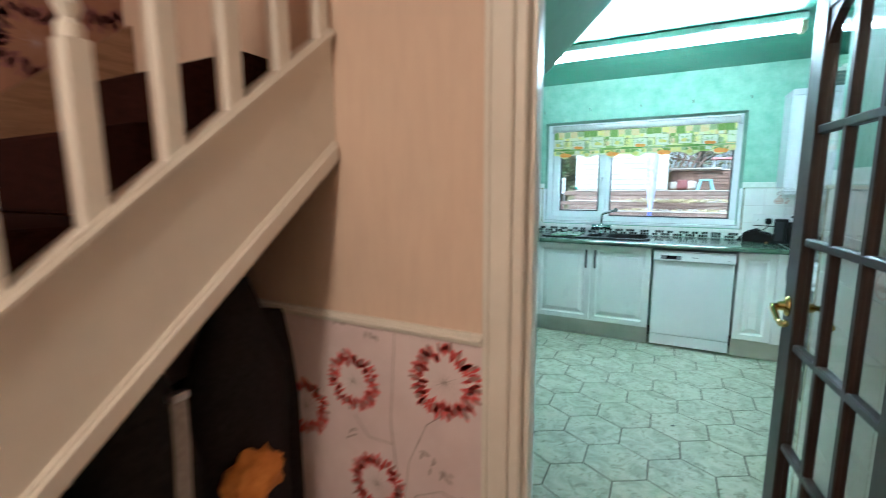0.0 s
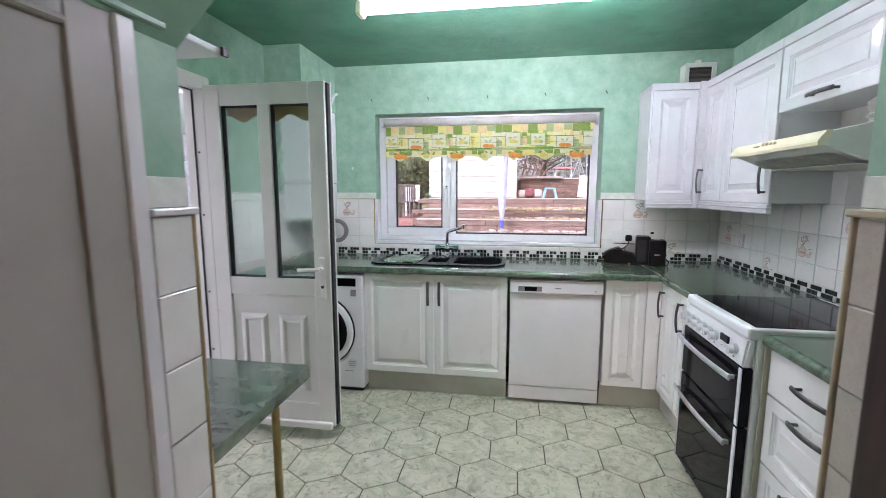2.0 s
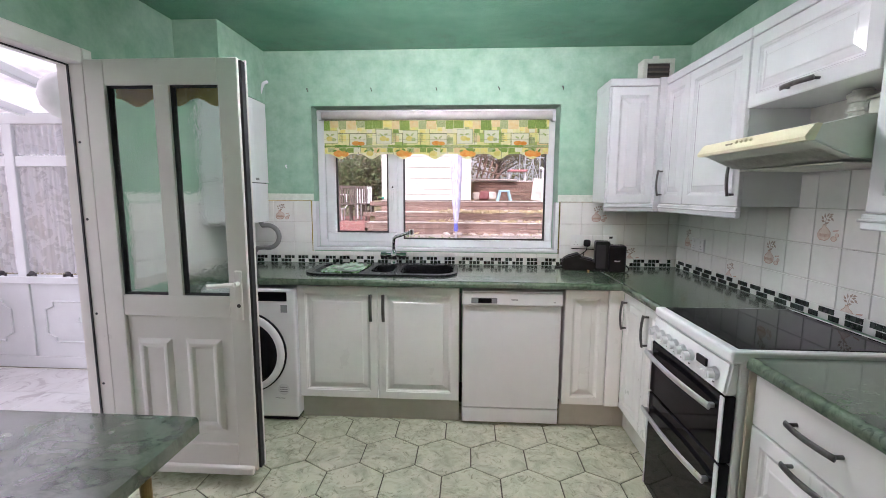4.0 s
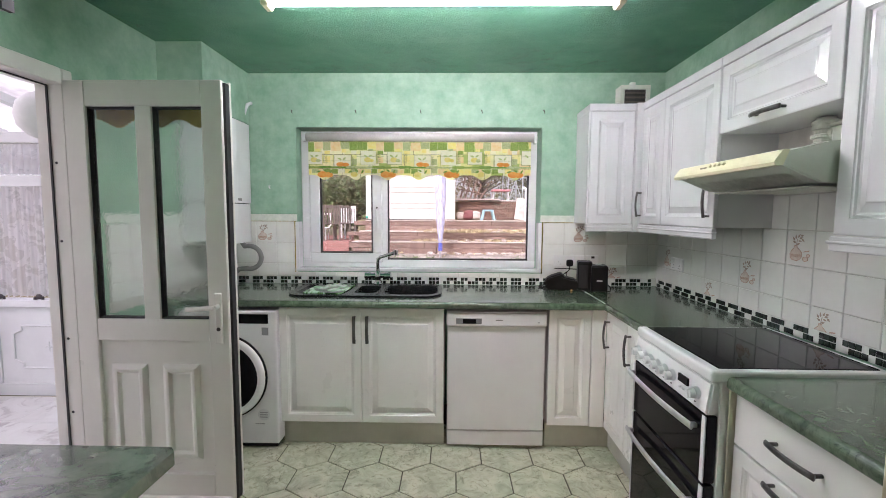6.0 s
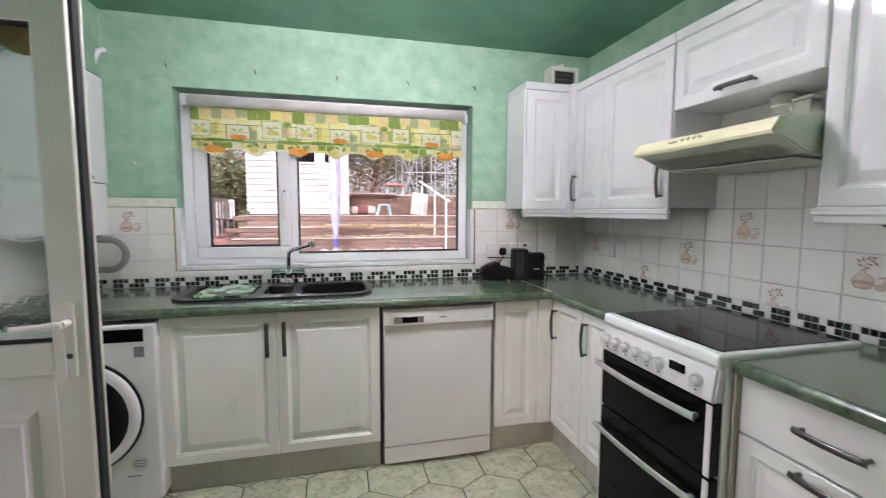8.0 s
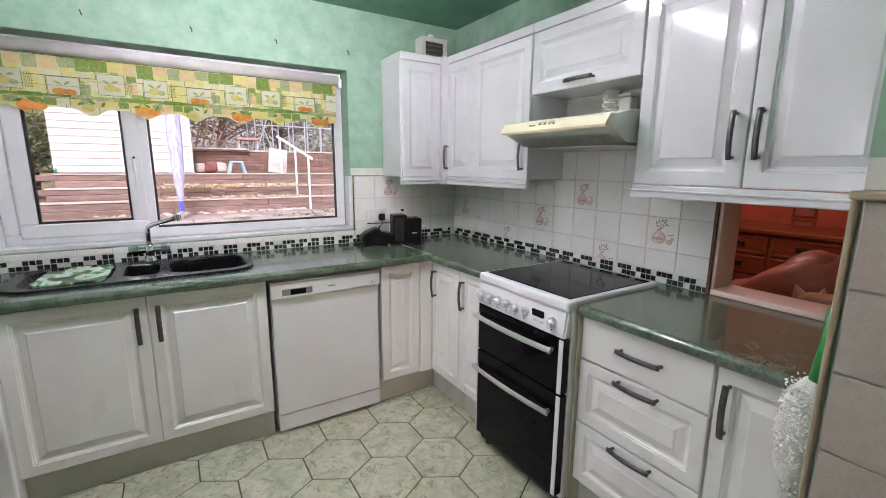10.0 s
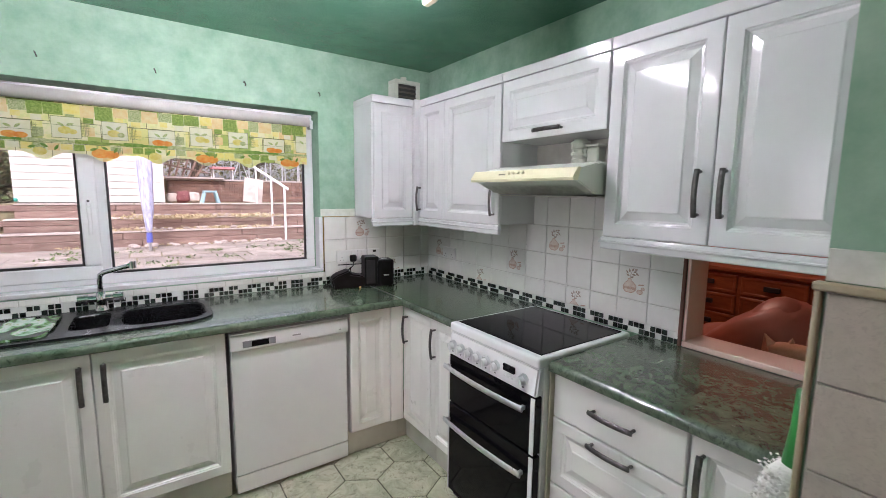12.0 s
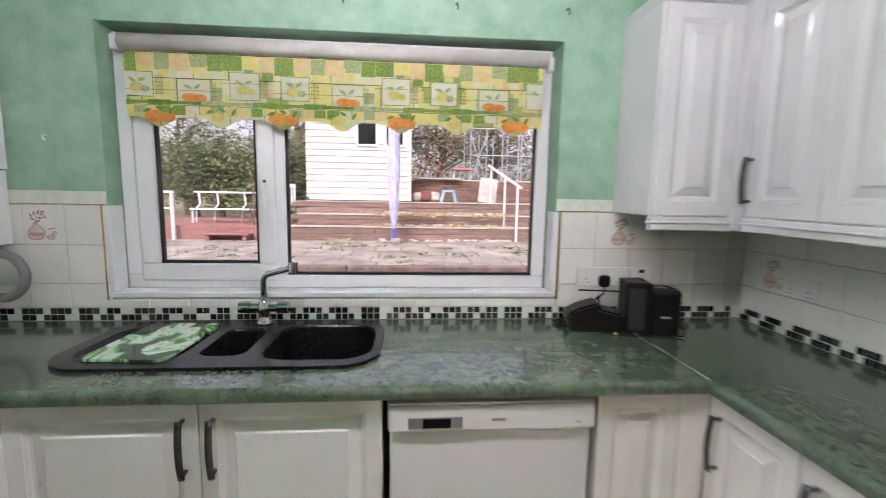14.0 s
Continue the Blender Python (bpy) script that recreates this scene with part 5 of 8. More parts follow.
for z0, z1 in Z_ROWS:
    for k in range(4):
        a = -1.116 - 0.150 * (k + 1)
        tile(wall_n, 0.150, z1 - z0, (a + 0.075, NY - 0.0035, (z0 + z1) / 2))
    for k in range(5):
        a = 0.686 + 0.152 * k
        tile(wall_n, 0.152, z1 - z0, (a + 0.076, NY - 0.0035, (z0 + z1) / 2))
    tile(wall_n, 0.070, z1 - z0, (1.482, NY - 0.0035, (z0 + z1) / 2))
for k in range(12):
    a = -1.125 + 0.150 * k
    tile(wall_n, 0.150, 0.031, (a + 0.075, NY - 0.0035, 0.9835))
motif(wall_n, (-1.355, NY - 0.0118, 1.285))
motif(wall_n, (0.955, NY - 0.0118, 1.285))
motif(wall_n, (1.20, NY - 0.0118, 0.985), low=-0.013)
part("border", box(WX + 0.003, WIN[0] - 0.001, NY - 0.004, NY - 0.0005, 1.3745, 1.424, 0.001), BORDER, wall_n, "cream embossed paper border")
part("border", box(WIN[1] + 0.001, EX - 0.002, NY - 0.004, NY - 0.0005, 1.3745, 1.424, 0.001), BORDER, wall_n, "cream embossed paper border")
for a, b_ in ((WX + 0.003, WIN[0] - 0.012), (WIN[1] + 0.012, 0.905)):
    part("tile_trim", box(a, b_, NY - 0.011, NY - 0.001, 1.3712, 1.3745), BRASS, wall_n, "thin brass tile edging")
# right wall
bed(wall_e, EX + -0.004, EX - 0.0005, HATCH[1] + 0.004, NY - 0.006, MZ0, 1.83)
for z0, z1 in Z_ROWS + [(1.370, 1.523), (1.523, 1.676)]:
    k = 0
    while True:
        y0 = HATCH[1] + 0.005 + 0.150 * k
        y1 = min(y0 + 0.150, NY - 0.008)
        if y1 - y0 < 0.03:
            break
        if z0 < 1.36 or (2.80 < y0 < 3.5):
            tile(wall_e, y1 - y0, z1 - z0, (EX - 0.0035, (y0 + y1) / 2, (z0 + z1) / 2), -90)
        k += 1
for y, z in ((3.333, 1.290), (3.645, 1.143), (2.880, 1.146), (3.183, 0.985), (3.955, 0.985), (4.44, 1.135)):
    motif(wall_e, (EX - 0.0118, y, z), -90, 1.0, -0.013 if z < 1 else None)
# left wall behind the open door
bed(wall_w, WX + 0.0005, WX + 0.004, 3.60, NY - 0.006, MZ0, 1.371)
for z0, z1 in Z_ROWS:
    for k in range(6):
        y0 = 3.605 + 0.150 * k
        tile(wall_w, 0.150, z1 - z0, (WX + 0.0035, y0 + 0.075, (z0 + z1) / 2), 90)
part("border", box(WX + 0.0005, WX + 0.004, 3.60, NY - 0.006, 1.3745, 1.424, 0.001), BORDER, wall_w, "cream embossed paper border")
# mosaic strips
sq = rings_front(0.0222, 0.0222, 0.005, [(0, 0.001), (0.001, 0)])
bmesh.ops.translate(sq, vec=(-0.0111, -0.005, -0.0111), verts=sq.verts)
MO = mesh_of("mosaic_tile", sq, MOSAIC)
part("mosaic_bed", box(WX + 0.003, EX - 0.012, NY - 0.0065, NY - 0.0045, MZ0, MZ1 + 0.001), MOSAIC_BED, wall_n)
part("mosaic_bed", box(EX - 0.0065, EX - 0.0045, HATCH[1] + 0.004, NY - 0.008, MZ0, MZ1 + 0.001), MOSAIC_BED, wall_e)
rng = random.Random(5)


def mosaic_cells(n):
    """Two rows of dark squares in broken groups."""
    cells = []
    for row in (0, 1):
        k = 2 * row
        while k < n:
            g = rng.choice((2, 3, 3, 3))
            cells += [(j, row) for j in range(k, min(n, k + g))]
            k += g + rng.choice((1, 1, 2))
    return cells


pitch = 0.0262
for j, row in mosaic_cells(int((EX - 0.02 - WX) / pitch)):
    x = WX + 0.016 + pitch * j
    if x > -1.62:
        share("mosaic_tile", MO, wall_n, (x, NY - 0.006, MZ0 + 0.0135 + 0.0262 * row))
for j, row in mosaic_cells(int((NY - HATCH[1] - 0.02) / pitch)):
    share("mosaic_tile", MO, wall_e, (EX - 0.006, HATCH[1] + 0.018 + pitch * j, MZ0 + 0.0135 + 0.0262 * row), rot=(0, 0, radians(-90)))

# tiles on the two short walls by the door
STONETILE = marbled("grey_marbled_wall_tile", (0.55, 0.51, 0.435), (0.49, 0.455, 0.385), (0.47, 0.435, 0.37), 26.0, 0.3, 60.0)
st_e = bpy.data.objects["wall_stub_east"]
st_w = bpy.data.objects["wall_stub_west"]
part("tile_bed", box(STUB_R - 0.0035, STUB_R - 0.0005, SY + 0.02, STUB_RY - 0.004, 0.003, 1.385), GROUT, st_e)
for r in range(10):
    z1 = 1.385 - 0.152 * r
    z0 = max(0.004, z1 - 0.152)
    if z1 < 0.03:
        break
    for c in range(5):
        y1 = STUB_RY - 0.006 - 0.200 * c
        y0 = max(y1 - 0.200, SY + 0.022)
        if y1 - y0 > 0.04:
            tile(st_e, y1 - y0, z1 - z0, (STUB_R - 0.003, (y0 + y1) / 2, (z0 + z1) / 2), -90, STONETILE)
    tile(st_w, 0.104, z1 - z0, (STUB_L + 0.003, 1.9015, (z0 + z1) / 2 - 0.003), 90)
motif(st_e, (STUB_R - 0.0118, 1.84, 0.86), -90, 1.3)
motif(st_e, (STUB_R - 0.0118, 1.44, 1.16), -90, 1.3)
part("border", box(STUB_R - 0.004, STUB_R - 0.0005, SY + 0.02, STUB_RY - 0.001, 1.402, 1.455, 0.001), BORDER, st_e, "cream embossed paper border")
part("border", box(STUB_L + 0.0005, STUB_L + 0.004, 1.8475, STUB_LY - 0.001, 1.399, 1.458, 0.001), BORDER, st_w, "cream embossed paper border")
IVORY = surface("ivory_trim", (0.42, 0.37, 0.24), (0.52, 0.46, 0.32), 8, 0.35)
part("dado_trim", box(STUB_R - 0.020, STUB_R - 0.0005, SY + 0.02, STUB_RY + 0.012, 1.386, 1.401, 0.004, 2), IVORY, st_e, "ivory tile trim")
part("dado_trim", box(STUB_L + 0.0005, STUB_L + 0.018, 1.8475, STUB_LY + 0.012, 1.383, 1.398, 0.004, 2), UPVC, st_w, "white tile trim")
part("corner_trim", box(STUB_R - 0.012, STUB_R + 0.004, STUB_RY + 0.0005, STUB_RY + 0.010, 0.002, 1.386, 0.003, 2), IVORY, st_e, "ivory corner trim")
part("corner_trim", box(STUB_L - 0.004, STUB_L + 0.011, STUB_LY + 0.0005, STUB_LY + 0.008, 0.002, 1.383, 0.003, 2), surface("gold_trim", (0.42, 0.32, 0.13), (0.52, 0.41, 0.2), 8, 0.35, 0.6), st_w, "gold corner trim")

# ---- hexagonal floor tiles ----
HEXP, HEXS = 0.2965, 0.1712
bm = bmesh.new()
lo, hi, mid = [], [], []
for k in range(6):
    a = radians(30 + 60 * k)
    for lst, r, z in ((lo, HEXS - 0.0036, -0.005), (mid, HEXS - 0.0036, -0.0012), (hi, HEXS - 0.0052, 0.0)):
        lst.append(bm.verts.new((r * math.cos(a), r * math.sin(a), z)))
bm.faces.new(hi)
for a_, b_ in ((lo, mid), (mid, hi)):
    for k in range(6):
        bm.faces.new((a_[k], a_[(k + 1) % 6], b_[(k + 1) % 6], b_[k]))
bmesh.ops.recalc_face_normals(bm, faces=bm.faces)
HEX = mesh_of("hexagon_tile", bm, FLOORTILE)
for r in range(-11, 4):
    yc = 3.668 + 0.2568 * r
    for c in range(-8, 6):
        xc = 0.204 + HEXP * c + (HEXP / 2 if r % 2 else 0)
        if WX - 0.05 < xc < 1.15 and 0.98 < yc < 4.25 and not (xc < -0.8 and yc < 1.9) and not (xc > 0.72 and yc < 1.95):
            ob = share("hexagon_tile", HEX, floor, (xc, yc, rng.uniform(-0.0006, 0.0004)))
            ob.rotation_euler = (rng.uniform(-0.002, 0.002), rng.uniform(-0.002, 0.002), radians(60 * rng.randint(0, 5)))
chip = solo("floor_chip", prism([(0.012 * math.cos(a) * rng.uniform(0.6, 1.2), 0.009 * math.sin(a)) for a in (2 * math.pi * k / 9 for k in range(9))], 0.0003, 0.0012), GASKET,
            "small dark crumb lying on the floor tiles", "debris", m=Matrix.Translation((0.175, 2.63, 0)))

# ---- sockets, switches, hooks ----
def socket_plate(name, label, at, w, ang, gangs):
    s = thing(name, label, "socket", at)
    m = Matrix.Translation(at) @ Matrix.Rotation(radians(ang), 4, "Z")
    part("plate", rings_front(w, 0.082, 0.009, [(0, 0.002), (0.003, 0)]), SOCKET, s, "", m @ Matrix.Translation((-w / 2, -0.009, -0.041)))
    for g in range(gangs):
        cx = -w / 2 + w * (g + 0.5) / gangs
        part("rocker", box(cx - 0.006, cx + 0.006, -0.013, -0.0092, 0.012, 0.032, 0.001), SOCKET, s, "", m)
        for dx, dz, ww, hh in ((0, 0.006, 0.003, 0.008), (-0.011, -0.012, 0.007, 0.003), (0.011, -0.012, 0.007, 0.003)):
            part("pin_slot", box(cx + dx - ww / 2, cx + dx + ww / 2, -0.0105, -0.0088, dz - 0.022 - hh / 2 + 0.008, dz - 0.022 + hh / 2 + 0.008), GASKET, s, "", m)
    return s


socket_plate("wall_socket", "white double plug socket on the tiles", (0.84, NY - 0.0112, 1.098), 0.148, 0, 2)
socket_plate("wall_socket", "white single plug socket on the tiles", (0.952, NY - 0.0112, 1.098), 0.07, 0, 1)
sw = socket_plate("cooker_switch", "white cooker switch with dark rocker on the tiles", (1.04, NY - 0.0112, 1.098), 0.095, 0, 1)
part("rocker", box(1.035, 1.058, NY - 0.026, NY - 0.0205, 1.115, 1.130, 0.001), GASKET, sw, "dark rocker")
socket_plate("wall_socket", "white double plug socket on the side wall tiles", (EX - 0.0112, 4.312, 1.110), 0.152, -90, 2)
plug = thing("plug", "black plug with cable in the socket", "plug", (0.875, 4.59, 1.08))
part("body", box(0.852, 0.900, NY - 0.058, NY - 0.0245, 1.058, 1.108, 0.014, 3), BLACKPLASTIC, plug)
part("cable", tube([(0.876, NY - 0.045, 1.060), (0.872, NY - 0.05, 1.035), (0.85, NY - 0.05, 1.012), (0.845, NY - 0.09, 0.96)], 0.0035, 8), BLACKPLASTIC, plug)
part("cable", tube([(0.77, NY - 0.03, 1.042), (0.86, NY - 0.03, 1.04), (0.96, NY - 0.03, 1.036)], 0.0035, 8), BLACKPLASTIC, plug)
DARKHOOK = plain("dark_hook", (0.05, 0.045, 0.04), 0.5)
for x in (-1.134, -0.673, -0.209, 0.228, 0.669):
    hk = thing("curtain_hook", "small dark curtain hook screwed in the wall", "hook", (x, NY - 0.01, 2.168), "hooks above the window")
    part("stem", cyl((x, NY - 0.0005, 2.168), (x, NY - 0.018, 2.168), 0.003, seg=8), DARKHOOK, hk)
    part("bend", tube([(x, NY - 0.018, 2.168), (x + 0.003, NY - 0.024, 2.160), (x + 0.006, NY - 0.022, 2.150), (x + 0.006, NY - 0.014, 2.147)], 0.003, 8), DARKHOOK, hk)
hk = thing("cup_hook", "small white cup hook on the wall", "hook", (-1.31, NY - 0.01, 1.625))
part("stem", tube([(-1.31, NY - 0.0005, 1.63), (-1.31, NY - 0.016, 1.628), (-1.307, NY - 0.024, 1.618), (-1.30, NY - 0.02, 1.608)], 0.004, 8), UPVC, hk)

# ---- vent box above the corner cabinet ----
vb_ = thing("vent_box", "cream box with dark square grille on the wall cabinet", "vent", (1.26, 4.56, WZ1))
part("shell", frame_rect(1.172, 1.372, WZ1 + 0.03, 2.315, 0.026, 4.51, 4.617, 0.003), CREAMSIDE, vb_)
part("grille", box(1.197, 1.347, 4.53, 4.54, WZ1 + 0.055, 2.29), plain("dark_grille", (0.05, 0.045, 0.04), 0.6), vb_)
for k in range(5):
    z = WZ1 + 0.07 + 0.030 * k
    part("slat", box(1.199, 1.345, 4.519, 4.5295, z, z + 0.010, 0.002), plain("brown_slat", (0.12, 0.10, 0.08), 0.6), vb_)
part("stand", box(1.18, 1.365, 4.52, 4.615, WZ1 + 0.0455, WZ1 + 0.0505), CREAMSIDE, vb_)
part("pipe", cyl((1.27, 4.57, 2.3155), (1.27, 4.57, 2.345), 0.02), CREAMSIDE, vb_)

# ---- black gadgets on the worktop ----
g1 = thing("charger_base", "black moulded charging base lying on the worktop", "charger", (0.86, 4.47, WT))
sec = [(0.0, 0.0), (0.20, 0.0), (0.215, 0.03), (0.20, 0.075), (0.15, 0.085), (0.11, 0.095), (0.105, 0.12), (0.02, 0.09), (-0.015, 0.06)]
b = prism(sec, -0.055, 0.055)
bmesh.ops.bevel(b, geom=list(b.edges), offset=0.009, segments=2, affect="EDGES")
part("body", b, BLACKPLASTIC, g1, "", Matrix.Translation((0.69, 4.485, WT + 0.0005)) @ Matrix.Rotation(radians(-12), 4, "Z") @ Matrix.Rotation(radians(90), 4, "X"))
b = prism([(0, 0), (0.03, -0.01), (0.075, 0.045), (0.05, 0.055)], 0.0, 0.002)
part("label", b, SILVER, g1, "pale sticker", Matrix.Translation((0.71, 4.428, WT + 0.03)) @ Matrix.Rotation(radians(-12), 4, "Z") @ Matrix.Rotation(radians(90), 4, "X"))
part("cable", tube([(0.68, 4.50, WT + 0.006), (0.645, 4.51, WT + 0.006), (0.65, 4.55, WT + 0.006), (0.72, 4.575, WT + 0.02), (0.80, 4.58, WT + 0.06), (0.86, 4.575, WT + 0.11)], 0.004, 8), BLACKPLASTIC, g1)
g2 = thing("radio", "black box-shaped radio standing in the worktop corner", "radio", (1.04, 4.44, WT))
rm = turn(0.99, 4.43, WT, -12)
part("case", box(-0.098, -0.002, -0.05, 0.075, 0.0005, 0.200, 0.012, 3), BLACKPLASTIC, g2, "", rm)
part("front_case", box(-0.012, 0.098, -0.066, 0.06, 0.0005, 0.178, 0.014, 3), BLACKPLASTIC, g2, "", rm)
part("top_slot", box(0.020, 0.060, -0.012, 0.006, 0.1775, 0.1802, 0.001), SILVER, g2, "pale slot in the top", rm)
part("grille", box(-0.090, -0.030, -0.054, -0.0505, 0.02, 0.180, 0.002), plain("charcoal_cloth", (0.02, 0.02, 0.02), 0.9), g2, "", rm)
part("badge", box(0.025, 0.060, -0.0685, -0.0665, 0.072, 0.080), SILVER, g2, "small silver badge", rm)
part("foot", tube([(0.09, -0.06, 0.004), (0.112, -0.066, 0.008), (0.116, -0.055, 0.03), (0.097, -0.05, 0.05)], 0.004, 8), BLACKPLASTIC, g2, "", rm)
part("cable", tube([(-0.095, -0.03, 0.006), (-0.12, -0.055, 0.0045), (-0.06, -0.085, 0.0045), (0.0, -0.075, 0.0045), (0.02, -0.06, 0.006)], 0.004, 8), BLACKPLASTIC, g2, "", rm)
crumb = solo("crumb", ball((0.84, 4.385, WT + 0.006), 0.006, scale=(1.2, 0.9, 0.9)), plain("orange_crumb", (0.6, 0.3, 0.1), 0.6), "tiny orange crumb on the worktop", "debris")

# chopping board on the drainer
def board_print():
    m, nt, b = nodes_of("garden_print_glass")
    n = noise_tex(nt, 6, 3, 0.55, 1.1, (1.5, 0.8, 1))
    r = ramp(nt, n.outputs["Fac"], [(0.30, (0.012, 0.018, 0.012)), (0.42, (0.03, 0.07, 0.03)), (0.47, (0.14, 0.30, 0.10)), (0.51, (0.40, 0.62, 0.44)), (0.57, (0.66, 0.70, 0.66)), (0.62, (0.30, 0.42, 0.16)), (0.68, (0.06, 0.10, 0.04))])
    nt.links.new(r.outputs["Color"], b.inputs["Base Color"])
    b.inputs["Roughness"].default_value = 0.08
    return m


brd = solo("chopping_board", prism(rounded(0.255, 0.365, 0.03, 4), -0.004, 0.004), board_print(), "glass chopping board with a green and white print on the drainer", "chopping board",
           m=Matrix.Translation((-0.79, 4.325, WT + 0.0165)) @ Matrix.Rotation(radians(-3), 4, "Z"))
bord = part("border", ring_deck(rounded(0.255, 0.365, 0.03, 4), [rounded(0.235, 0.345, 0.022, 4)], 0.0042, 0.005), plain("lime_edge", (0.42, 0.55, 0.08), 0.2), brd)
bord.parent = brd

# ---- boiler ----
bo = thing("boiler", "white wall-hung boiler with curved front", "boiler", (-1.57, 4.40, 1.22))


def boiler_outline(inset):
    e = inset
    return [(-1.706, 4.605 - e), (-1.446 - e, 4.605 - e), (-1.444 - e, 4.575), (-1.441 - e, 4.50), (-1.438 - e, 4.40), (-1.441 - e, 4.30), (-1.45 - e, 4.225), (-1.475, 4.20 + e), (-1.706, 4.20 + e)]


part("casing", prism(boiler_outline(0), 1.50, 2.06), APPLIANCE, bo)
part("lower_flap", prism(boiler_outline(0.004), 1.222, 1.494), APPLIANCE, bo)
part("seam", prism(boiler_outline(0.012), 1.494, 1.50), GASKET, bo)
part("badge", box(-1.445, -1.4375, 4.40, 4.45, 1.515, 1.532), plain("badge_grey", (0.2, 0.2, 0.2), 0.4), bo)
hose = thing("boiler_hose", "grey looped hose below the boiler", "hose", (-1.4, 4.5, 1.1))
part("hose", tube([(-1.47, 4.5, 1.221)] + [(-1.42 + 0.085 * math.sin(radians(a)), 4.5, 1.115 + 0.082 * math.cos(radians(a))) for a in range(-20, 200, 12)] + [(-1.50, 4.505, 1.03), (-1.53, 4.515, 1.0), (-1.54, 4.53, 0.913)], 0.017, 12), plain("grey_hose", (0.22, 0.22, 0.21), 0.5), hose, smooth=True)
part("flue_pipe", tube([(-1.47, 4.56, 2.0602), (-1.465, 4.56, 2.10), (-1.45, 4.565, 2.16), (-1.44, 4.58, 2.20), (-1.43, 4.617, 2.22)], 0.012, 10), UPVC, bo)

# ---- feather duster on the short wall ----
du = thing("feather_duster", "white fluffy duster with a green handle hanging by the worktop", "duster", (0.78, 2.06, 1.2))
GREENP = plain("green_plastic", (0.01, 0.22, 0.04), 0.35)
part("handle", tube([(0.786, 2.05, 1.145), (0.788, 2.05, 1.06), (0.770, 2.052, 0.97)], [0.017, 0.021, 0.024], 12, flat=0.8), GREENP, du, "ribbed green plastic handle", smooth=True)
part("loop", tube([(0.786 + 0.016 * math.cos(a), 2.045, 1.163 + 0.02 * math.sin(a)) for a in (2 * math.pi * k / 12 - 1.2 for k in range(12))], 0.004, 8), UPVC, du)
rg = random.Random(3)
b = bmesh.new()
for k in range(3000):
    t_ = rg.random()
    a = rg.uniform(0, 2 * math.pi)
    rad = 0.072 * (0.55 + 0.45 * math.sin(math.pi * min(1, t_ + 0.15)))
    c = Vector((0.770, 2.062, 0.97 - 0.27 * t_))
    p = c + Vector((math.cos(a), math.sin(a) * 0.8, rg.uniform(-0.3, 0.3))) * rad * rg.uniform(0.6, 1.0)
    d = Vector((rg.uniform(-1, 1), rg.uniform(-1, 1), rg.uniform(-1, 0.3))).normalized() * 0.0075
    e = d.cross(Vector((rg.uniform(-1, 1), rg.uniform(-1, 1), rg.uniform(-1, 1)))).normalized() * 0.0028
    b.faces.new([b.verts.new(p + v) for v in (-e, d * 0.5 - e * 0.4, d, d * 0.5 + e * 1.2, e)])
FIBRE = surface("white_fibre", (0.72, 0.70, 0.64), (0.84, 0.83, 0.79), 40, 0.9, bump_scale=90, bump_strength=0.8, bump_distance=0.006)
part("fluff", b, FIBRE, du, "white fluffy fibres")
part("core", tube([(0.770, 2.06, 0.985), (0.770, 2.062, 0.95), (0.770, 2.064, 0.87), (0.770, 2.064, 0.77), (0.770, 2.062, 0.70)], [0.02, 0.042, 0.055, 0.048, 0.02], 14), FIBRE, du, "white fluffy fibres", smooth=True)
part("hook", cyl((0.786, STUB_RY + 0.011, 1.178), (0.786, 2.05, 1.18), 0.003), STEEL, du)

# ---- hall: staircase, wallpaper, coats ----
def stair_z(y):
    return 1.516 + 0.80 * (y - 0.919)


YA, YB = -1.6, 0.8835
stair = thing("staircase", "white painted closed-string staircase with turned balusters and dark carpet", "staircase", (-1.3, -0.4, 0))


def sloped(x0, x1, lo_off, hi_off, bevel=0.0, ya=YA, yb=YB):
    b = bmesh.new()
    vs = []
    for x in (x0, x1):
        vs.append([b.verts.new((x, y, max(0.0, stair_z(y) + o))) for y, o in ((ya, lo_off), (yb, lo_off), (yb, hi_off), (ya, hi_off))])
    b.faces.new(vs[0])
    b.faces.new(vs[1][::-1])
    for k in range(4):
        b.faces.new((vs[0][k], vs[0][(k + 1) % 4], vs[1][(k + 1) % 4], vs[1][k]))
    bmesh.ops.recalc_face_normals(b, faces=b.faces)
    if bevel:
        bmesh.ops.bevel(b, geom=list(b.edges), offset=bevel, segments=2, affect="EDGES")
    return b


part("string", sloped(-0.848, -0.815, 0.0, 0.315, ya=-0.9), PAINTWHITE, stair, "cream gloss string board")
part("string_bead", sloped(-0.855, -0.800, -0.012, 0.048, 0.008, ya=-0.9), PAINTWHITE, stair, "cream moulded lower edge")
part("string_cap", sloped(-0.862, -0.797, 0.315, 0.345, 0.008, ya=-0.9), PAINTWHITE, stair, "cream capping rail")
# the wall string's brown carries the shade of the stairwell
part("wall_string", sloped(-1.758, -1.735, 0.22, 0.50, 0.004, ya=-0.9), surface("wall_string_shade_brown", (0.20, 0.11, 0.06), (0.30, 0.17, 0.10), 6, 0.4, stretch=(1, 1, 6)), stair, "wall string coloured brown for the stairwell shade")
part("handrail", sloped(-0.858, -0.800, 1.15, 1.205, 0.014, ya=-0.9), PAINTWHITE, stair)
bal = lathe([(0.019, 0.0), (0.019, 0.02), (0.012, 0.03), (0.020, 0.05), (0.013, 0.07), (0.016, 0.10), (0.0205, 0.17), (0.018, 0.28), (0.013, 0.36), (0.020, 0.38), (0.012, 0.40), (0.019, 0.42), (0.019, 0.45)], 14)
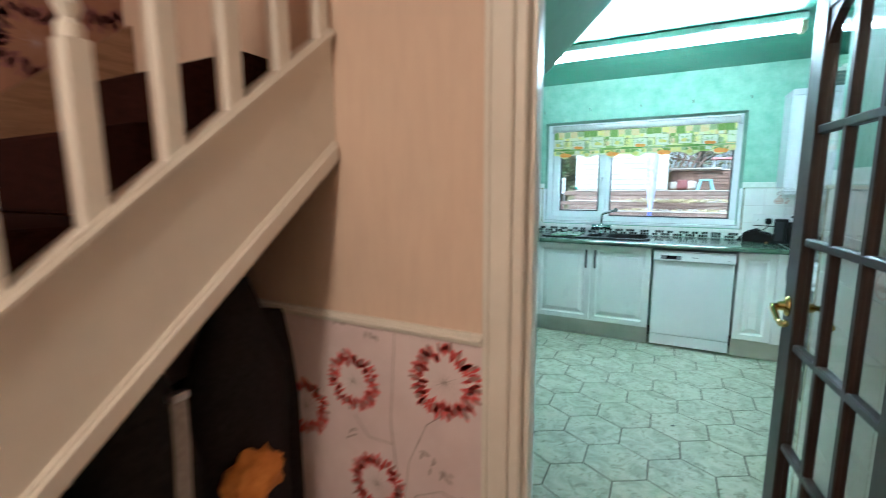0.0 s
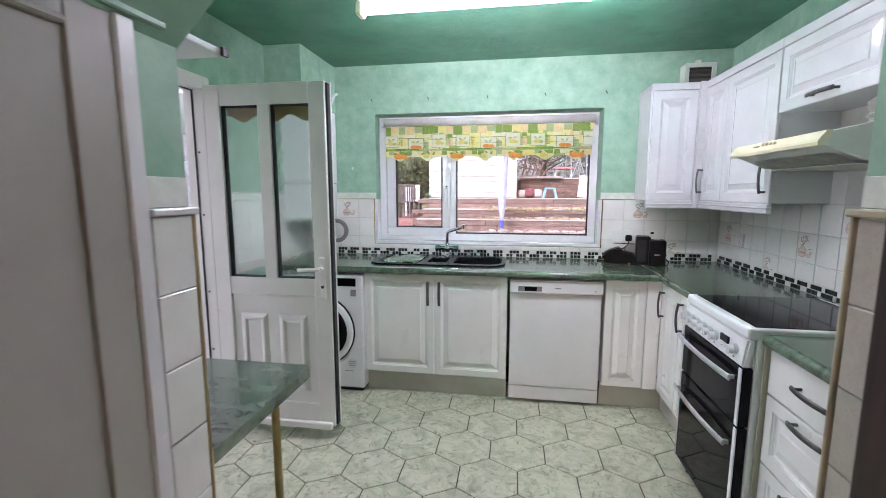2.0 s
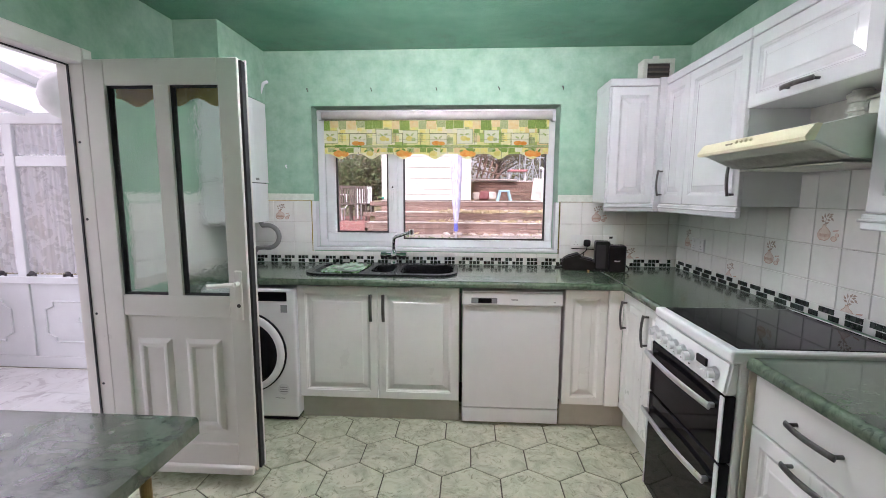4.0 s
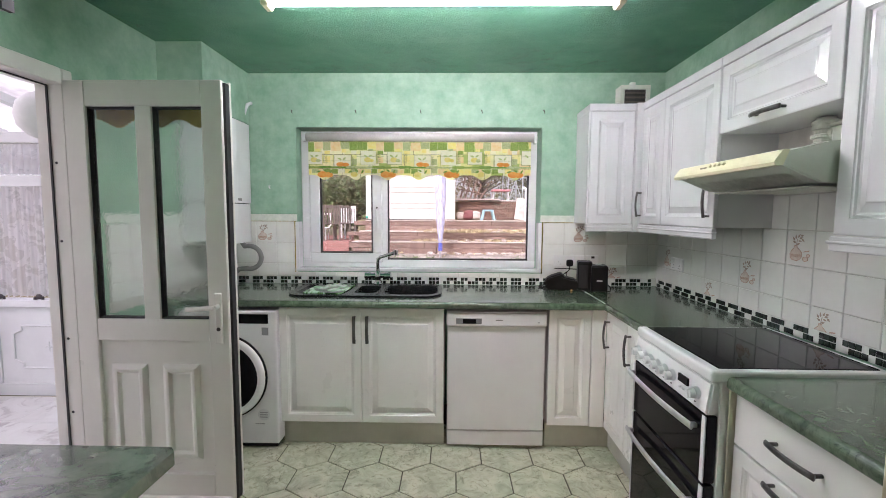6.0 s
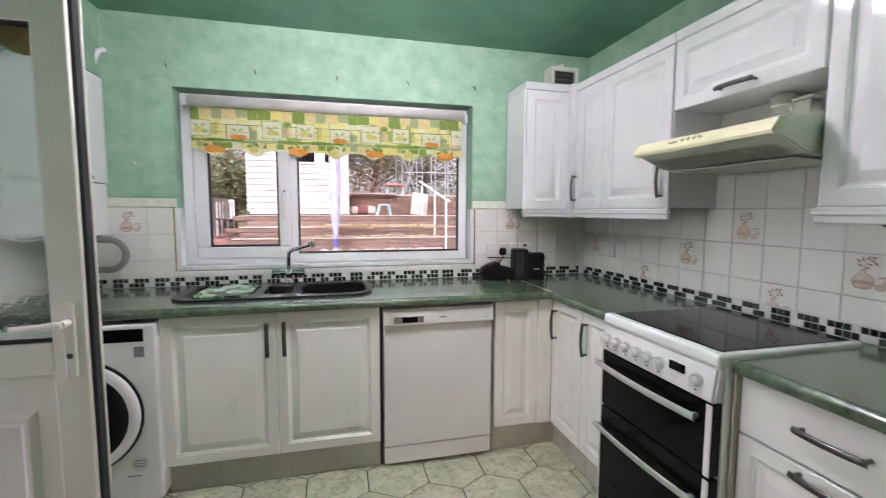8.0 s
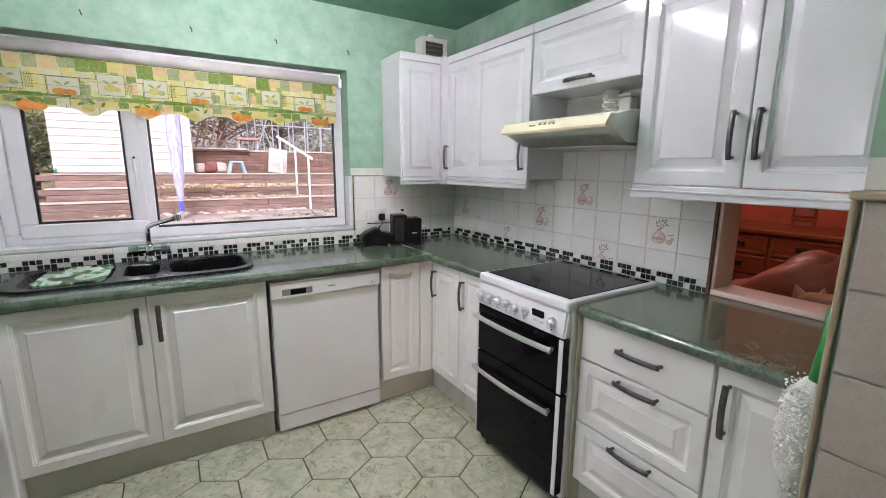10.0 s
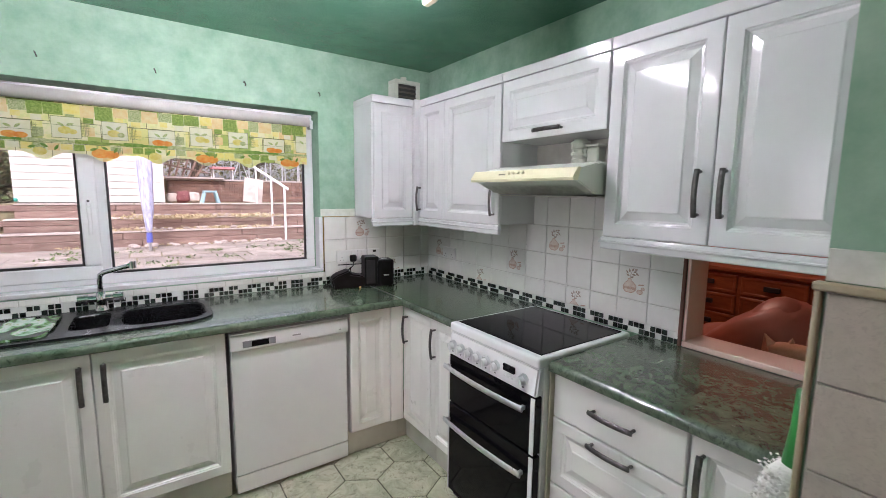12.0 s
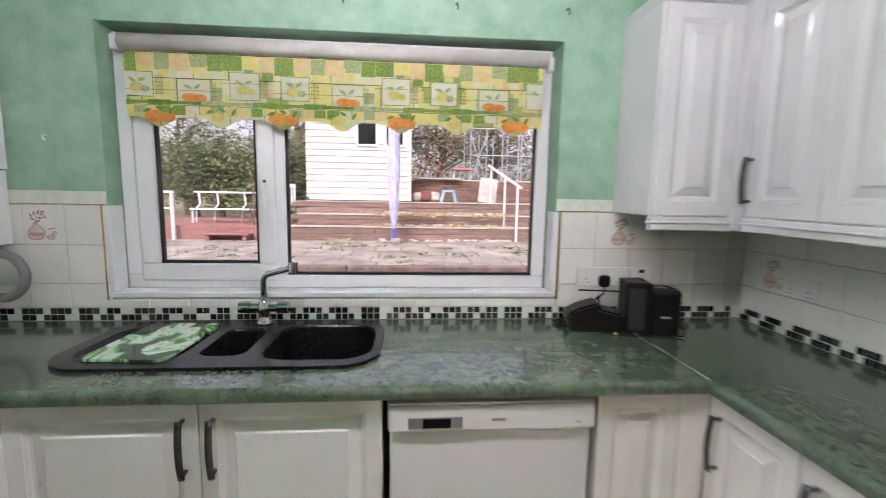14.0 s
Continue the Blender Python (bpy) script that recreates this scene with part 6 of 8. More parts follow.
for k in range(-6, 5):
    y = 0.288 + 0.1405 * k
    z0 = stair_z(y) + 0.345
    b = box(-0.850, -0.810, y - 0.020, y + 0.020, z0 - 0.02, z0 + 0.28, 0.003)
    c = bal.copy()
    bmesh.ops.translate(c, vec=(-0.830, y, z0 + 0.279), verts=c.verts)
    join(b, c)
    box(-0.850, -0.810, y - 0.020, y + 0.020, z0 + 0.727, stair_z(y) + 1.152, 0.003, bm=b)
    part("baluster", b, PAINTWHITE, stair)
bal.free()
for k in range(10):
    y1 = 0.883 - 0.235 * k
    zt = stair_z(y1 - 0.02) + 0.33
    if zt < 0.15:
        break
    b = box(-1.733, -0.864, y1 - 0.255, y1, zt - 0.27, zt - 0.085, 0.012, 2)
    part("tread", b, CARPET, stair, "dark brown carpeted step")

stair.location.x += 0.03
LEAFDARK = surface("dark_plum_print", (0.16, 0.06, 0.07), (0.28, 0.12, 0.12), 30, 0.7)
REDPRINT = surface("crimson_print", (0.60, 0.05, 0.06), (0.72, 0.13, 0.12), 60, 0.7)
DUSKPRINT = surface("dusky_brown_print", (0.30, 0.14, 0.13), (0.44, 0.25, 0.23), 60, 0.7)
GREYPRINT = surface("taupe_print", (0.34, 0.26, 0.25), (0.46, 0.37, 0.36), 40, 0.7)


def flower_ring(parent, m, r, material, seed, second=None):
    """A ring of brushed petals printed on wallpaper."""
    q = random.Random(seed)
    for mt, n, lo, hi in ((material, 120, 0.64, 1.0), (second or material, 22, 0.80, 1.02)):
        b = bmesh.new()
        for k in range(n):
            a = 2 * math.pi * k / n + q.uniform(-0.06, 0.06)
            rr = r * q.uniform(lo, hi)
            L, W = r * q.uniform(0.10, 0.20), r * q.uniform(0.04, 0.075)
            ca, sa = math.cos(a), math.sin(a)
            pts = [(rr * ca + u * ca - v * sa, rr * sa + u * sa + v * ca) for u, v in ((-L, 0), (-L * 0.2, W), (L, W * 0.5), (L, -W * 0.5), (-L * 0.2, -W))]
            prism(pts, 0, 0.0005 + (0.0002 if mt is not material else 0), b)
        part("flower_ring", b, mt, parent, "", m)
    b = bmesh.new()
    for k in range(14):
        a = 2 * math.pi * k / 14 + q.uniform(-0.1, 0.1)
        ca, sa = math.cos(a), math.sin(a)
        rr = r * q.uniform(0.3, 0.55)
        prism([(-0.0008 * sa, 0.0008 * ca), (rr * ca, rr * sa), (0.0008 * sa, -0.0008 * ca)], 0, 0.0003, b)
    part("flower_rays", b, GREYPRINT, parent, "", m)


FX = Matrix.Rotation(radians(90), 4, "X")
dado = part("dado_paper", box(-1.755, DOOR_L - 0.099, 0.8805, 0.8845, 0.12, 1.004), PINKDADO, wall_s, "lilac pink wallpaper with red flower rings")
dado_m = [(-0.752, 0.825, 0.088), (-0.445, 0.885, 0.100), (-0.675, 0.512, 0.092), (-0.95, 0.70, 0.09), (-0.43, 0.36, 0.09)]
for k, (x, z, r) in enumerate(dado_m):
    flower_ring(wall_s, Matrix.Translation((x, 0.8803, z)) @ FX, r, REDPRINT, 10 + k, DUSKPRINT)
for pts in ([(-0.60, 0.8799, 0.10), (-0.585, 0.8799, 0.45), (-0.62, 0.8799, 0.72), (-0.60, 0.8799, 1.0)], [(-0.585, 0.8799, 0.45), (-0.56, 0.8799, 0.62), (-0.50, 0.8799, 0.75), (-0.45, 0.8799, 0.79)],
            [(-0.585, 0.8799, 0.42), (-0.54, 0.8799, 0.52), (-0.46, 0.8799, 0.56), (-0.38, 0.8799, 0.55)], [(-0.61, 0.8799, 0.66), (-0.70, 0.8799, 0.66), (-0.75, 0.8799, 0.72)]):
    part("printed_stem", tube(pts, 0.0016, 5), GREYPRINT, wall_s)
rg = random.Random(8)
for cx, cz in ((-0.50, 0.66), (-0.47, 0.62), (-0.76, 0.655), (-0.43, 0.61), (-0.80, 1.0), (-0.68, 0.985), (-0.37, 0.545)):
    b = bmesh.new()
    for k in range(4):
        a = rg.uniform(0, 6.28)
        px, pz = rg.uniform(-0.022, 0.022), rg.uniform(-0.018, 0.018)
        c_, s_ = math.cos(a), math.sin(a)
        prism([(px + u * c_ - v * s_, pz + u * s_ + v * c_) for u, v in ((-0.013, 0), (0, 0.005), (0.013, 0), (0, -0.005))], 0, 0.0005, b)
    part("printed_leaf", b, GREYPRINT, wall_s, "", Matrix.Translation((cx, 0.8803, cz)) @ FX)
rail = part("dado_rail", box(-1.755, DOOR_L - 0.099, 0.868, 0.8845, 1.005, 1.037, 0.005, 2), PAINTWHITE, wall_s, "white gloss dado rail")
part("dado_bead", box(-1.755, DOOR_L - 0.099, 0.860, 0.8845, 1.015, 1.027, 0.004, 2), PAINTWHITE, wall_s)
part("skirting", box(-1.755, DOOR_L - 0.099, 0.866, 0.8845, 0.0, 0.115, 0.004), PAINTWHITE, wall_s)
wst = bpy.data.objects["wall_stair"]
FY = Matrix.Rotation(radians(90), 4, "Z") @ FX
for k, (y, z, r) in enumerate(((0.30, 1.90, 0.15), (0.62, 1.86, 0.11), (0.80, 2.1, 0.14), (0.05, 2.2, 0.13), (0.45, 2.25, 0.14), (0.25, 1.62, 0.05))):
    flower_ring(wst, Matrix.Translation((-1.7597, y, z)) @ FY, r, LEAFDARK, 40 + k)

# coats hanging under the stairs
BLACKCLOTH = surface("black_coat_cloth", (0.006, 0.006, 0.007), (0.016, 0.016, 0.018), 60, 0.85, bump_scale=180, bump_strength=0.4)


def coat(name, label, at, w, h, d, material, seed):
    q = random.Random(seed)
    b = bmesh.new()
    rings, seg = [], 20
    for k in range(12):
        t = k / 11
        z = at[2] + h * (1 - t)
        sw_ = (0.30 + 0.70 * min(1, t * 3.2)) * (1 + 0.10 * math.sin(t * 5 + seed))
        ring = []
        for j in range(seg):
            a = 2 * math.pi * j / seg
            fold = 1 + 0.10 * math.sin(a * 5 + seed + t * 2) * t + q.uniform(-0.02, 0.02)
            ring.append(b.verts.new((at[0] + d / 2 * math.cos(a) * sw_ * fold, at[1] + w / 2 * math.sin(a) * sw_ * fold, z)))
        rings.append(ring)
    for r0, r1 in zip(rings, rings[1:]):
        for j in range(seg):
            b.faces.new((r0[j], r0[(j + 1) % seg], r1[(j + 1) % seg], r1[j]))
    b.faces.new(rings[0])
    b.faces.new(rings[-1][::-1])
    bmesh.ops.recalc_face_normals(b, faces=b.faces)
    c = thing(name, label, "coat", at)
    body = part("body", b, material, c, smooth=True)
    sl = tube([(at[0], at[1] + w * 0.40, at[2] + h * 0.88), (at[0] + 0.02, at[1] + w * 0.52, at[2] + h * 0.6), (at[0] + 0.03, at[1] + w * 0.50, at[2] + h * 0.2)], [d * 0.2, d * 0.24, d * 0.2], 12)
    part("sleeve", sl, material, c, smooth=True)
    part("hanging_loop", tube([(at[0] - 0.05, at[1], at[2] + h), (at[0], at[1], at[2] + h + 0.03), (at[0] + 0.02, at[1], at[2] + h)], 0.004, 6), material, c)
    return c


coat("coat", "black coat hanging under the stairs", (-1.05, 0.72, 0.12), 0.30, 1.02, 0.22, BLACKCLOTH, 1)
coat("coat", "dark grey jacket hanging under the stairs", (-1.12, 0.48, 0.10), 0.34, 0.86, 0.24, surface("charcoal_cloth_coat", (0.010, 0.012, 0.013), (0.022, 0.025, 0.027), 50, 0.85), 4)
coat("coat", "black padded coat hanging under the stairs", (-1.22, 0.20, 0.10), 0.36, 0.62, 0.24, BLACKCLOTH, 7)
peg = solo("coat_rail", box(-1.30, -1.00, 0.02, 0.86, 0.015, 0.1, 0.004), plain("dark_shoe_rack", (0.03, 0.02, 0.015), 0.6), "dark low rack below the coats", "rack")
band = thing("reflective_strap", "pale grey strap hanging among the coats", "strap", (-0.93, 0.47, 0.6))
part("strap", tube([(-0.935, 0.475, 0.92), (-0.93, 0.47, 0.80), (-0.925, 0.46, 0.68), (-0.93, 0.462, 0.58)], 0.020, 8, flat=0.25), surface("pale_webbing", (0.30, 0.29, 0.28), (0.40, 0.39, 0.38), 60, 0.8), band)
part("end_loop", box(-0.945, -0.915, 0.45, 0.49, 0.915, 0.935, 0.003), SILVER, band)
b = bmesh.new()
bmesh.ops.create_uvsphere(b, u_segments=28, v_segments=20, radius=1.0)
for v in b.verts:
    v.co = Vector((v.co.x * 0.06, v.co.y * 0.085, v.co.z * 0.075)) * (1 + 0.30 * noise.noise(v.co * 2.2) + 0.18 * noise.noise(v.co * 6.0))
solo("orange_bag", b, surface("orange_cloth", (0.62, 0.22, 0.03), (0.78, 0.33, 0.06), 30, 0.7, bump_scale=50, bump_strength=0.5), "crumpled orange cloth bag among the coats", "bag", m=Matrix.Translation((-0.93, 0.655, 0.60)), smooth=True)
bagm = bmesh.new()
bmesh.ops.create_uvsphere(bagm, u_segments=20, v_segments=14, radius=1.0)
for v in bagm.verts:
    v.co = Vector((v.co.x * 0.085, v.co.y * 0.10, v.co.z * 0.50)) * (1 + 0.10 * noise.noise(v.co * 1.7))
solo("dark_bag", bagm, BLACKCLOTH, "dark cloth bag hanging on the cupboard door", "bag", m=Matrix.Translation((-0.575, 1.275, 0.56)), smooth=True)

# ---- serving hatch and the room behind it ----
hl = thing("hatch_frame", "pale painted board lining round the serving hatch, coloured pink by red light", "hatch frame", (1.59, 2.35, 0.925), kind="structure")
# pale paint with the red room's light put into its colour
REDLITPAINT = surface("pale_gloss_red_lit", (0.80, 0.58, 0.48), (0.85, 0.64, 0.54), 4, 0.4)
hy0, hy1, hz0, hz1 = HATCH
part("sill_board", box(EX - 0.008, EX + 0.15, hy0 + 0.001, hy1 - 0.001, hz0 - 0.012, hz0 + 0.012, 0.003), REDLITPAINT, hl)
part("side_board", box(EX - 0.003, EX + 0.149, hy1 - 0.014, hy1 - 0.0005, hz0 + 0.0125, hz1 - 0.001, 0.002), REDLITPAINT, hl)
part("side_board", box(EX - 0.003, EX + 0.149, hy0 + 0.0005, hy0 + 0.014, hz0 + 0.0125, hz1 - 0.001, 0.002), REDLITPAINT, hl)
part("edge_batten", box(EX - 0.016, EX - 0.0035, hy1 - 0.0015, hy1 + 0.012, MZ0, 1.34, 0.002), plain("rough_brown_edge", (0.16, 0.07, 0.05), 0.8), hl, "rough dark brown raw edge")
REDWALL = surface("terracotta_red_wall", (0.46, 0.11, 0.06), (0.54, 0.15, 0.085), 4, 0.7)
DX = EX + 0.14
solo("wall_dining_east", box(4.3, 4.4, 0.4, 5.2, -0.1, 2.6), REDWALL, "terracotta red dining room wall", "wall", kind="structure")
solo("wall_dining_north", box(DX, 4.3, 4.9, 5.0, -0.1, 2.6), REDWALL, "terracotta red dining room wall", "wall", kind="structure")
solo("wall_dining_south", box(DX, 4.3, 0.3, 0.4, -0.1, 2.6), REDWALL, "terracotta red dining room wall", "wall", kind="structure")
solo("wall_dining_west", box(DX + 0.001, DX + 0.004, HATCH[1] + 0.02, 4.9, -0.1, 2.6), REDWALL, "terracotta red dining room wall face", "wall", kind="structure")
solo("ceiling_dining", box(DX, 4.3, 0.4, 4.9, 2.45, 2.55), PLAINWALL, "plain dining room ceiling", "ceiling", kind="structure")
solo("floor_dining", box(DX, 4.3, 0.4, 4.9, -0.1, 0.0), CARPET, "dark dining room floor", "floor", kind="structure")
# unseen point lamp added to light the room behind the hatch
din = new("dining_fill_light", bpy.data.lights.new("dining_fill_light", "POINT"))
din.data.energy, din.data.color, din.data.shadow_soft_size = 11.5, (1.0, 0.66, 0.48), 0.15
din.location = (2.9, 3.5, 2.15)
sb = thing("sideboard", "orange-brown wooden sideboard with dark cup handles", "sideboard", (3.95, 3.1, 0))
OAK = surface("orange_brown_oak", (0.20, 0.062, 0.02), (0.30, 0.10, 0.032), 5, 0.4, stretch=(8, 1.5, 8))
part("carcass", box(3.70, 4.29, 2.3, 3.75, 0.03, 0.92, 0.004), OAK, sb)
part("top", box(3.66, 4.29, 2.26, 3.79, 0.92, 0.955, 0.006), OAK, sb)
part("kick", box(3.74, 4.28, 2.34, 3.71, 0.0005, 0.0295), OAK, sb)
for c in range(3):
    for r in range(3):
        y0, z0 = 2.34 + 0.47 * c, 0.40 + 0.17 * r
        d = part("drawer", rings_front(0.44, 0.155, 0.018, [(0, 0.004), (0.006, 0), (0.02, 0), (0.028, 0.004)]), OAK, sb, "", turn(3.6815, y0 + 0.44, z0, -90))
        part("cup_handle", box(3.656, 3.6805, y0 + 0.165, y0 + 0.275, z0 + 0.062, z0 + 0.102, 0.006, 2), GASKET, d, "dark metal cup handle")
for y, z in ((3.26, 1.22), (3.27, 1.08), (3.27, 0.95)):
    pic = thing("picture", "small dark framed picture on the red wall", "picture", (4.29, y, z), "pictures on the dining room wall")
    part("frame", frame_rect(-0.085, 0.085, -0.055, 0.055, 0.016, -0.018, 0, 0.002), OAK, pic, "", turn(4.299, y, z, -90))
    part("print", box(-0.069, 0.069, -0.006, -0.002, -0.039, 0.039), plain("dusky_print", (0.42, 0.16, 0.11), 0.6), pic, "", turn(4.299, y, z, -90))
sofa = thing("sofa", "brown leather sofa with soft rounded back behind the hatch", "sofa", (2.35, 2.3, 0))
LEATHER = surface("brown_leather", (0.36, 0.15, 0.10), (0.47, 0.21, 0.15), 4, 0.42, bump_scale=30, bump_strength=0.3)


def cushion(c, s, seed, k=0.16, tilt=0.0, soft=0.55):
    b = bmesh.new()
    bmesh.ops.create_cube(b, size=2.0)
    bmesh.ops.subdivide_edges(b, edges=b.edges[:], cuts=5, use_grid_fill=True)
    for v in b.verts:
        p = v.co.copy()
        n = p.normalized() * 1.25
        q_ = p.lerp(n, soft)
        f = 1 + k * noise.noise(p * 1.1 + Vector((seed, 0, 0)))
        v.co = Vector((q_.x * s[0], q_.y * s[1], q_.z * s[2])) * f + Vector(c)
    if tilt:
        bmesh.ops.rotate(b, verts=b.verts, cent=c, matrix=Matrix.Rotation(radians(tilt), 3, "X"))
    return b


part("base", cushion((2.30, 2.1, 0.30), (0.42, 0.85, 0.28), 1, 0.03), LEATHER, sofa, smooth=True)
part("back_cushion", cushion((2.22, 2.63, 0.79), (0.24, 0.27, 0.13), 2, 0.08, -40, 0.85), LEATHER, sofa, smooth=True)
part("back_cushion", cushion((2.25, 2.50, 0.875), (0.18, 0.115, 0.15), 5, 0.08, -30, 0.85), LEATHER, sofa, smooth=True)
part("backrest", cushion((2.26, 1.95, 0.70), (0.20, 0.55, 0.26), 4, 0.08), LEATHER, sofa, smooth=True)
part("arm", cushion((2.30, 2.70, 0.50), (0.30, 0.24, 0.30), 3, 0.12), LEATHER, sofa, smooth=True)
# crumpled throw with stiff pointed folds
thr = thing("crumpled_throw", "crumpled sandy cloth with pointed folds on the sofa", "cloth", (1.98, 2.38, 0.86))
SANDY = surface("sandy_cloth", (0.60, 0.36, 0.21), (0.76, 0.50, 0.32), 14, 0.85, bump_scale=60, bump_strength=0.4)
part("heap", cushion((2.00, 2.36, 0.79), (0.09, 0.13, 0.10), 9, 0.5), SANDY, thr, smooth=True)
for k, (y, z, ay, az, w) in enumerate(((2.455, 0.88, 0.06, 0.10, 0.045), (2.415, 0.89, -0.015, 0.085, 0.042), (2.38, 0.885, 0.04, 0.06, 0.046), (2.345, 0.88, -0.035, 0.11, 0.05), (2.43, 0.86, 0.08, 0.03, 0.04), (2.31, 0.89, 0.0, 0.14, 0.055), (2.30, 0.90, 0.05, 0.19, 0.035), (2.36, 0.87, -0.06, 0.05, 0.05))):
    x = 1.96 + 0.012 * (k % 3)
    fold = bmesh.new()
    tip = fold.verts.new((x - 0.01, y + ay * 0.8, z + az * 0.55))
    ring_ = [fold.verts.new((x + dx, y + dy, z + dz)) for dx, dy, dz in ((0.03, w * 0.6, -0.02), (0.0, w * 1.3, -0.05), (-0.05, w * 0.1, -0.06), (-0.01, -w * 1.3, -0.05), (0.03, -w * 0.7, -0.02))]
    for a in range(5):
        fold.faces.new((tip, ring_[a], ring_[(a + 1) % 5]))
    fold.faces.new(ring_[::-1])
    bmesh.ops.recalc_face_normals(fold, faces=fold.faces)
    part("fold", fold, SANDY, thr)

# ---- garden room (conservatory) ----
FZ = -0.02
CX0, CX1, CY0_, CY1_ = -5.6, WX - 0.10, 0.2, 4.70
cfl = solo("floor_garden_room", box(CX0, CX1, CY0_, CY1_, -0.12, FZ - 0.003), GROUT, "glossy white floor tiles", "floor", kind="structure")
WFT = marbled("white_floor_tile", (0.78, 0.77, 0.76), (0.70, 0.68, 0.67), (0.58, 0.55, 0.55), 3.0, 0.2, 3.0)
fb = box(-0.198, 0.198, -0.198, 0.198, -0.004, 0.0, 0.0015)
FT = mesh_of("floor_tile", fb, WFT)
for i in range(9):
    for j in range(8):
        share("floor_tile", FT, cfl, (CX1 - 0.2 - 0.4 * i, CY1_ - 0.22 - 0.4 * j, FZ))
CSURF = UPVC
cw_ = thing("wall_garden_room", "white plastic garden room wall with moulded panels and windows", "wall", (-3.5, 4.74, FZ), kind="structure")
part("base_rail", box(CX0, CX1, CY1_, CY1_ + 0.07, FZ, 0.08, 0.004), CSURF, cw_)
part("sill_rail", box(CX0, CX1, CY1_ - 0.03, CY1_ + 0.07, 0.695, 0.755, 0.005), CSURF, cw_)
part("top_rail", box(CX0, CX1, CY1_, CY1_ + 0.07, 1.95, 2.03, 0.005), CSURF, cw_)
posts = [CX0 + 0.04, -4.42, -3.56, -2.70, CX1 - 0.045]
for x in posts:
    part("post", box(x - 0.04, x + 0.04, CY1_ - 0.004, CY1_ + 0.066, 0.08, 1.95, 0.004), CSURF, cw_)
for a, b_ in zip(posts, posts[1:]):
    x0, x1 = a + 0.041, b_ - 0.041
    part("infill_panel", box(x0, x1, CY1_ + 0.012, CY1_ + 0.05, 0.08, 0.695), CSURF, cw_)
    part("transom", box(x0, x1, CY1_ + 0.002, CY1_ + 0.06, 1.625, 1.705, 0.004), CSURF, cw_)
    g = part("pane", box(x0, x1, CY1_ + 0.03, CY1_ + 0.034, 0.755, 1.95), CLEAR, cw_)
    g.visible_shadow = False
    w, h, c = x1 - x0 - 0.22, 0.34, 0.07
    cx, cz = (x0 + x1) / 2, 0.375
    oc = [(-w / 2 + c, -h / 2), (w / 2 - c, -h / 2), (w / 2 - c, -h / 2 + c * 0.5), (w / 2, -h / 2 + c), (w / 2, h / 2 - c), (w / 2 - c, h / 2 - c * 0.5), (w / 2 - c, h / 2), (-w / 2 + c, h / 2), (-w / 2 + c, h / 2 - c * 0.5), (-w / 2, h / 2 - c), (-w / 2, -h / 2 + c), (-w / 2 + c, -h / 2 + c * 0.5)]
    part("panel_moulding", tube([(cx + x, CY1_ + 0.010, cz + z) for x, z in oc + oc[:1]], 0.009, 8), CSURF, cw_)
    part("panel_star", tube([(cx - 0.03, CY1_ + 0.010, cz), (cx + 0.03, CY1_ + 0.010, cz)], 0.004, 6, tube([(cx, CY1_ + 0.010, cz - 0.04), (cx, CY1_ + 0.010, cz + 0.04)], 0.004, 6)), CSURF, cw_)


def lace():
    m, nt, b = nodes_of("white_lace_net")
    n = noise_tex(nt, 11, 3, 0.6, 0.8, (1.0, 0.2, 1.0))
    r = ramp(nt, n.outputs["Fac"], [(0.45, (0.80, 0.80, 0.80)), (0.50, (0.98, 0.98, 0.98))])
    tr = nt.nodes.new("ShaderNodeBsdfTransparent")
    df = nt.nodes.new("ShaderNodeBsdfTranslucent")
    df.inputs["Color"].default_value = (0.97, 0.96, 0.97, 1)
    b.inputs["Base Color"].default_value = (0.85, 0.84, 0.86, 1)
    b.inputs["Roughness"].default_value = 0.9
    m1 = nt.nodes.new("ShaderNodeMixShader")
    m1.inputs["Fac"].default_value = 0.65
    nt.links.new(b.outputs["BSDF"], m1.inputs[1])
    nt.links.new(df.outputs["BSDF"], m1.inputs[2])
    m2 = nt.nodes.new("ShaderNodeMixShader")
    nt.links.new(r.outputs["Color"], m2.inputs["Fac"])
    nt.links.new(tr.outputs["BSDF"], m2.inputs[1])
    nt.links.new(m1.outputs["Shader"], m2.inputs[2])
    nt.links.new(m2.outputs["Shader"], nt.nodes["Material Output"].inputs["Surface"])
    return m


LACE = lace()
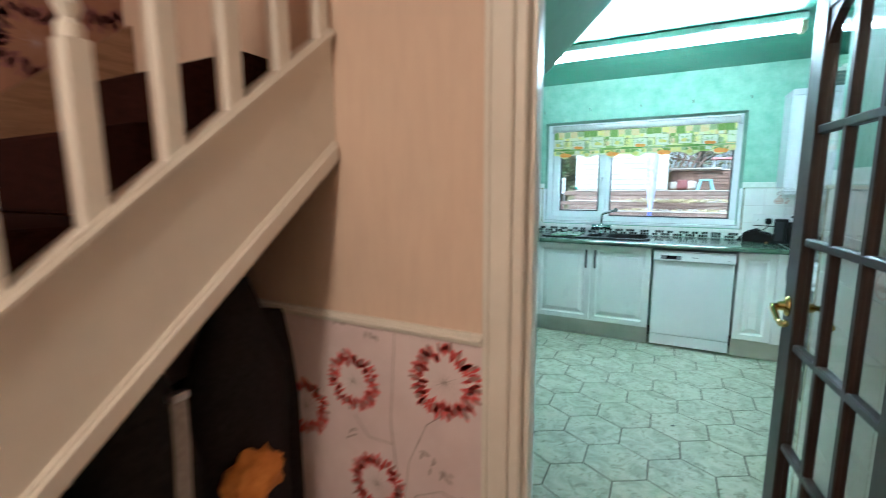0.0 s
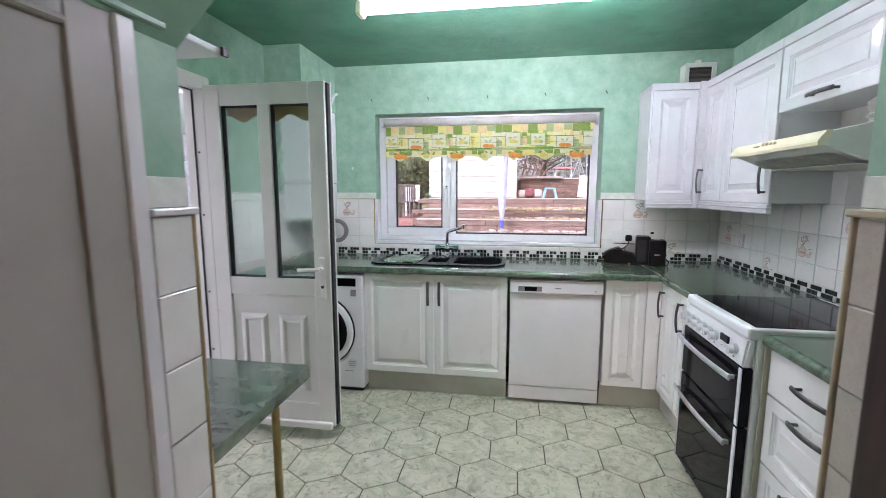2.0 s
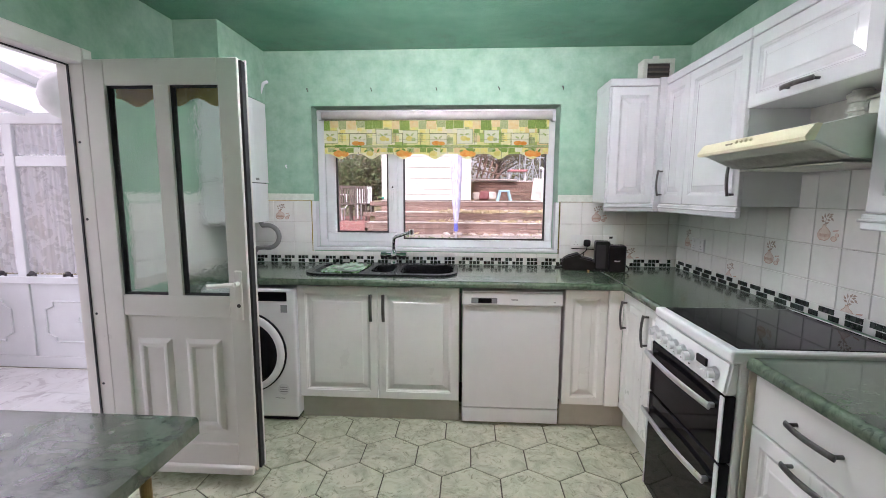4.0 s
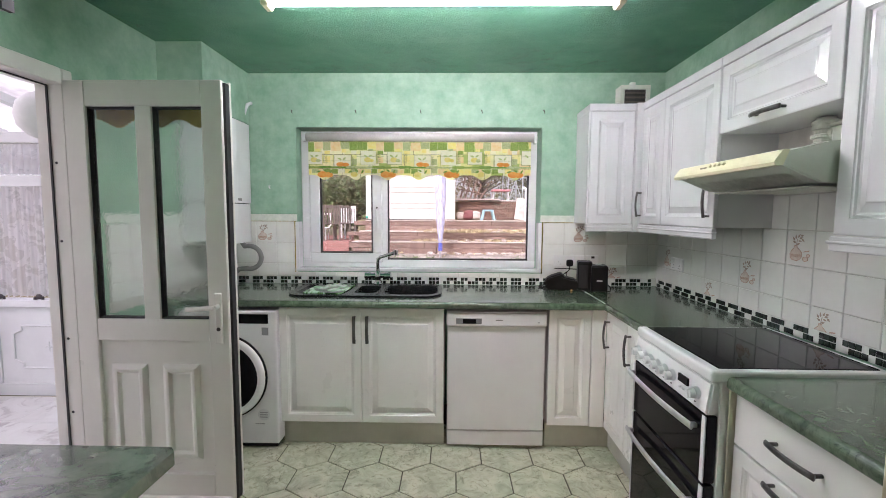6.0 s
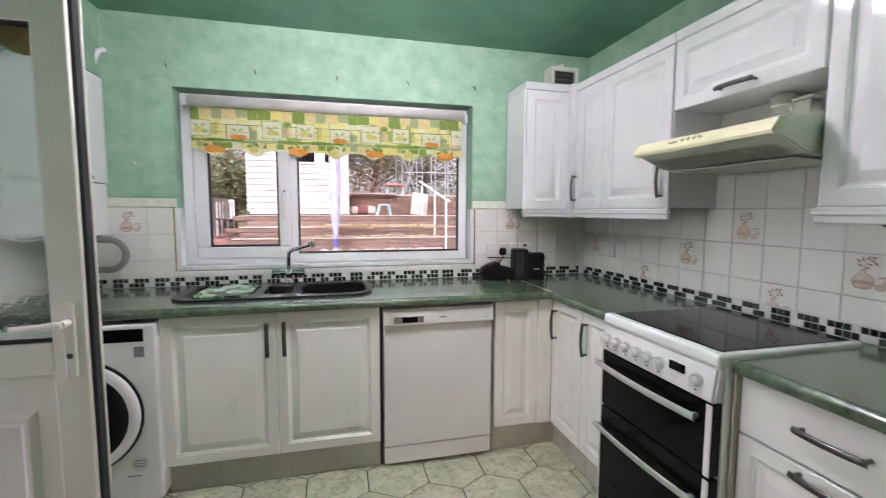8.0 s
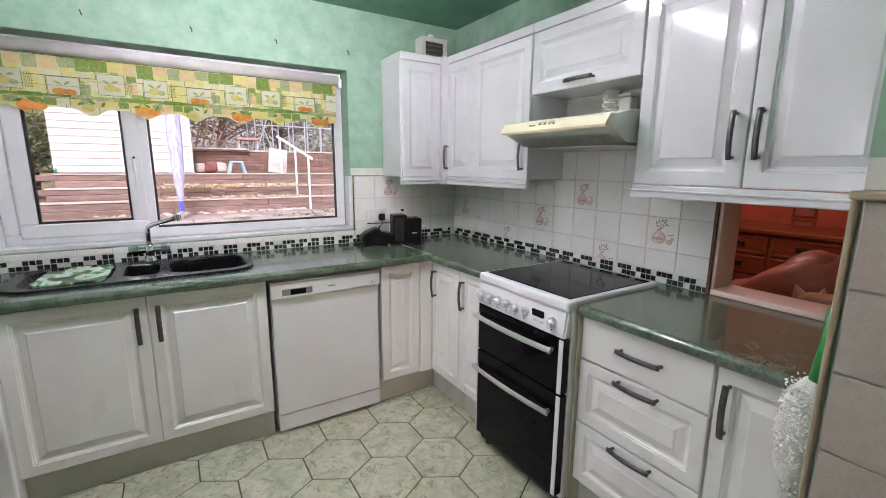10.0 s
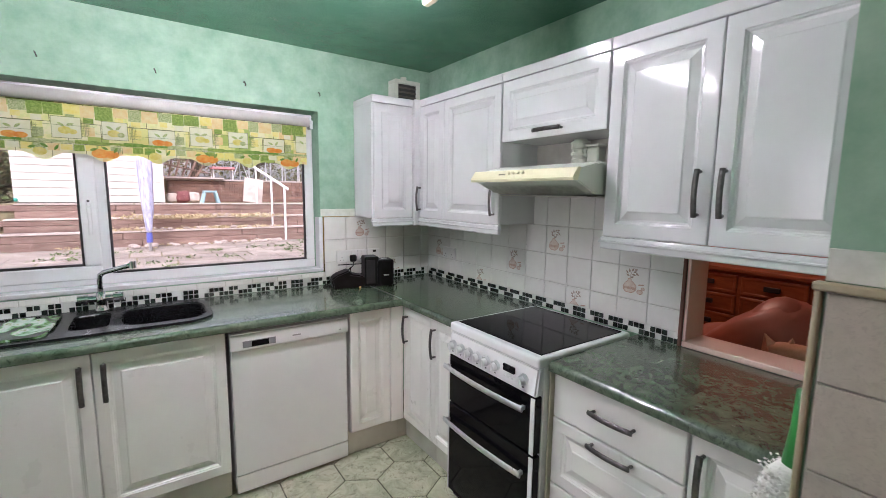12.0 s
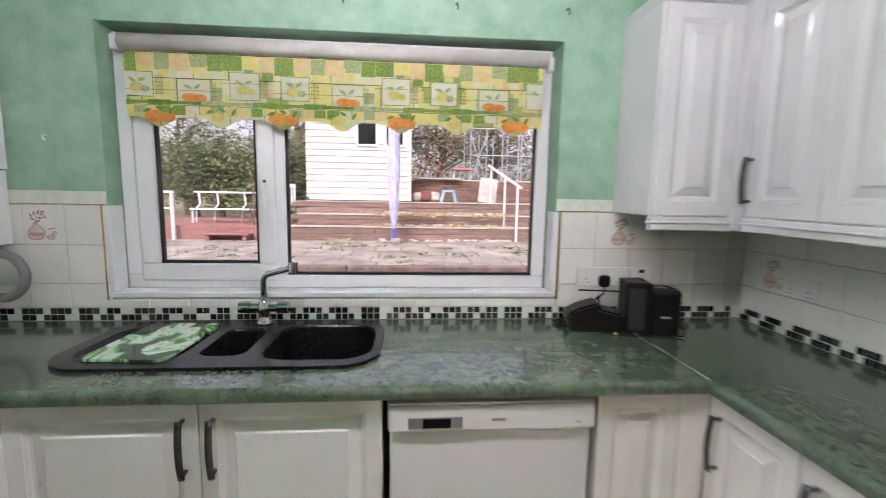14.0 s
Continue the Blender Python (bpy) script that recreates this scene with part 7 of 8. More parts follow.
for k, (a, b_) in enumerate(zip(posts, posts[1:])):
    ct = thing("lace_curtain", "white gathered lace curtain in the garden room window", "curtain", ((a + b_) / 2, CY1_ + 0.012, 1.9), "lace curtains")
    for name_, z0_, z1_ in (("upper_net", 1.708, 1.94), ("lower_net", 0.768, 1.620)):
        bm = bmesh.new()
        n = 150
        cols_ = []
        for j in range(n + 1):
            x = a + 0.044 + (b_ - a - 0.088) * j / n
            y = CY1_ + 0.013 + 0.010 * math.sin(j * 0.62 + 0.8 * math.sin(j * 0.21 + k)) + 0.003 * math.sin(j * 1.7)
            zb = z0_ + 0.012 * abs(math.sin(j * 0.35))
            cols_.append([bm.verts.new((x, CY1_ + 0.013 + (y - CY1_ - 0.013) * f, z1_ + (zb - z1_) * t)) for t, f in ((0, 0.7), (0.35, 0.9), (0.7, 1.0), (1, 1.0))])
        for c0, c1 in zip(cols_, cols_[1:]):
            for r in range(3):
                bm.faces.new((c0[r], c0[r + 1], c1[r + 1], c1[r]))
        part(name_, bm, LACE, ct, smooth=True)
        part("wire", cyl((a + 0.0415, CY1_ + 0.013, z1_ + 0.002), (b_ - 0.0415, CY1_ + 0.013, z1_ + 0.002), 0.003, seg=6), CSURF, ct)
BROWNTRIM = plain("dark_sill_ornament", (0.05, 0.04, 0.045), 0.5)
rg = random.Random(12)
for k in range(9):
    x = -4.5 + 0.27 * k + rg.uniform(-0.05, 0.05)
    orn = thing("sill_ornament", "small dark ornament on the garden room sill", "ornament", (x, CY1_ - 0.01, 0.756), "ornaments on the sill")
    b = cyl((x - 0.03, CY1_ - 0.012, 0.7555), (x - 0.03, CY1_ - 0.012, 0.775), 0.014, 0.01, 8)
    ball((x, CY1_ - 0.012, 0.778), 0.022, 8, 6, (1.3, 0.5, 0.9), b)
    cyl((x + 0.03, CY1_ - 0.012, 0.7555), (x + 0.03, CY1_ - 0.012, 0.78), 0.010, 0.006, 8, bm=b)
    part("figure", b, BROWNTRIM, orn)


def opal():
    m, nt, b = nodes_of("opal_roof_sheet")
    n = noise_tex(nt, 1.6, 5, 0.7)
    r = ramp(nt, n.outputs["Fac"], [(0.33, (0.72, 0.70, 0.70)), (0.45, (0.97, 0.96, 0.97))])
    tr = nt.nodes.new("ShaderNodeBsdfTranslucent")
    nt.links.new(r.outputs["Color"], tr.inputs["Color"])
    nt.links.new(r.outputs["Color"], b.inputs["Base Color"])
    ms = nt.nodes.new("ShaderNodeMixShader")
    ms.inputs["Fac"].default_value = 0.8
    nt.links.new(b.outputs["BSDF"], ms.inputs[1])
    nt.links.new(tr.outputs["BSDF"], ms.inputs[2])
    nt.links.new(ms.outputs["Shader"], nt.nodes["Material Output"].inputs["Surface"])
    return m


roof = thing("roof_garden_room", "sloping opal sheet roof with white rafters", "roof", (-3.5, 3.0, 2.0), kind="structure")


def roof_z(y):
    return 2.03 + 0.20 * (CY1_ - y)


bm = bmesh.new()
q = [bm.verts.new((x, y, roof_z(y) + 0.05)) for x, y in ((CX0, CY1_ + 0.15), (CX1, CY1_ + 0.15), (CX1, CY0_), (CX0, CY0_))]
bm.faces.new(q)
bmesh.ops.solidify(bm, geom=bm.faces[:], thickness=0.012)
part("sheet", bm, opal(), roof)
for k in range(6):
    x = CX1 - 0.35 - 0.62 * k
    b = bmesh.new()
    vs = []
    for xx in (x - 0.025, x + 0.025):
        vs.append([b.verts.new((xx, y, roof_z(y) + o)) for y, o in ((CY1_ + 0.06, -0.02), (CY1_ + 0.06, 0.032), (CY0_, 0.032), (CY0_, -0.02))])
    b.faces.new(vs[0])
    b.faces.new(vs[1][::-1])
    for j in range(4):
        b.faces.new((vs[0][j], vs[0][(j + 1) % 4], vs[1][(j + 1) % 4], vs[1][j]))
    bmesh.ops.recalc_face_normals(b, faces=b.faces)
    part("rafter", b, plain("grey_white_bar", (0.5, 0.5, 0.52), 0.4) if k == 0 else CSURF, roof)
solo("wall_garden_room_west", box(CX0 - 0.1, CX0, CY0_, CY1_ + 0.07, -0.1, 0.75), UPVC, "white low wall of the garden room", "wall", kind="structure")
solo("wall_garden_room_south", box(CX0, CX1, CY0_ - 0.1, CY0_, -0.1, 3.0), PLAINWALL, "plain closing wall of the garden room", "wall", kind="structure")
shade = thing("paper_lampshade", "white round paper lampshade hanging in the garden room", "lampshade", (-2.28, 3.9, 2.0))
b = lathe([(0.03, -0.13), (0.075, -0.11), (0.115, -0.065), (0.13, 0.0), (0.115, 0.065), (0.075, 0.11), (0.03, 0.13)], 24)
part("shade", b, surface("white_paper", (0.74, 0.73, 0.72), (0.82, 0.81, 0.80), 9, 0.8), shade, "", Matrix.Translation((-2.28, 3.9, 1.97)), True)
part("cord", cyl((-2.28, 3.9, 2.099), (-2.28, 3.9, roof_z(3.9) + 0.04), 0.004, seg=8), CSURF, shade)
fan = thing("ceiling_fan_motor", "dark grey lamp fitting on a white arm below the roof", "lamp fitting", (-2.45, 3.4, 2.1))
part("motor", cyl((-2.56, 3.40, 2.10), (-2.36, 3.42, 2.09), 0.05, seg=16), plain("dark_grey_metal", (0.05, 0.05, 0.055), 0.4), fan)
part("arm", cyl((-2.46, 3.41, 2.14), (-2.46, 3.41, roof_z(3.41) + 0.04), 0.015, seg=10), CSURF, fan)
part("bowl", lathe([(0.02, -0.09), (0.06, -0.07), (0.085, -0.03), (0.085, 0.0), (0.03, 0.01)], 20), CSURF, fan, "", Matrix.Translation((-2.46, 3.41, 2.05)), True)
wk = thing("wicker_chair", "pale wicker chair with rounded back", "chair", (-3.97, 4.25, FZ))
WICKER = surface("pale_wicker", (0.48, 0.42, 0.34), (0.66, 0.60, 0.52), 60, 0.7, bump_scale=120, bump_strength=0.8, bump_distance=0.004)
part("seat", box(-4.19, -3.75, 3.98, 4.42, 0.26, 0.33, 0.03, 3), WICKER, wk)
b = prism(rounded(0.44, 0.50, 0.14, 6), -0.02, 0.02)
part("backrest", b, WICKER, wk, "", Matrix.Translation((-3.97, 4.44, 0.46)) @ Matrix.Rotation(radians(82), 4, "X"))
for x in (-4.15, -3.79):
    for y in (4.02, 4.38):
        part("leg", cyl((x, y, FZ + 0.0005), (x, y, 0.262), 0.018, seg=10), WICKER, wk)

# ---- garden ----
SLAB = surface("weathered_paving", (0.21, 0.18, 0.15), (0.37, 0.33, 0.28), 2.2, 0.9, vary=0.12, bump_scale=22, bump_strength=0.5, bump_distance=0.006)
SOIL = surface("dry_soil_and_grass", (0.12, 0.11, 0.06), (0.26, 0.22, 0.13), 3, 0.95, bump_scale=30, bump_strength=0.8, bump_distance=0.02)
SLEEPER = surface("weathered_red_brown_sleeper", (0.16, 0.10, 0.08), (0.27, 0.19, 0.15), 3, 0.85, stretch=(1, 4, 8), vary=0.15, bump_scale=25, bump_strength=0.6, bump_distance=0.006)
CAPSTONE = surface("pale_step_top", (0.36, 0.31, 0.27), (0.50, 0.44, 0.39), 4, 0.9, vary=0.1)
STONEWALL = surface("dark_garden_wall", (0.13, 0.09, 0.075), (0.24, 0.17, 0.14), 6, 0.9, bump_scale=18, bump_strength=0.8, bump_distance=0.01)
DECK = surface("red_stained_deck", (0.22, 0.10, 0.085), (0.32, 0.16, 0.135), 4, 0.7, stretch=(1, 8, 8))
CLAD = surface("cream_white_cladding", (0.52, 0.49, 0.43), (0.60, 0.57, 0.51), 3, 0.6, vary=0.04)
WHITEMETAL = plain("white_painted_metal", (0.75, 0.75, 0.74), 0.45)
BARK = surface("brown_bark", (0.07, 0.055, 0.04), (0.15, 0.12, 0.09), 12, 0.9, bump_scale=60, bump_strength=0.8, bump_distance=0.01)
solo("ground", box(-400, 400, -400, 400, -0.5, -0.13), SOIL, "dry grass and soil round the house", "ground", kind="structure")
upper = solo("ground_upper_garden", box(-2.45, 60, 14.2, 90, -0.12, 1.78), SOIL, "raised upper garden behind the walls", "ground", kind="structure")
terrace = solo("ground_terrace", box(-2.45, 60, 12.78, 14.199, -0.12, 1.262), SOIL, "raised terrace below the shed", "ground", kind="structure")
solo("ground_lower_garden", box(-60, -2.55, 14.95, 90, -0.12, 0.6), SOIL, "lower garden behind the deck", "ground", kind="structure")
PZ = 0.45
patio = solo("patio", box(-9, 9, 7.62, 12.02, -0.12, PZ - 0.012), SOIL, "weathered stone paving with weeds in the joints", "patio", kind="structure")
rg = random.Random(21)
y = 7.64
while y < 12.0:
    d = rg.choice((0.45, 0.6, 0.6))
    x = -5.4 + rg.uniform(0, 0.4)
    while x < 4.2:
        w = rg.choice((0.45, 0.6, 0.75, 0.9))
        sl = share("paving_slab", mesh_of("paving_slab", box(-w / 2 + 0.012, w / 2 - 0.012, -d / 2 + 0.012, min(d / 2, 12.0 - y - d / 2) - 0.012, -0.03, 0.0, 0.006), SLAB), patio, (x + w / 2, y + d / 2, PZ + rg.uniform(-0.008, 0.006)))
        sl.rotation_euler = (rg.uniform(-0.01, 0.01), rg.uniform(-0.01, 0.01), rg.uniform(-0.01, 0.01))
        x += w
    y += d


def timber(parent, x0, x1, y0, y1, z0, z1, name="sleeper", material=None):
    part(name, box(x0, x1, y0, y1, z0, z1, 0.008), material or SLEEPER, parent)


edge = thing("retaining_edge", "low dark timber retaining edge of the patio", "retaining wall", (0, 7.55, 0))
for k in range(4):
    timber(edge, -4.2 + 2.1 * k, -2.12 + 2.1 * k, 7.48, 7.60, 0.40, 0.53, "sleeper", STONEWALL)
    timber(edge, -4.8 + 2.1 * k, -2.72 + 2.1 * k, 7.47, 7.605, 0.532, 0.655, "sleeper", STONEWALL)
    timber(edge, -4.2 + 2.1 * k, -2.12 + 2.1 * k, 7.48, 7.60, -0.12, 0.398)
steps = thing("garden_steps", "wide weathered timber steps up to the shed", "steps", (0, 12.4, PZ))
for lvl, (yy, z0, z1) in enumerate(((12.03, PZ - 0.02, 0.745), (12.40, 0.74, 0.99), (12.74, 0.98, 1.262))):
    x = -2.45 + 0.1 * lvl
    while x < 3.4:
        w = rg.choice((1.2, 1.8, 2.1))
        half = (z0 + z1) / 2
        timber(steps, x, x + w - 0.01, yy, yy + 0.10, z0, half - 0.004)
        timber(steps, x - 0.3, x + w - 0.31, yy + 0.006, yy + 0.10, half, z1 - 0.03)
        timber(steps, x, x + w - 0.01, yy - 0.01, yy + 0.36, z1 - 0.028, z1, "step_top", CAPSTONE)
        x += w
part("fill", box(-2.5, 5.0, 12.13, 12.78, -0.1, 0.70), SOIL, steps)
part("fill", box(-2.5, 5.0, 12.50, 12.78, 0.70, 0.955), SOIL, steps)

shed = thing("garden_shed", "cream-white horizontally clad garden shed with dark windows", "shed", (-1.1, 14.2, 1.262))
part("wall", box(-2.26, 0.07, 13.03, 15.4, 1.275, 3.75), CLAD, shed)
for k in range(17):
    z = 1.285 + 0.142 * k
    b = bmesh.new()
    vs = []
    for x in (-2.28, 0.09):
        vs.append([b.verts.new(p) for p in ((x, 13.029, z), (x, 12.998, z), (x, 13.016, z + 0.145), (x, 13.029, z + 0.145))])
    b.faces.new(vs[0])
    b.faces.new(vs[1][::-1])
    for j in range(4):
        b.faces.new((vs[0][j], vs[0][(j + 1) % 4], vs[1][(j + 1) % 4], vs[1][j]))
    bmesh.ops.recalc_face_normals(b, faces=b.faces)
    part("board", b, CLAD, shed)
for a, c in ((-1.16, -0.66), (-0.52, -0.05)):
    w_ = part("window", frame_rect(a, c, 2.50, 3.35, 0.05, 12.975, 13.03, 0.004), WHITEMETAL, shed)
    part("pane", box(a + 0.05, c - 0.05, 12.985, 12.995, 2.55, 3.30), BLACKGLASS, w_, "dark window glass")
part("roof", box(-2.45, 0.26, 12.8, 15.6, 3.75, 3.85), STONEWALL, shed, "dark felt roof")
part("corner_board", box(0.03, 0.10, 12.985, 13.032, 1.275, 3.75), CLAD, shed)
part("base_beam", box(-2.26, 0.07, 13.02, 15.4, 1.2625, 1.2745), GASKET, shed)
part("hose_end", ball((-2.25, 12.97, 1.33), 0.035), plain("teal_plastic", (0.02, 0.3, 0.22), 0.4), shed)

gw = thing("garden_wall", "dark brick garden wall behind the terrace", "wall", (2.4, 14.15, 1.262))
part("core", box(0.2, 6.0, 14.10, 14.198, 1.263, 1.79), STONEWALL, gw)
bk = box(-0.105, 0.105, -0.02, 0.02, -0.032, 0.032, 0.004)
BK = mesh_of("brick", bk, surface("brown_brick", (0.15, 0.085, 0.06), (0.25, 0.155, 0.12), 10, 0.9, vary=0.25))
for r in range(7):
    for c in range(15):
        share("brick", BK, gw, (0.32 + 0.222 * c + (0.11 if r % 2 else 0), 14.098, 1.30 + 0.074 * r))
part("coping", box(0.18, 6.0, 14.06, 14.22, 1.7905, 1.83, 0.006), CAPSTONE, gw)

lw = thing("garden_deck", "red-stained timber deck with a low step", "deck", (-5, 13.5, 0.45))
for k in range(20):
    yy = 12.05 + 0.145 * k
    part("deck_board", box(-7.5, -2.52, yy, yy + 0.138, 0.71, 0.735, 0.003), DECK, lw)
part("deck_fascia", box(-7.5, -2.52, 12.02, 12.048, PZ - 0.02, 0.733, 0.003), DECK, lw)
part("deck_core", box(-7.4, -2.54, 12.06, 14.9, -0.1, 0.708), SOIL, lw)
part("low_step", box(-4.05, -3.15, 11.72, 12.0, 0.56, 0.60, 0.004), DECK, lw)
part("step_leg", box(-4.0, -3.92, 11.75, 11.98, PZ, 0.559), DECK, lw)
part("step_leg", box(-3.28, -3.2, 11.75, 11.98, PZ, 0.559), DECK, lw)
part("low_platform", box(-6.5, -4.55, 10.6, 11.4, PZ, 0.60, 0.006), SLAB, lw)

be = thing("garden_bench", "white metal garden bench on the deck", "bench", (-4.0, 12.9, 0.735))
for x in (-4.70, -4.30, -3.70, -3.28):
    part("leg", tube([(x, 13.1, 1.40), (x + 0.05, 13.05, 1.15), (x, 12.98, 1.05), (x - 0.03, 13.0, 0.736)], 0.017, 8), WHITEMETAL, be)
part("back_rail", tube([(-4.80, 13.12, 1.41), (-4.0, 13.12, 1.405), (-3.22, 13.12, 1.41)], 0.02, 8), WHITEMETAL, be)
part("seat_rail", box(-4.72, -3.26, 12.70, 13.04, 1.02, 1.05, 0.006), WHITEMETAL, be)
for x in (-4.68, -3.30):
    part("front_leg", cyl((x, 12.74, 0.736), (x, 12.74, 1.02), 0.017, seg=8), WHITEMETAL, be)
rl = thing("deck_railing", "white metal railing beside the deck", "railing", (-4.9, 12.0, 0.45))
part("post", cyl((-4.66, 11.9, PZ), (-4.66, 11.9, 1.40), 0.035, seg=12), WHITEMETAL, rl)
part("rail", cyl((-6.4, 11.9, 1.395), (-4.62, 11.9, 1.40), 0.025, seg=10), WHITEMETAL, rl)
part("rail", cyl((-6.4, 11.9, 1.08), (-4.66, 11.9, 1.08), 0.014, seg=8), WHITEMETAL, rl)


def garden_chair(at, ang, material, label):
    c = local("garden_chair", label, "chair", "garden chairs")
    part("seat", box(-0.22, 0.22, -0.21, 0.21, 0.42, 0.45, 0.006), material, c)
    for x in (-0.2, 0.2):
        part("leg", box(x - 0.018, x + 0.018, -0.2, -0.165, 0, 0.42), material, c)
        part("back_post", box(x - 0.018, x + 0.018, 0.17, 0.205, 0, 0.90), material, c)
    part("top_rail", box(-0.182, 0.182, 0.17, 0.20, 0.83, 0.90, 0.004), material, c)
    for k in range(5):
        part("slat", box(-0.155 + 0.068 * k, -0.115 + 0.068 * k, 0.18, 0.195, 0.451, 0.83), material, c)
    c.matrix_basis = turn(*at, ang)
    return c


DARKWOOD = surface("grey_brown_wood", (0.10, 0.08, 0.065), (0.18, 0.14, 0.115), 5, 0.8)
garden_chair((-2.86, 12.75, 0.735), 10, DARKWOOD, "dark slatted wooden garden chair on the deck")
garden_chair((-3.12, 12.5, 0.735), -150, DARKWOOD, "dark slatted wooden garden chair turned round on the deck")
garden_chair((-2.80, 13.4, 0.735), 30, WHITEMETAL, "pale slatted garden chair beside the shed")
hr = thing("garden_handrail", "white metal handrail beside the garden steps", "handrail", (2.1, 12.3, 0.45))
part("post", cyl((2.36, 11.98, PZ), (2.36, 11.98, 1.64), 0.024, seg=10), WHITEMETAL, hr)
part("post", cyl((2.16, 12.33, 0.745), (2.16, 12.33, 1.85), 0.022, seg=10), WHITEMETAL, hr)
part("post", cyl((1.95, 12.9, 1.263), (1.95, 12.9, 2.10), 0.022, seg=10), WHITEMETAL, hr)
part("rail", cyl((2.42, 11.90, 1.60), (1.90, 12.95, 2.13), 0.03, seg=10), WHITEMETAL, hr)
sto = thing("plastic_stool", "pale blue plastic step stool on the terrace", "stool", (0.98, 13.1, 1.262))
BLUEP = plain("pale_blue_plastic", (0.28, 0.45, 0.49), 0.5)
part("seat", box(0.84, 1.12, 12.98, 13.24, 1.50, 1.545, 0.012, 2), BLUEP, sto)
for x, s in ((0.84, -1), (1.12, 1)):
    for yy in (12.99, 13.23):
        part("leg", cyl((x - s * 0.03, yy, 1.50), (x + s * 0.03, yy, 1.263), 0.03, 0.035, 8), BLUEP, sto)
pt = thing("garden_pot", "bundle of pale sacks and red pots on the terrace", "garden pots", (0.5, 13.3, 1.262))
for k, (x, r, mt) in enumerate(((0.25, 0.11, SLAB), (0.66, 0.12, CAPSTONE), (0.46, 0.13, plain("faded_red_brown", (0.17, 0.055, 0.055), 0.7)))):
    part("sack", cushion((x, 13.35, 1.262 + r * 1.02), (r, r, r * 0.9), k + 3, 0.3), mt, pt, smooth=True)
lb = solo("paving_board", box(-0.22, 0.22, -0.02, 0.02, 0, 0.62, 0.01), CAPSTONE, "pale slab leaning on the terrace wall", "slab", m=Matrix.Translation((1.93, 13.3, 1.262)) @ Matrix.Rotation(radians(-16), 4, "X") @ Matrix.Rotation(radians(8), 4, "Y"))
lp = thing("timber_plank", "long pale plank lying along the garden wall", "plank", (0.6, 13.9, 1.6))
part("plank", box(0.12, 1.4, 13.95, 14.05, 1.832, 1.87), CAPSTONE, lp)
fence = thing("broken_trellis", "dark leaning timber trellis behind the wall", "trellis", (0.6, 14.8, 1.78))
for k in range(5):
    part("slat", cyl((0.25 + 0.14 * k, 14.9, 1.781), (0.45 + 0.16 * k, 15.0, 2.7 - 0.12 * k), 0.025, seg=6), SLEEPER, fence)
part("rail", cyl((0.2, 14.88, 2.2), (1.2, 14.98, 2.0), 0.02, seg=6), SLEEPER, fence)
gh = thing("greenhouse_frame", "bare silver metal greenhouse frame", "greenhouse", (2.9, 15.2, 1.78))
for x in (1.75, 2.2, 2.65, 3.1, 3.55, 4.0):
    part("upright", cyl((x, 15.0, 1.781), (x, 15.0, 3.3), 0.018, seg=6), SILVER, gh)
    part("upright", cyl((x, 16.4, 1.781), (x, 16.4, 3.3), 0.018, seg=6), SILVER, gh)
for z in (1.80, 2.55, 3.28):
    part("rail", cyl((1.75, 15.0, z), (4.0, 15.0, z), 0.016, seg=6), SILVER, gh)
part("brace", cyl((1.75, 15.0, 3.1), (2.2, 15.0, 1.8), 0.014, seg=6), SILVER, gh)
part("brace", cyl((2.2, 15.0, 3.1), (1.75, 15.0, 1.8), 0.014, seg=6), SILVER, gh)
part("brace", cyl((3.1, 15.0, 3.2), (3.55, 15.0, 2.5), 0.014, seg=6), SILVER, gh)
tb = thing("patio_table", "white plastic table with pink cloth by the greenhouse", "table", (1.45, 14.7, 1.78))
part("top", box(1.2, 1.75, 14.4, 14.9, 2.10, 2.16, 0.01), plain("faded_pink_cloth", (0.5, 0.22, 0.22), 0.8), tb)
for x in (1.25, 1.7):
    part("leg", cyl((x, 14.5, 1.781), (x, 14.5, 2.1), 0.018, seg=8), WHITEMETAL, tb)
    part("leg", cyl((x, 14.85, 1.781), (x, 14.85, 2.1), 0.018, seg=8), WHITEMETAL, tb)
ry = thing("rotary_dryer", "folded rotary clothes dryer in a pale blue cover", "clothes dryer", (-0.24, 11.2, PZ))
part("pole", cyl((-0.24, 11.2, PZ), (-0.24, 11.2, 1.0), 0.025, seg=12), SILVER, ry)
part("socket", cyl((-0.24, 11.2, 0.60), (-0.24, 11.2, 0.78), 0.05, 0.045, 12), plain("blue_plastic", (0.10, 0.12, 0.42), 0.4), ry, "blue plastic collar")
part("cover", tube([(-0.24, 11.2, 0.80), (-0.235, 11.2, 1.2), (-0.24, 11.2, 1.9), (-0.235, 11.2, 2.7), (-0.24, 11.2, 3.0)], [0.05, 0.10, 0.135, 0.12, 0.03], 10, flat=0.9), surface("pale_blue_cover", (0.30, 0.31, 0.44), (0.60, 0.62, 0.82), 9, 0.5, stretch=(3, 3, 0.6)), ry, "pale blue plastic cover")
dp = thing("downpipe", "white plastic downpipe beside the kitchen window", "downpipe", (0.70, 4.98, 0))
part("pipe", cyl((0.70, 4.99, -0.13), (0.70, 4.99, 2.9), 0.030, seg=14), UPVC, dp)
part("bracket", box(0.66, 0.74, 4.881, 5.0, 2.2, 2.24), UPVC, dp)

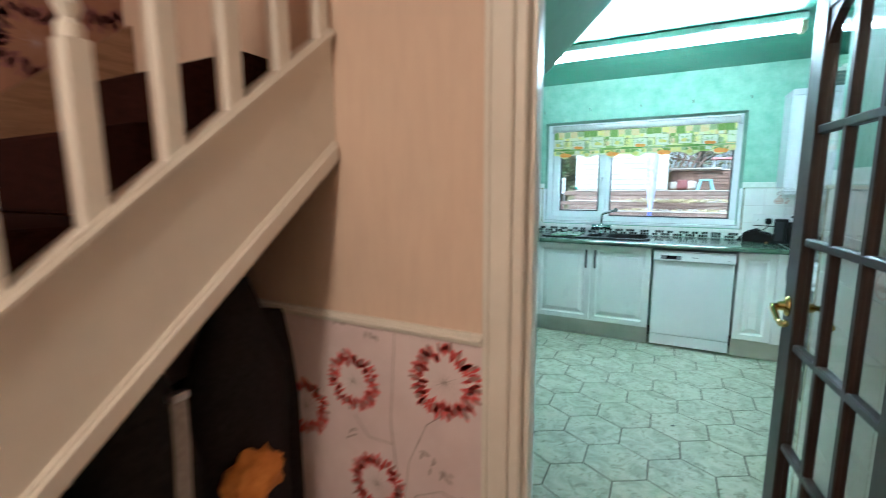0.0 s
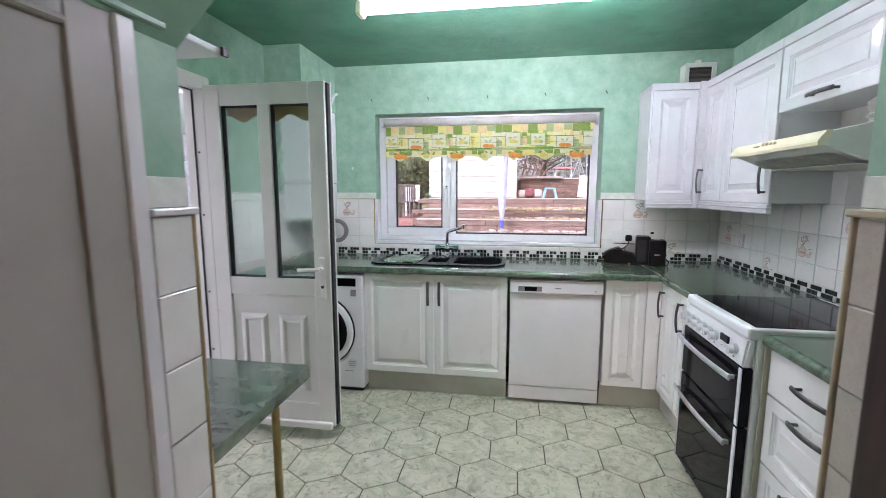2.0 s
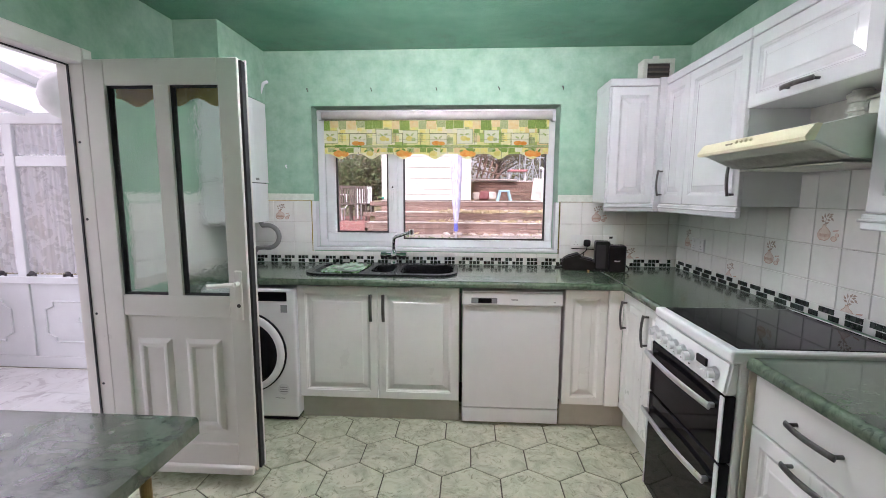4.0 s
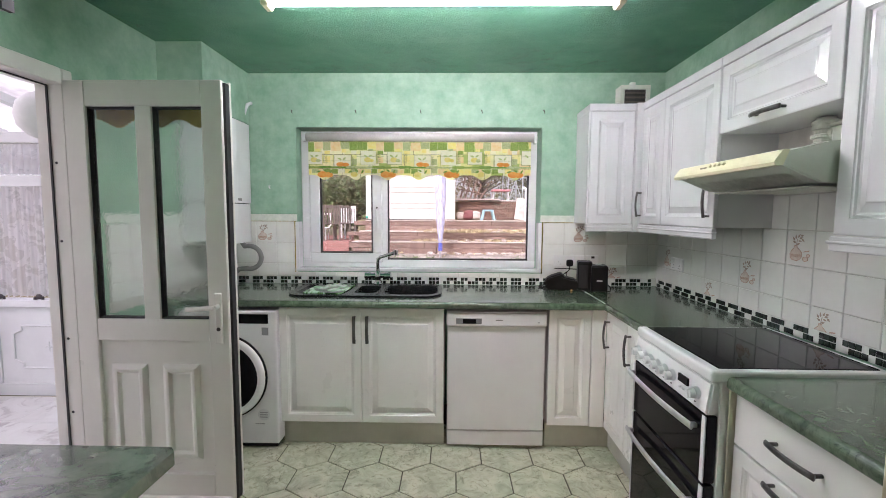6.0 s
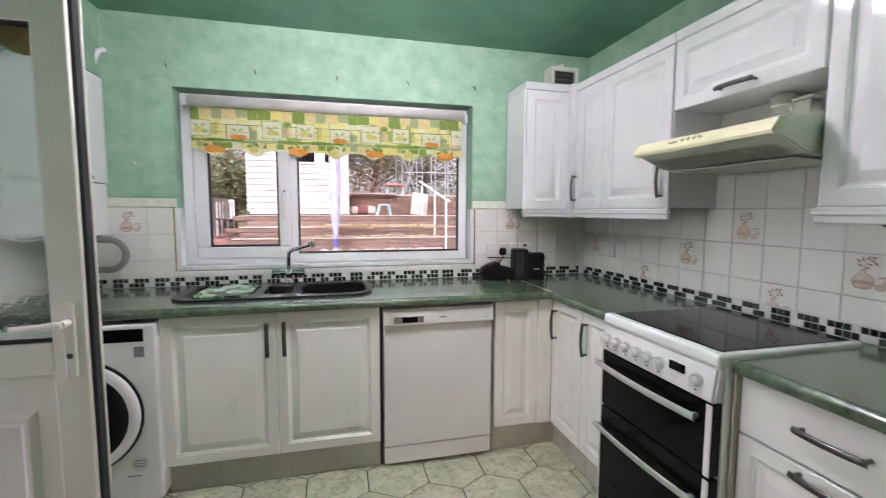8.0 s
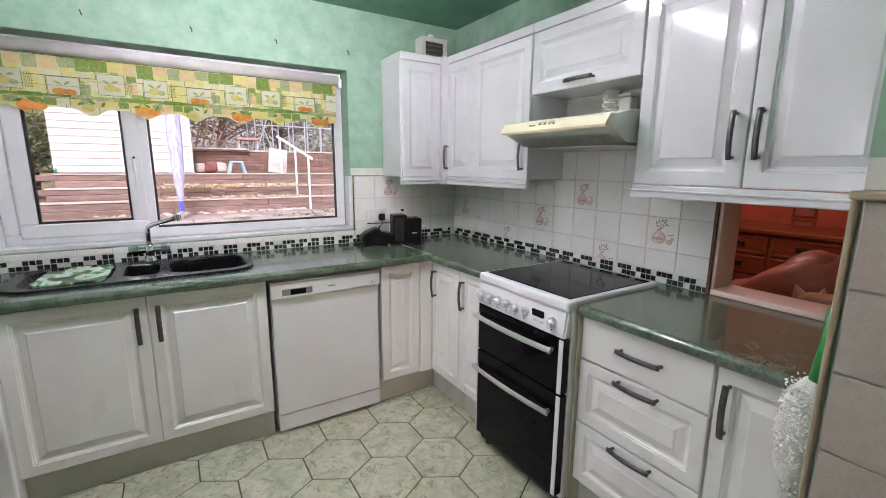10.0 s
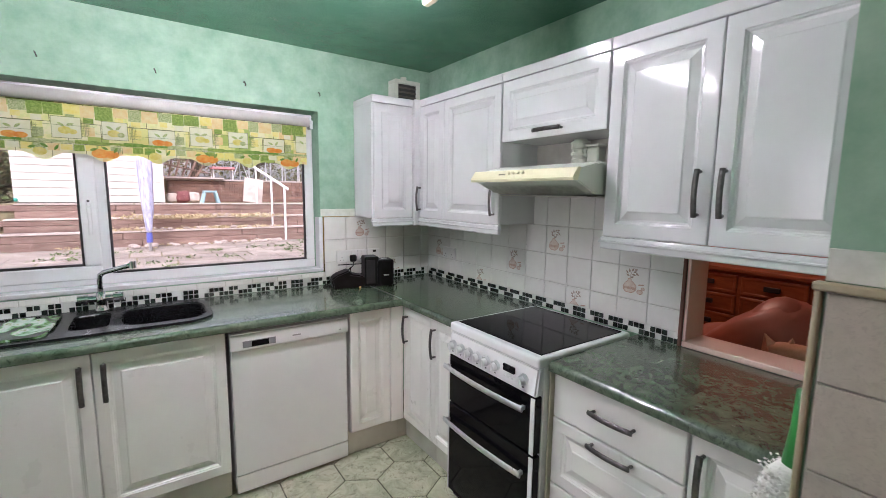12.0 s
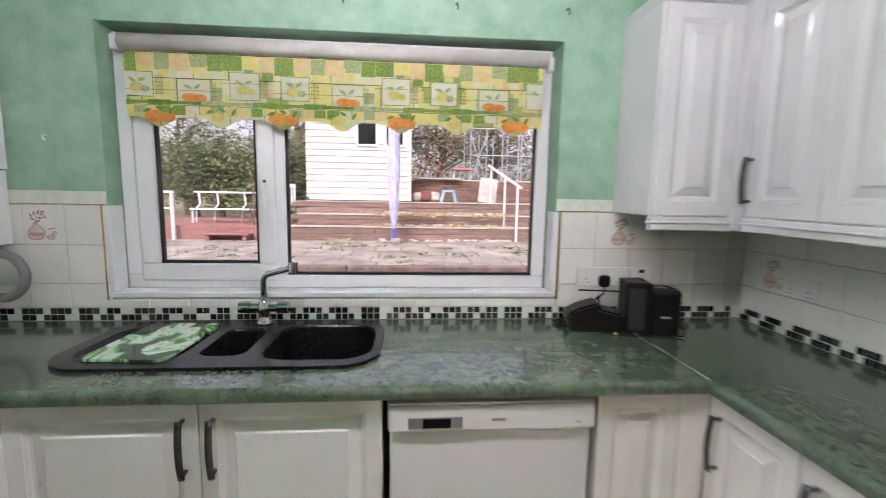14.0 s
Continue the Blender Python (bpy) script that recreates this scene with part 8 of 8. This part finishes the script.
# weeds on patio and steps
def leaf_quads(b, q, c, spread, n, size):
    for _ in range(n):
        p = Vector(c) + Vector((q.gauss(0, spread[0]), q.gauss(0, spread[1]), q.gauss(0, spread[2])))
        d = Vector((q.uniform(-1, 1), q.uniform(-1, 1), q.uniform(-0.6, 1))).normalized()
        e = d.cross(Vector((q.uniform(-1, 1), q.uniform(-1, 1), q.uniform(-1, 1)))).normalized()
        s = size * q.uniform(0.5, 1.3)
        b.faces.new([b.verts.new(p + v) for v in (-d * s, e * s * 0.45, d * s, -e * s * 0.45)])


def leafy(name, dark, light):
    m = surface(name, dark, light, 3.5, 0.6, detail=4)
    return m


LEAF1 = leafy("green_leaves", (0.06, 0.10, 0.035), (0.17, 0.23, 0.085))
LEAF2 = leafy("olive_leaves", (0.10, 0.105, 0.05), (0.22, 0.21, 0.105))
LEAF3 = leafy("brown_dry_leaves", (0.13, 0.085, 0.045), (0.26, 0.19, 0.10))
DRY = leafy("dry_straw", (0.36, 0.29, 0.15), (0.52, 0.44, 0.26))
q = random.Random(77)
b = bmesh.new()
for _ in range(46):
    leaf_quads(b, q, (q.uniform(-3.5, 3.5), q.uniform(8.0, 11.9), PZ + 0.02), (0.10, 0.05, 0.012), 26, 0.028)
solo("weeds", b, LEAF1, "low green weeds between the paving slabs", "weeds", kind="stuff")
b = bmesh.new()
for _ in range(75):
    leaf_quads(b, q, (q.uniform(-0.8, 2.2), 12.2 + q.choice((0, 0.38)), q.choice((0.76, 1.0))), (0.16, 0.06, 0.02), 40, 0.035)
for _ in range(12):
    leaf_quads(b, q, (q.uniform(-1.5, 2.0), q.uniform(11.8, 12.0), PZ + 0.02), (0.12, 0.05, 0.015), 20, 0.03)
solo("dry_straw", b, DRY, "dry straw lying on the garden steps", "straw", kind="stuff")
rb = solo("rubble", bmesh.new(), CAPSTONE, "scattered broken stones below the steps", "rubble", kind="stuff")
b = bmesh.new()
for _ in range(70):
    x = q.uniform(-0.6, 2.2)
    lvl = q.choice((0, 0, 1, 2))
    ball((x, (q.uniform(11.7, 11.98), q.uniform(12.1, 12.3), q.uniform(12.45, 12.65))[lvl], (PZ, 0.745, 0.99)[lvl] + 0.02), q.uniform(0.03, 0.07), 7, 5, (1.4, 1, 0.7), b)
b.to_mesh(rb.data)
b.free()


def tree(label, x, y, z, h, spread, leaf_mats, n, seed, twigs=26):
    t = thing("tree", label, "tree", (x, y, z))
    r = random.Random(seed)
    tr = bmesh.new()
    tube([(x, y, z), (x + r.uniform(-0.1, 0.1), y, z + h * 0.3), (x + r.uniform(-0.25, 0.25), y, z + h * 0.6), (x + r.uniform(-0.3, 0.3), y, z + h * 0.95)], [0.12, 0.09, 0.06, 0.02], 8, tr)
    tips = []
    for _ in range(twigs):
        t0 = r.uniform(0.12, 0.8)
        a = r.uniform(0, 6.28)
        L = spread * r.uniform(0.45, 1.05) * (1.1 - 0.4 * t0)
        p0 = Vector((x, y, z + h * t0))
        p2 = p0 + Vector((math.cos(a) * L, math.sin(a) * L * 0.8, L * r.uniform(0.05, 0.7)))
        p1 = (p0 + p2) / 2 + Vector((r.uniform(-0.2, 0.2), r.uniform(-0.2, 0.2), r.uniform(0, 0.25)))
        tube([p0, p1, p2], [0.035, 0.02, 0.006], 5, tr)
        tips += [p1, p2, (p1 + p2) / 2]
        for _k in range(3):
            p3 = p2 + Vector((r.uniform(-0.6, 0.6), r.uniform(-0.5, 0.5), r.uniform(-0.2, 0.6)))
            tube([p1.lerp(p2, r.random()), p3], [0.010, 0.003], 4, tr)
            tips.append(p3)
    part("trunk", tr, BARK, t, "brown trunk and bare branches")
    for mt, share_ in leaf_mats:
        cb = bmesh.new()
        for _ in range(int(n * share_ / 14)):
            leaf_quads(cb, r, r.choice(tips), (0.22, 0.22, 0.17), 14, 0.055)
        part("crown", cb, mt, t)
    return t


tree("dense dark green shrub by the fence", -6.2, 16.2, 0.6, 2.1, 1.5, ((LEAF1, 0.8), (LEAF2, 0.2)), 5200, 1)
tree("dense green bush behind the bench", -4.4, 15.6, 0.6, 1.7, 1.3, ((LEAF1, 0.65), (LEAF2, 0.35)), 4600, 2)
tree("half-bare brown shrub behind the bench", -3.2, 16.5, 0.6, 2.6, 1.5, ((LEAF3, 0.5), (LEAF2, 0.5)), 3200, 3, 40)
tree("dense green shrub beside the garden steps", -3.4, 15.5, 0.6, 1.9, 1.4, ((LEAF1, 0.5), (LEAF2, 0.5)), 4600, 11)
tree("dark green shrub at the edge of the deck", -5.3, 15.7, 0.6, 1.8, 1.3, ((LEAF1, 0.8), (LEAF2, 0.2)), 4400, 12)
tree("half-bare tree beside the shed", -7.6, 18.5, 0.6, 4.4, 2.2, ((LEAF3, 0.6), (LEAF2, 0.4)), 2600, 4, 44)
tree("olive shrub on the bank behind the wall", 1.0, 16.6, 1.78, 1.8, 1.4, ((LEAF2, 0.6), (LEAF3, 0.4)), 4200, 5)
tree("brown shrub on the bank behind the greenhouse", 3.0, 18.0, 1.78, 2.4, 1.8, ((LEAF2, 0.5), (LEAF3, 0.5)), 4600, 6, 36)
tree("olive bush at the end of the garden", 5.4, 17.4, 1.78, 2.2, 1.7, ((LEAF2, 0.6), (LEAF1, 0.4)), 3600, 7)
tree("green hedge bush behind the shed", -1.4, 18.0, 1.78, 2.6, 1.9, ((LEAF1, 0.5), (LEAF2, 0.5)), 4000, 8)
tree("tall half-bare tree far behind the garden", -4.6, 22.0, 0.6, 5.6, 2.6, ((LEAF3, 0.5), (LEAF2, 0.5)), 3600, 9, 50)
b = bmesh.new()
for _ in range(420):
    leaf_quads(b, q, (q.uniform(-11, 9), q.uniform(19, 23), 1.4 + abs(q.gauss(0, 0.9))), (0.5, 0.5, 0.35), 22, 0.08)
solo("far_hedge", b, LEAF2, "tangled hedge along the far end of the garden", "hedge", kind="stuff")
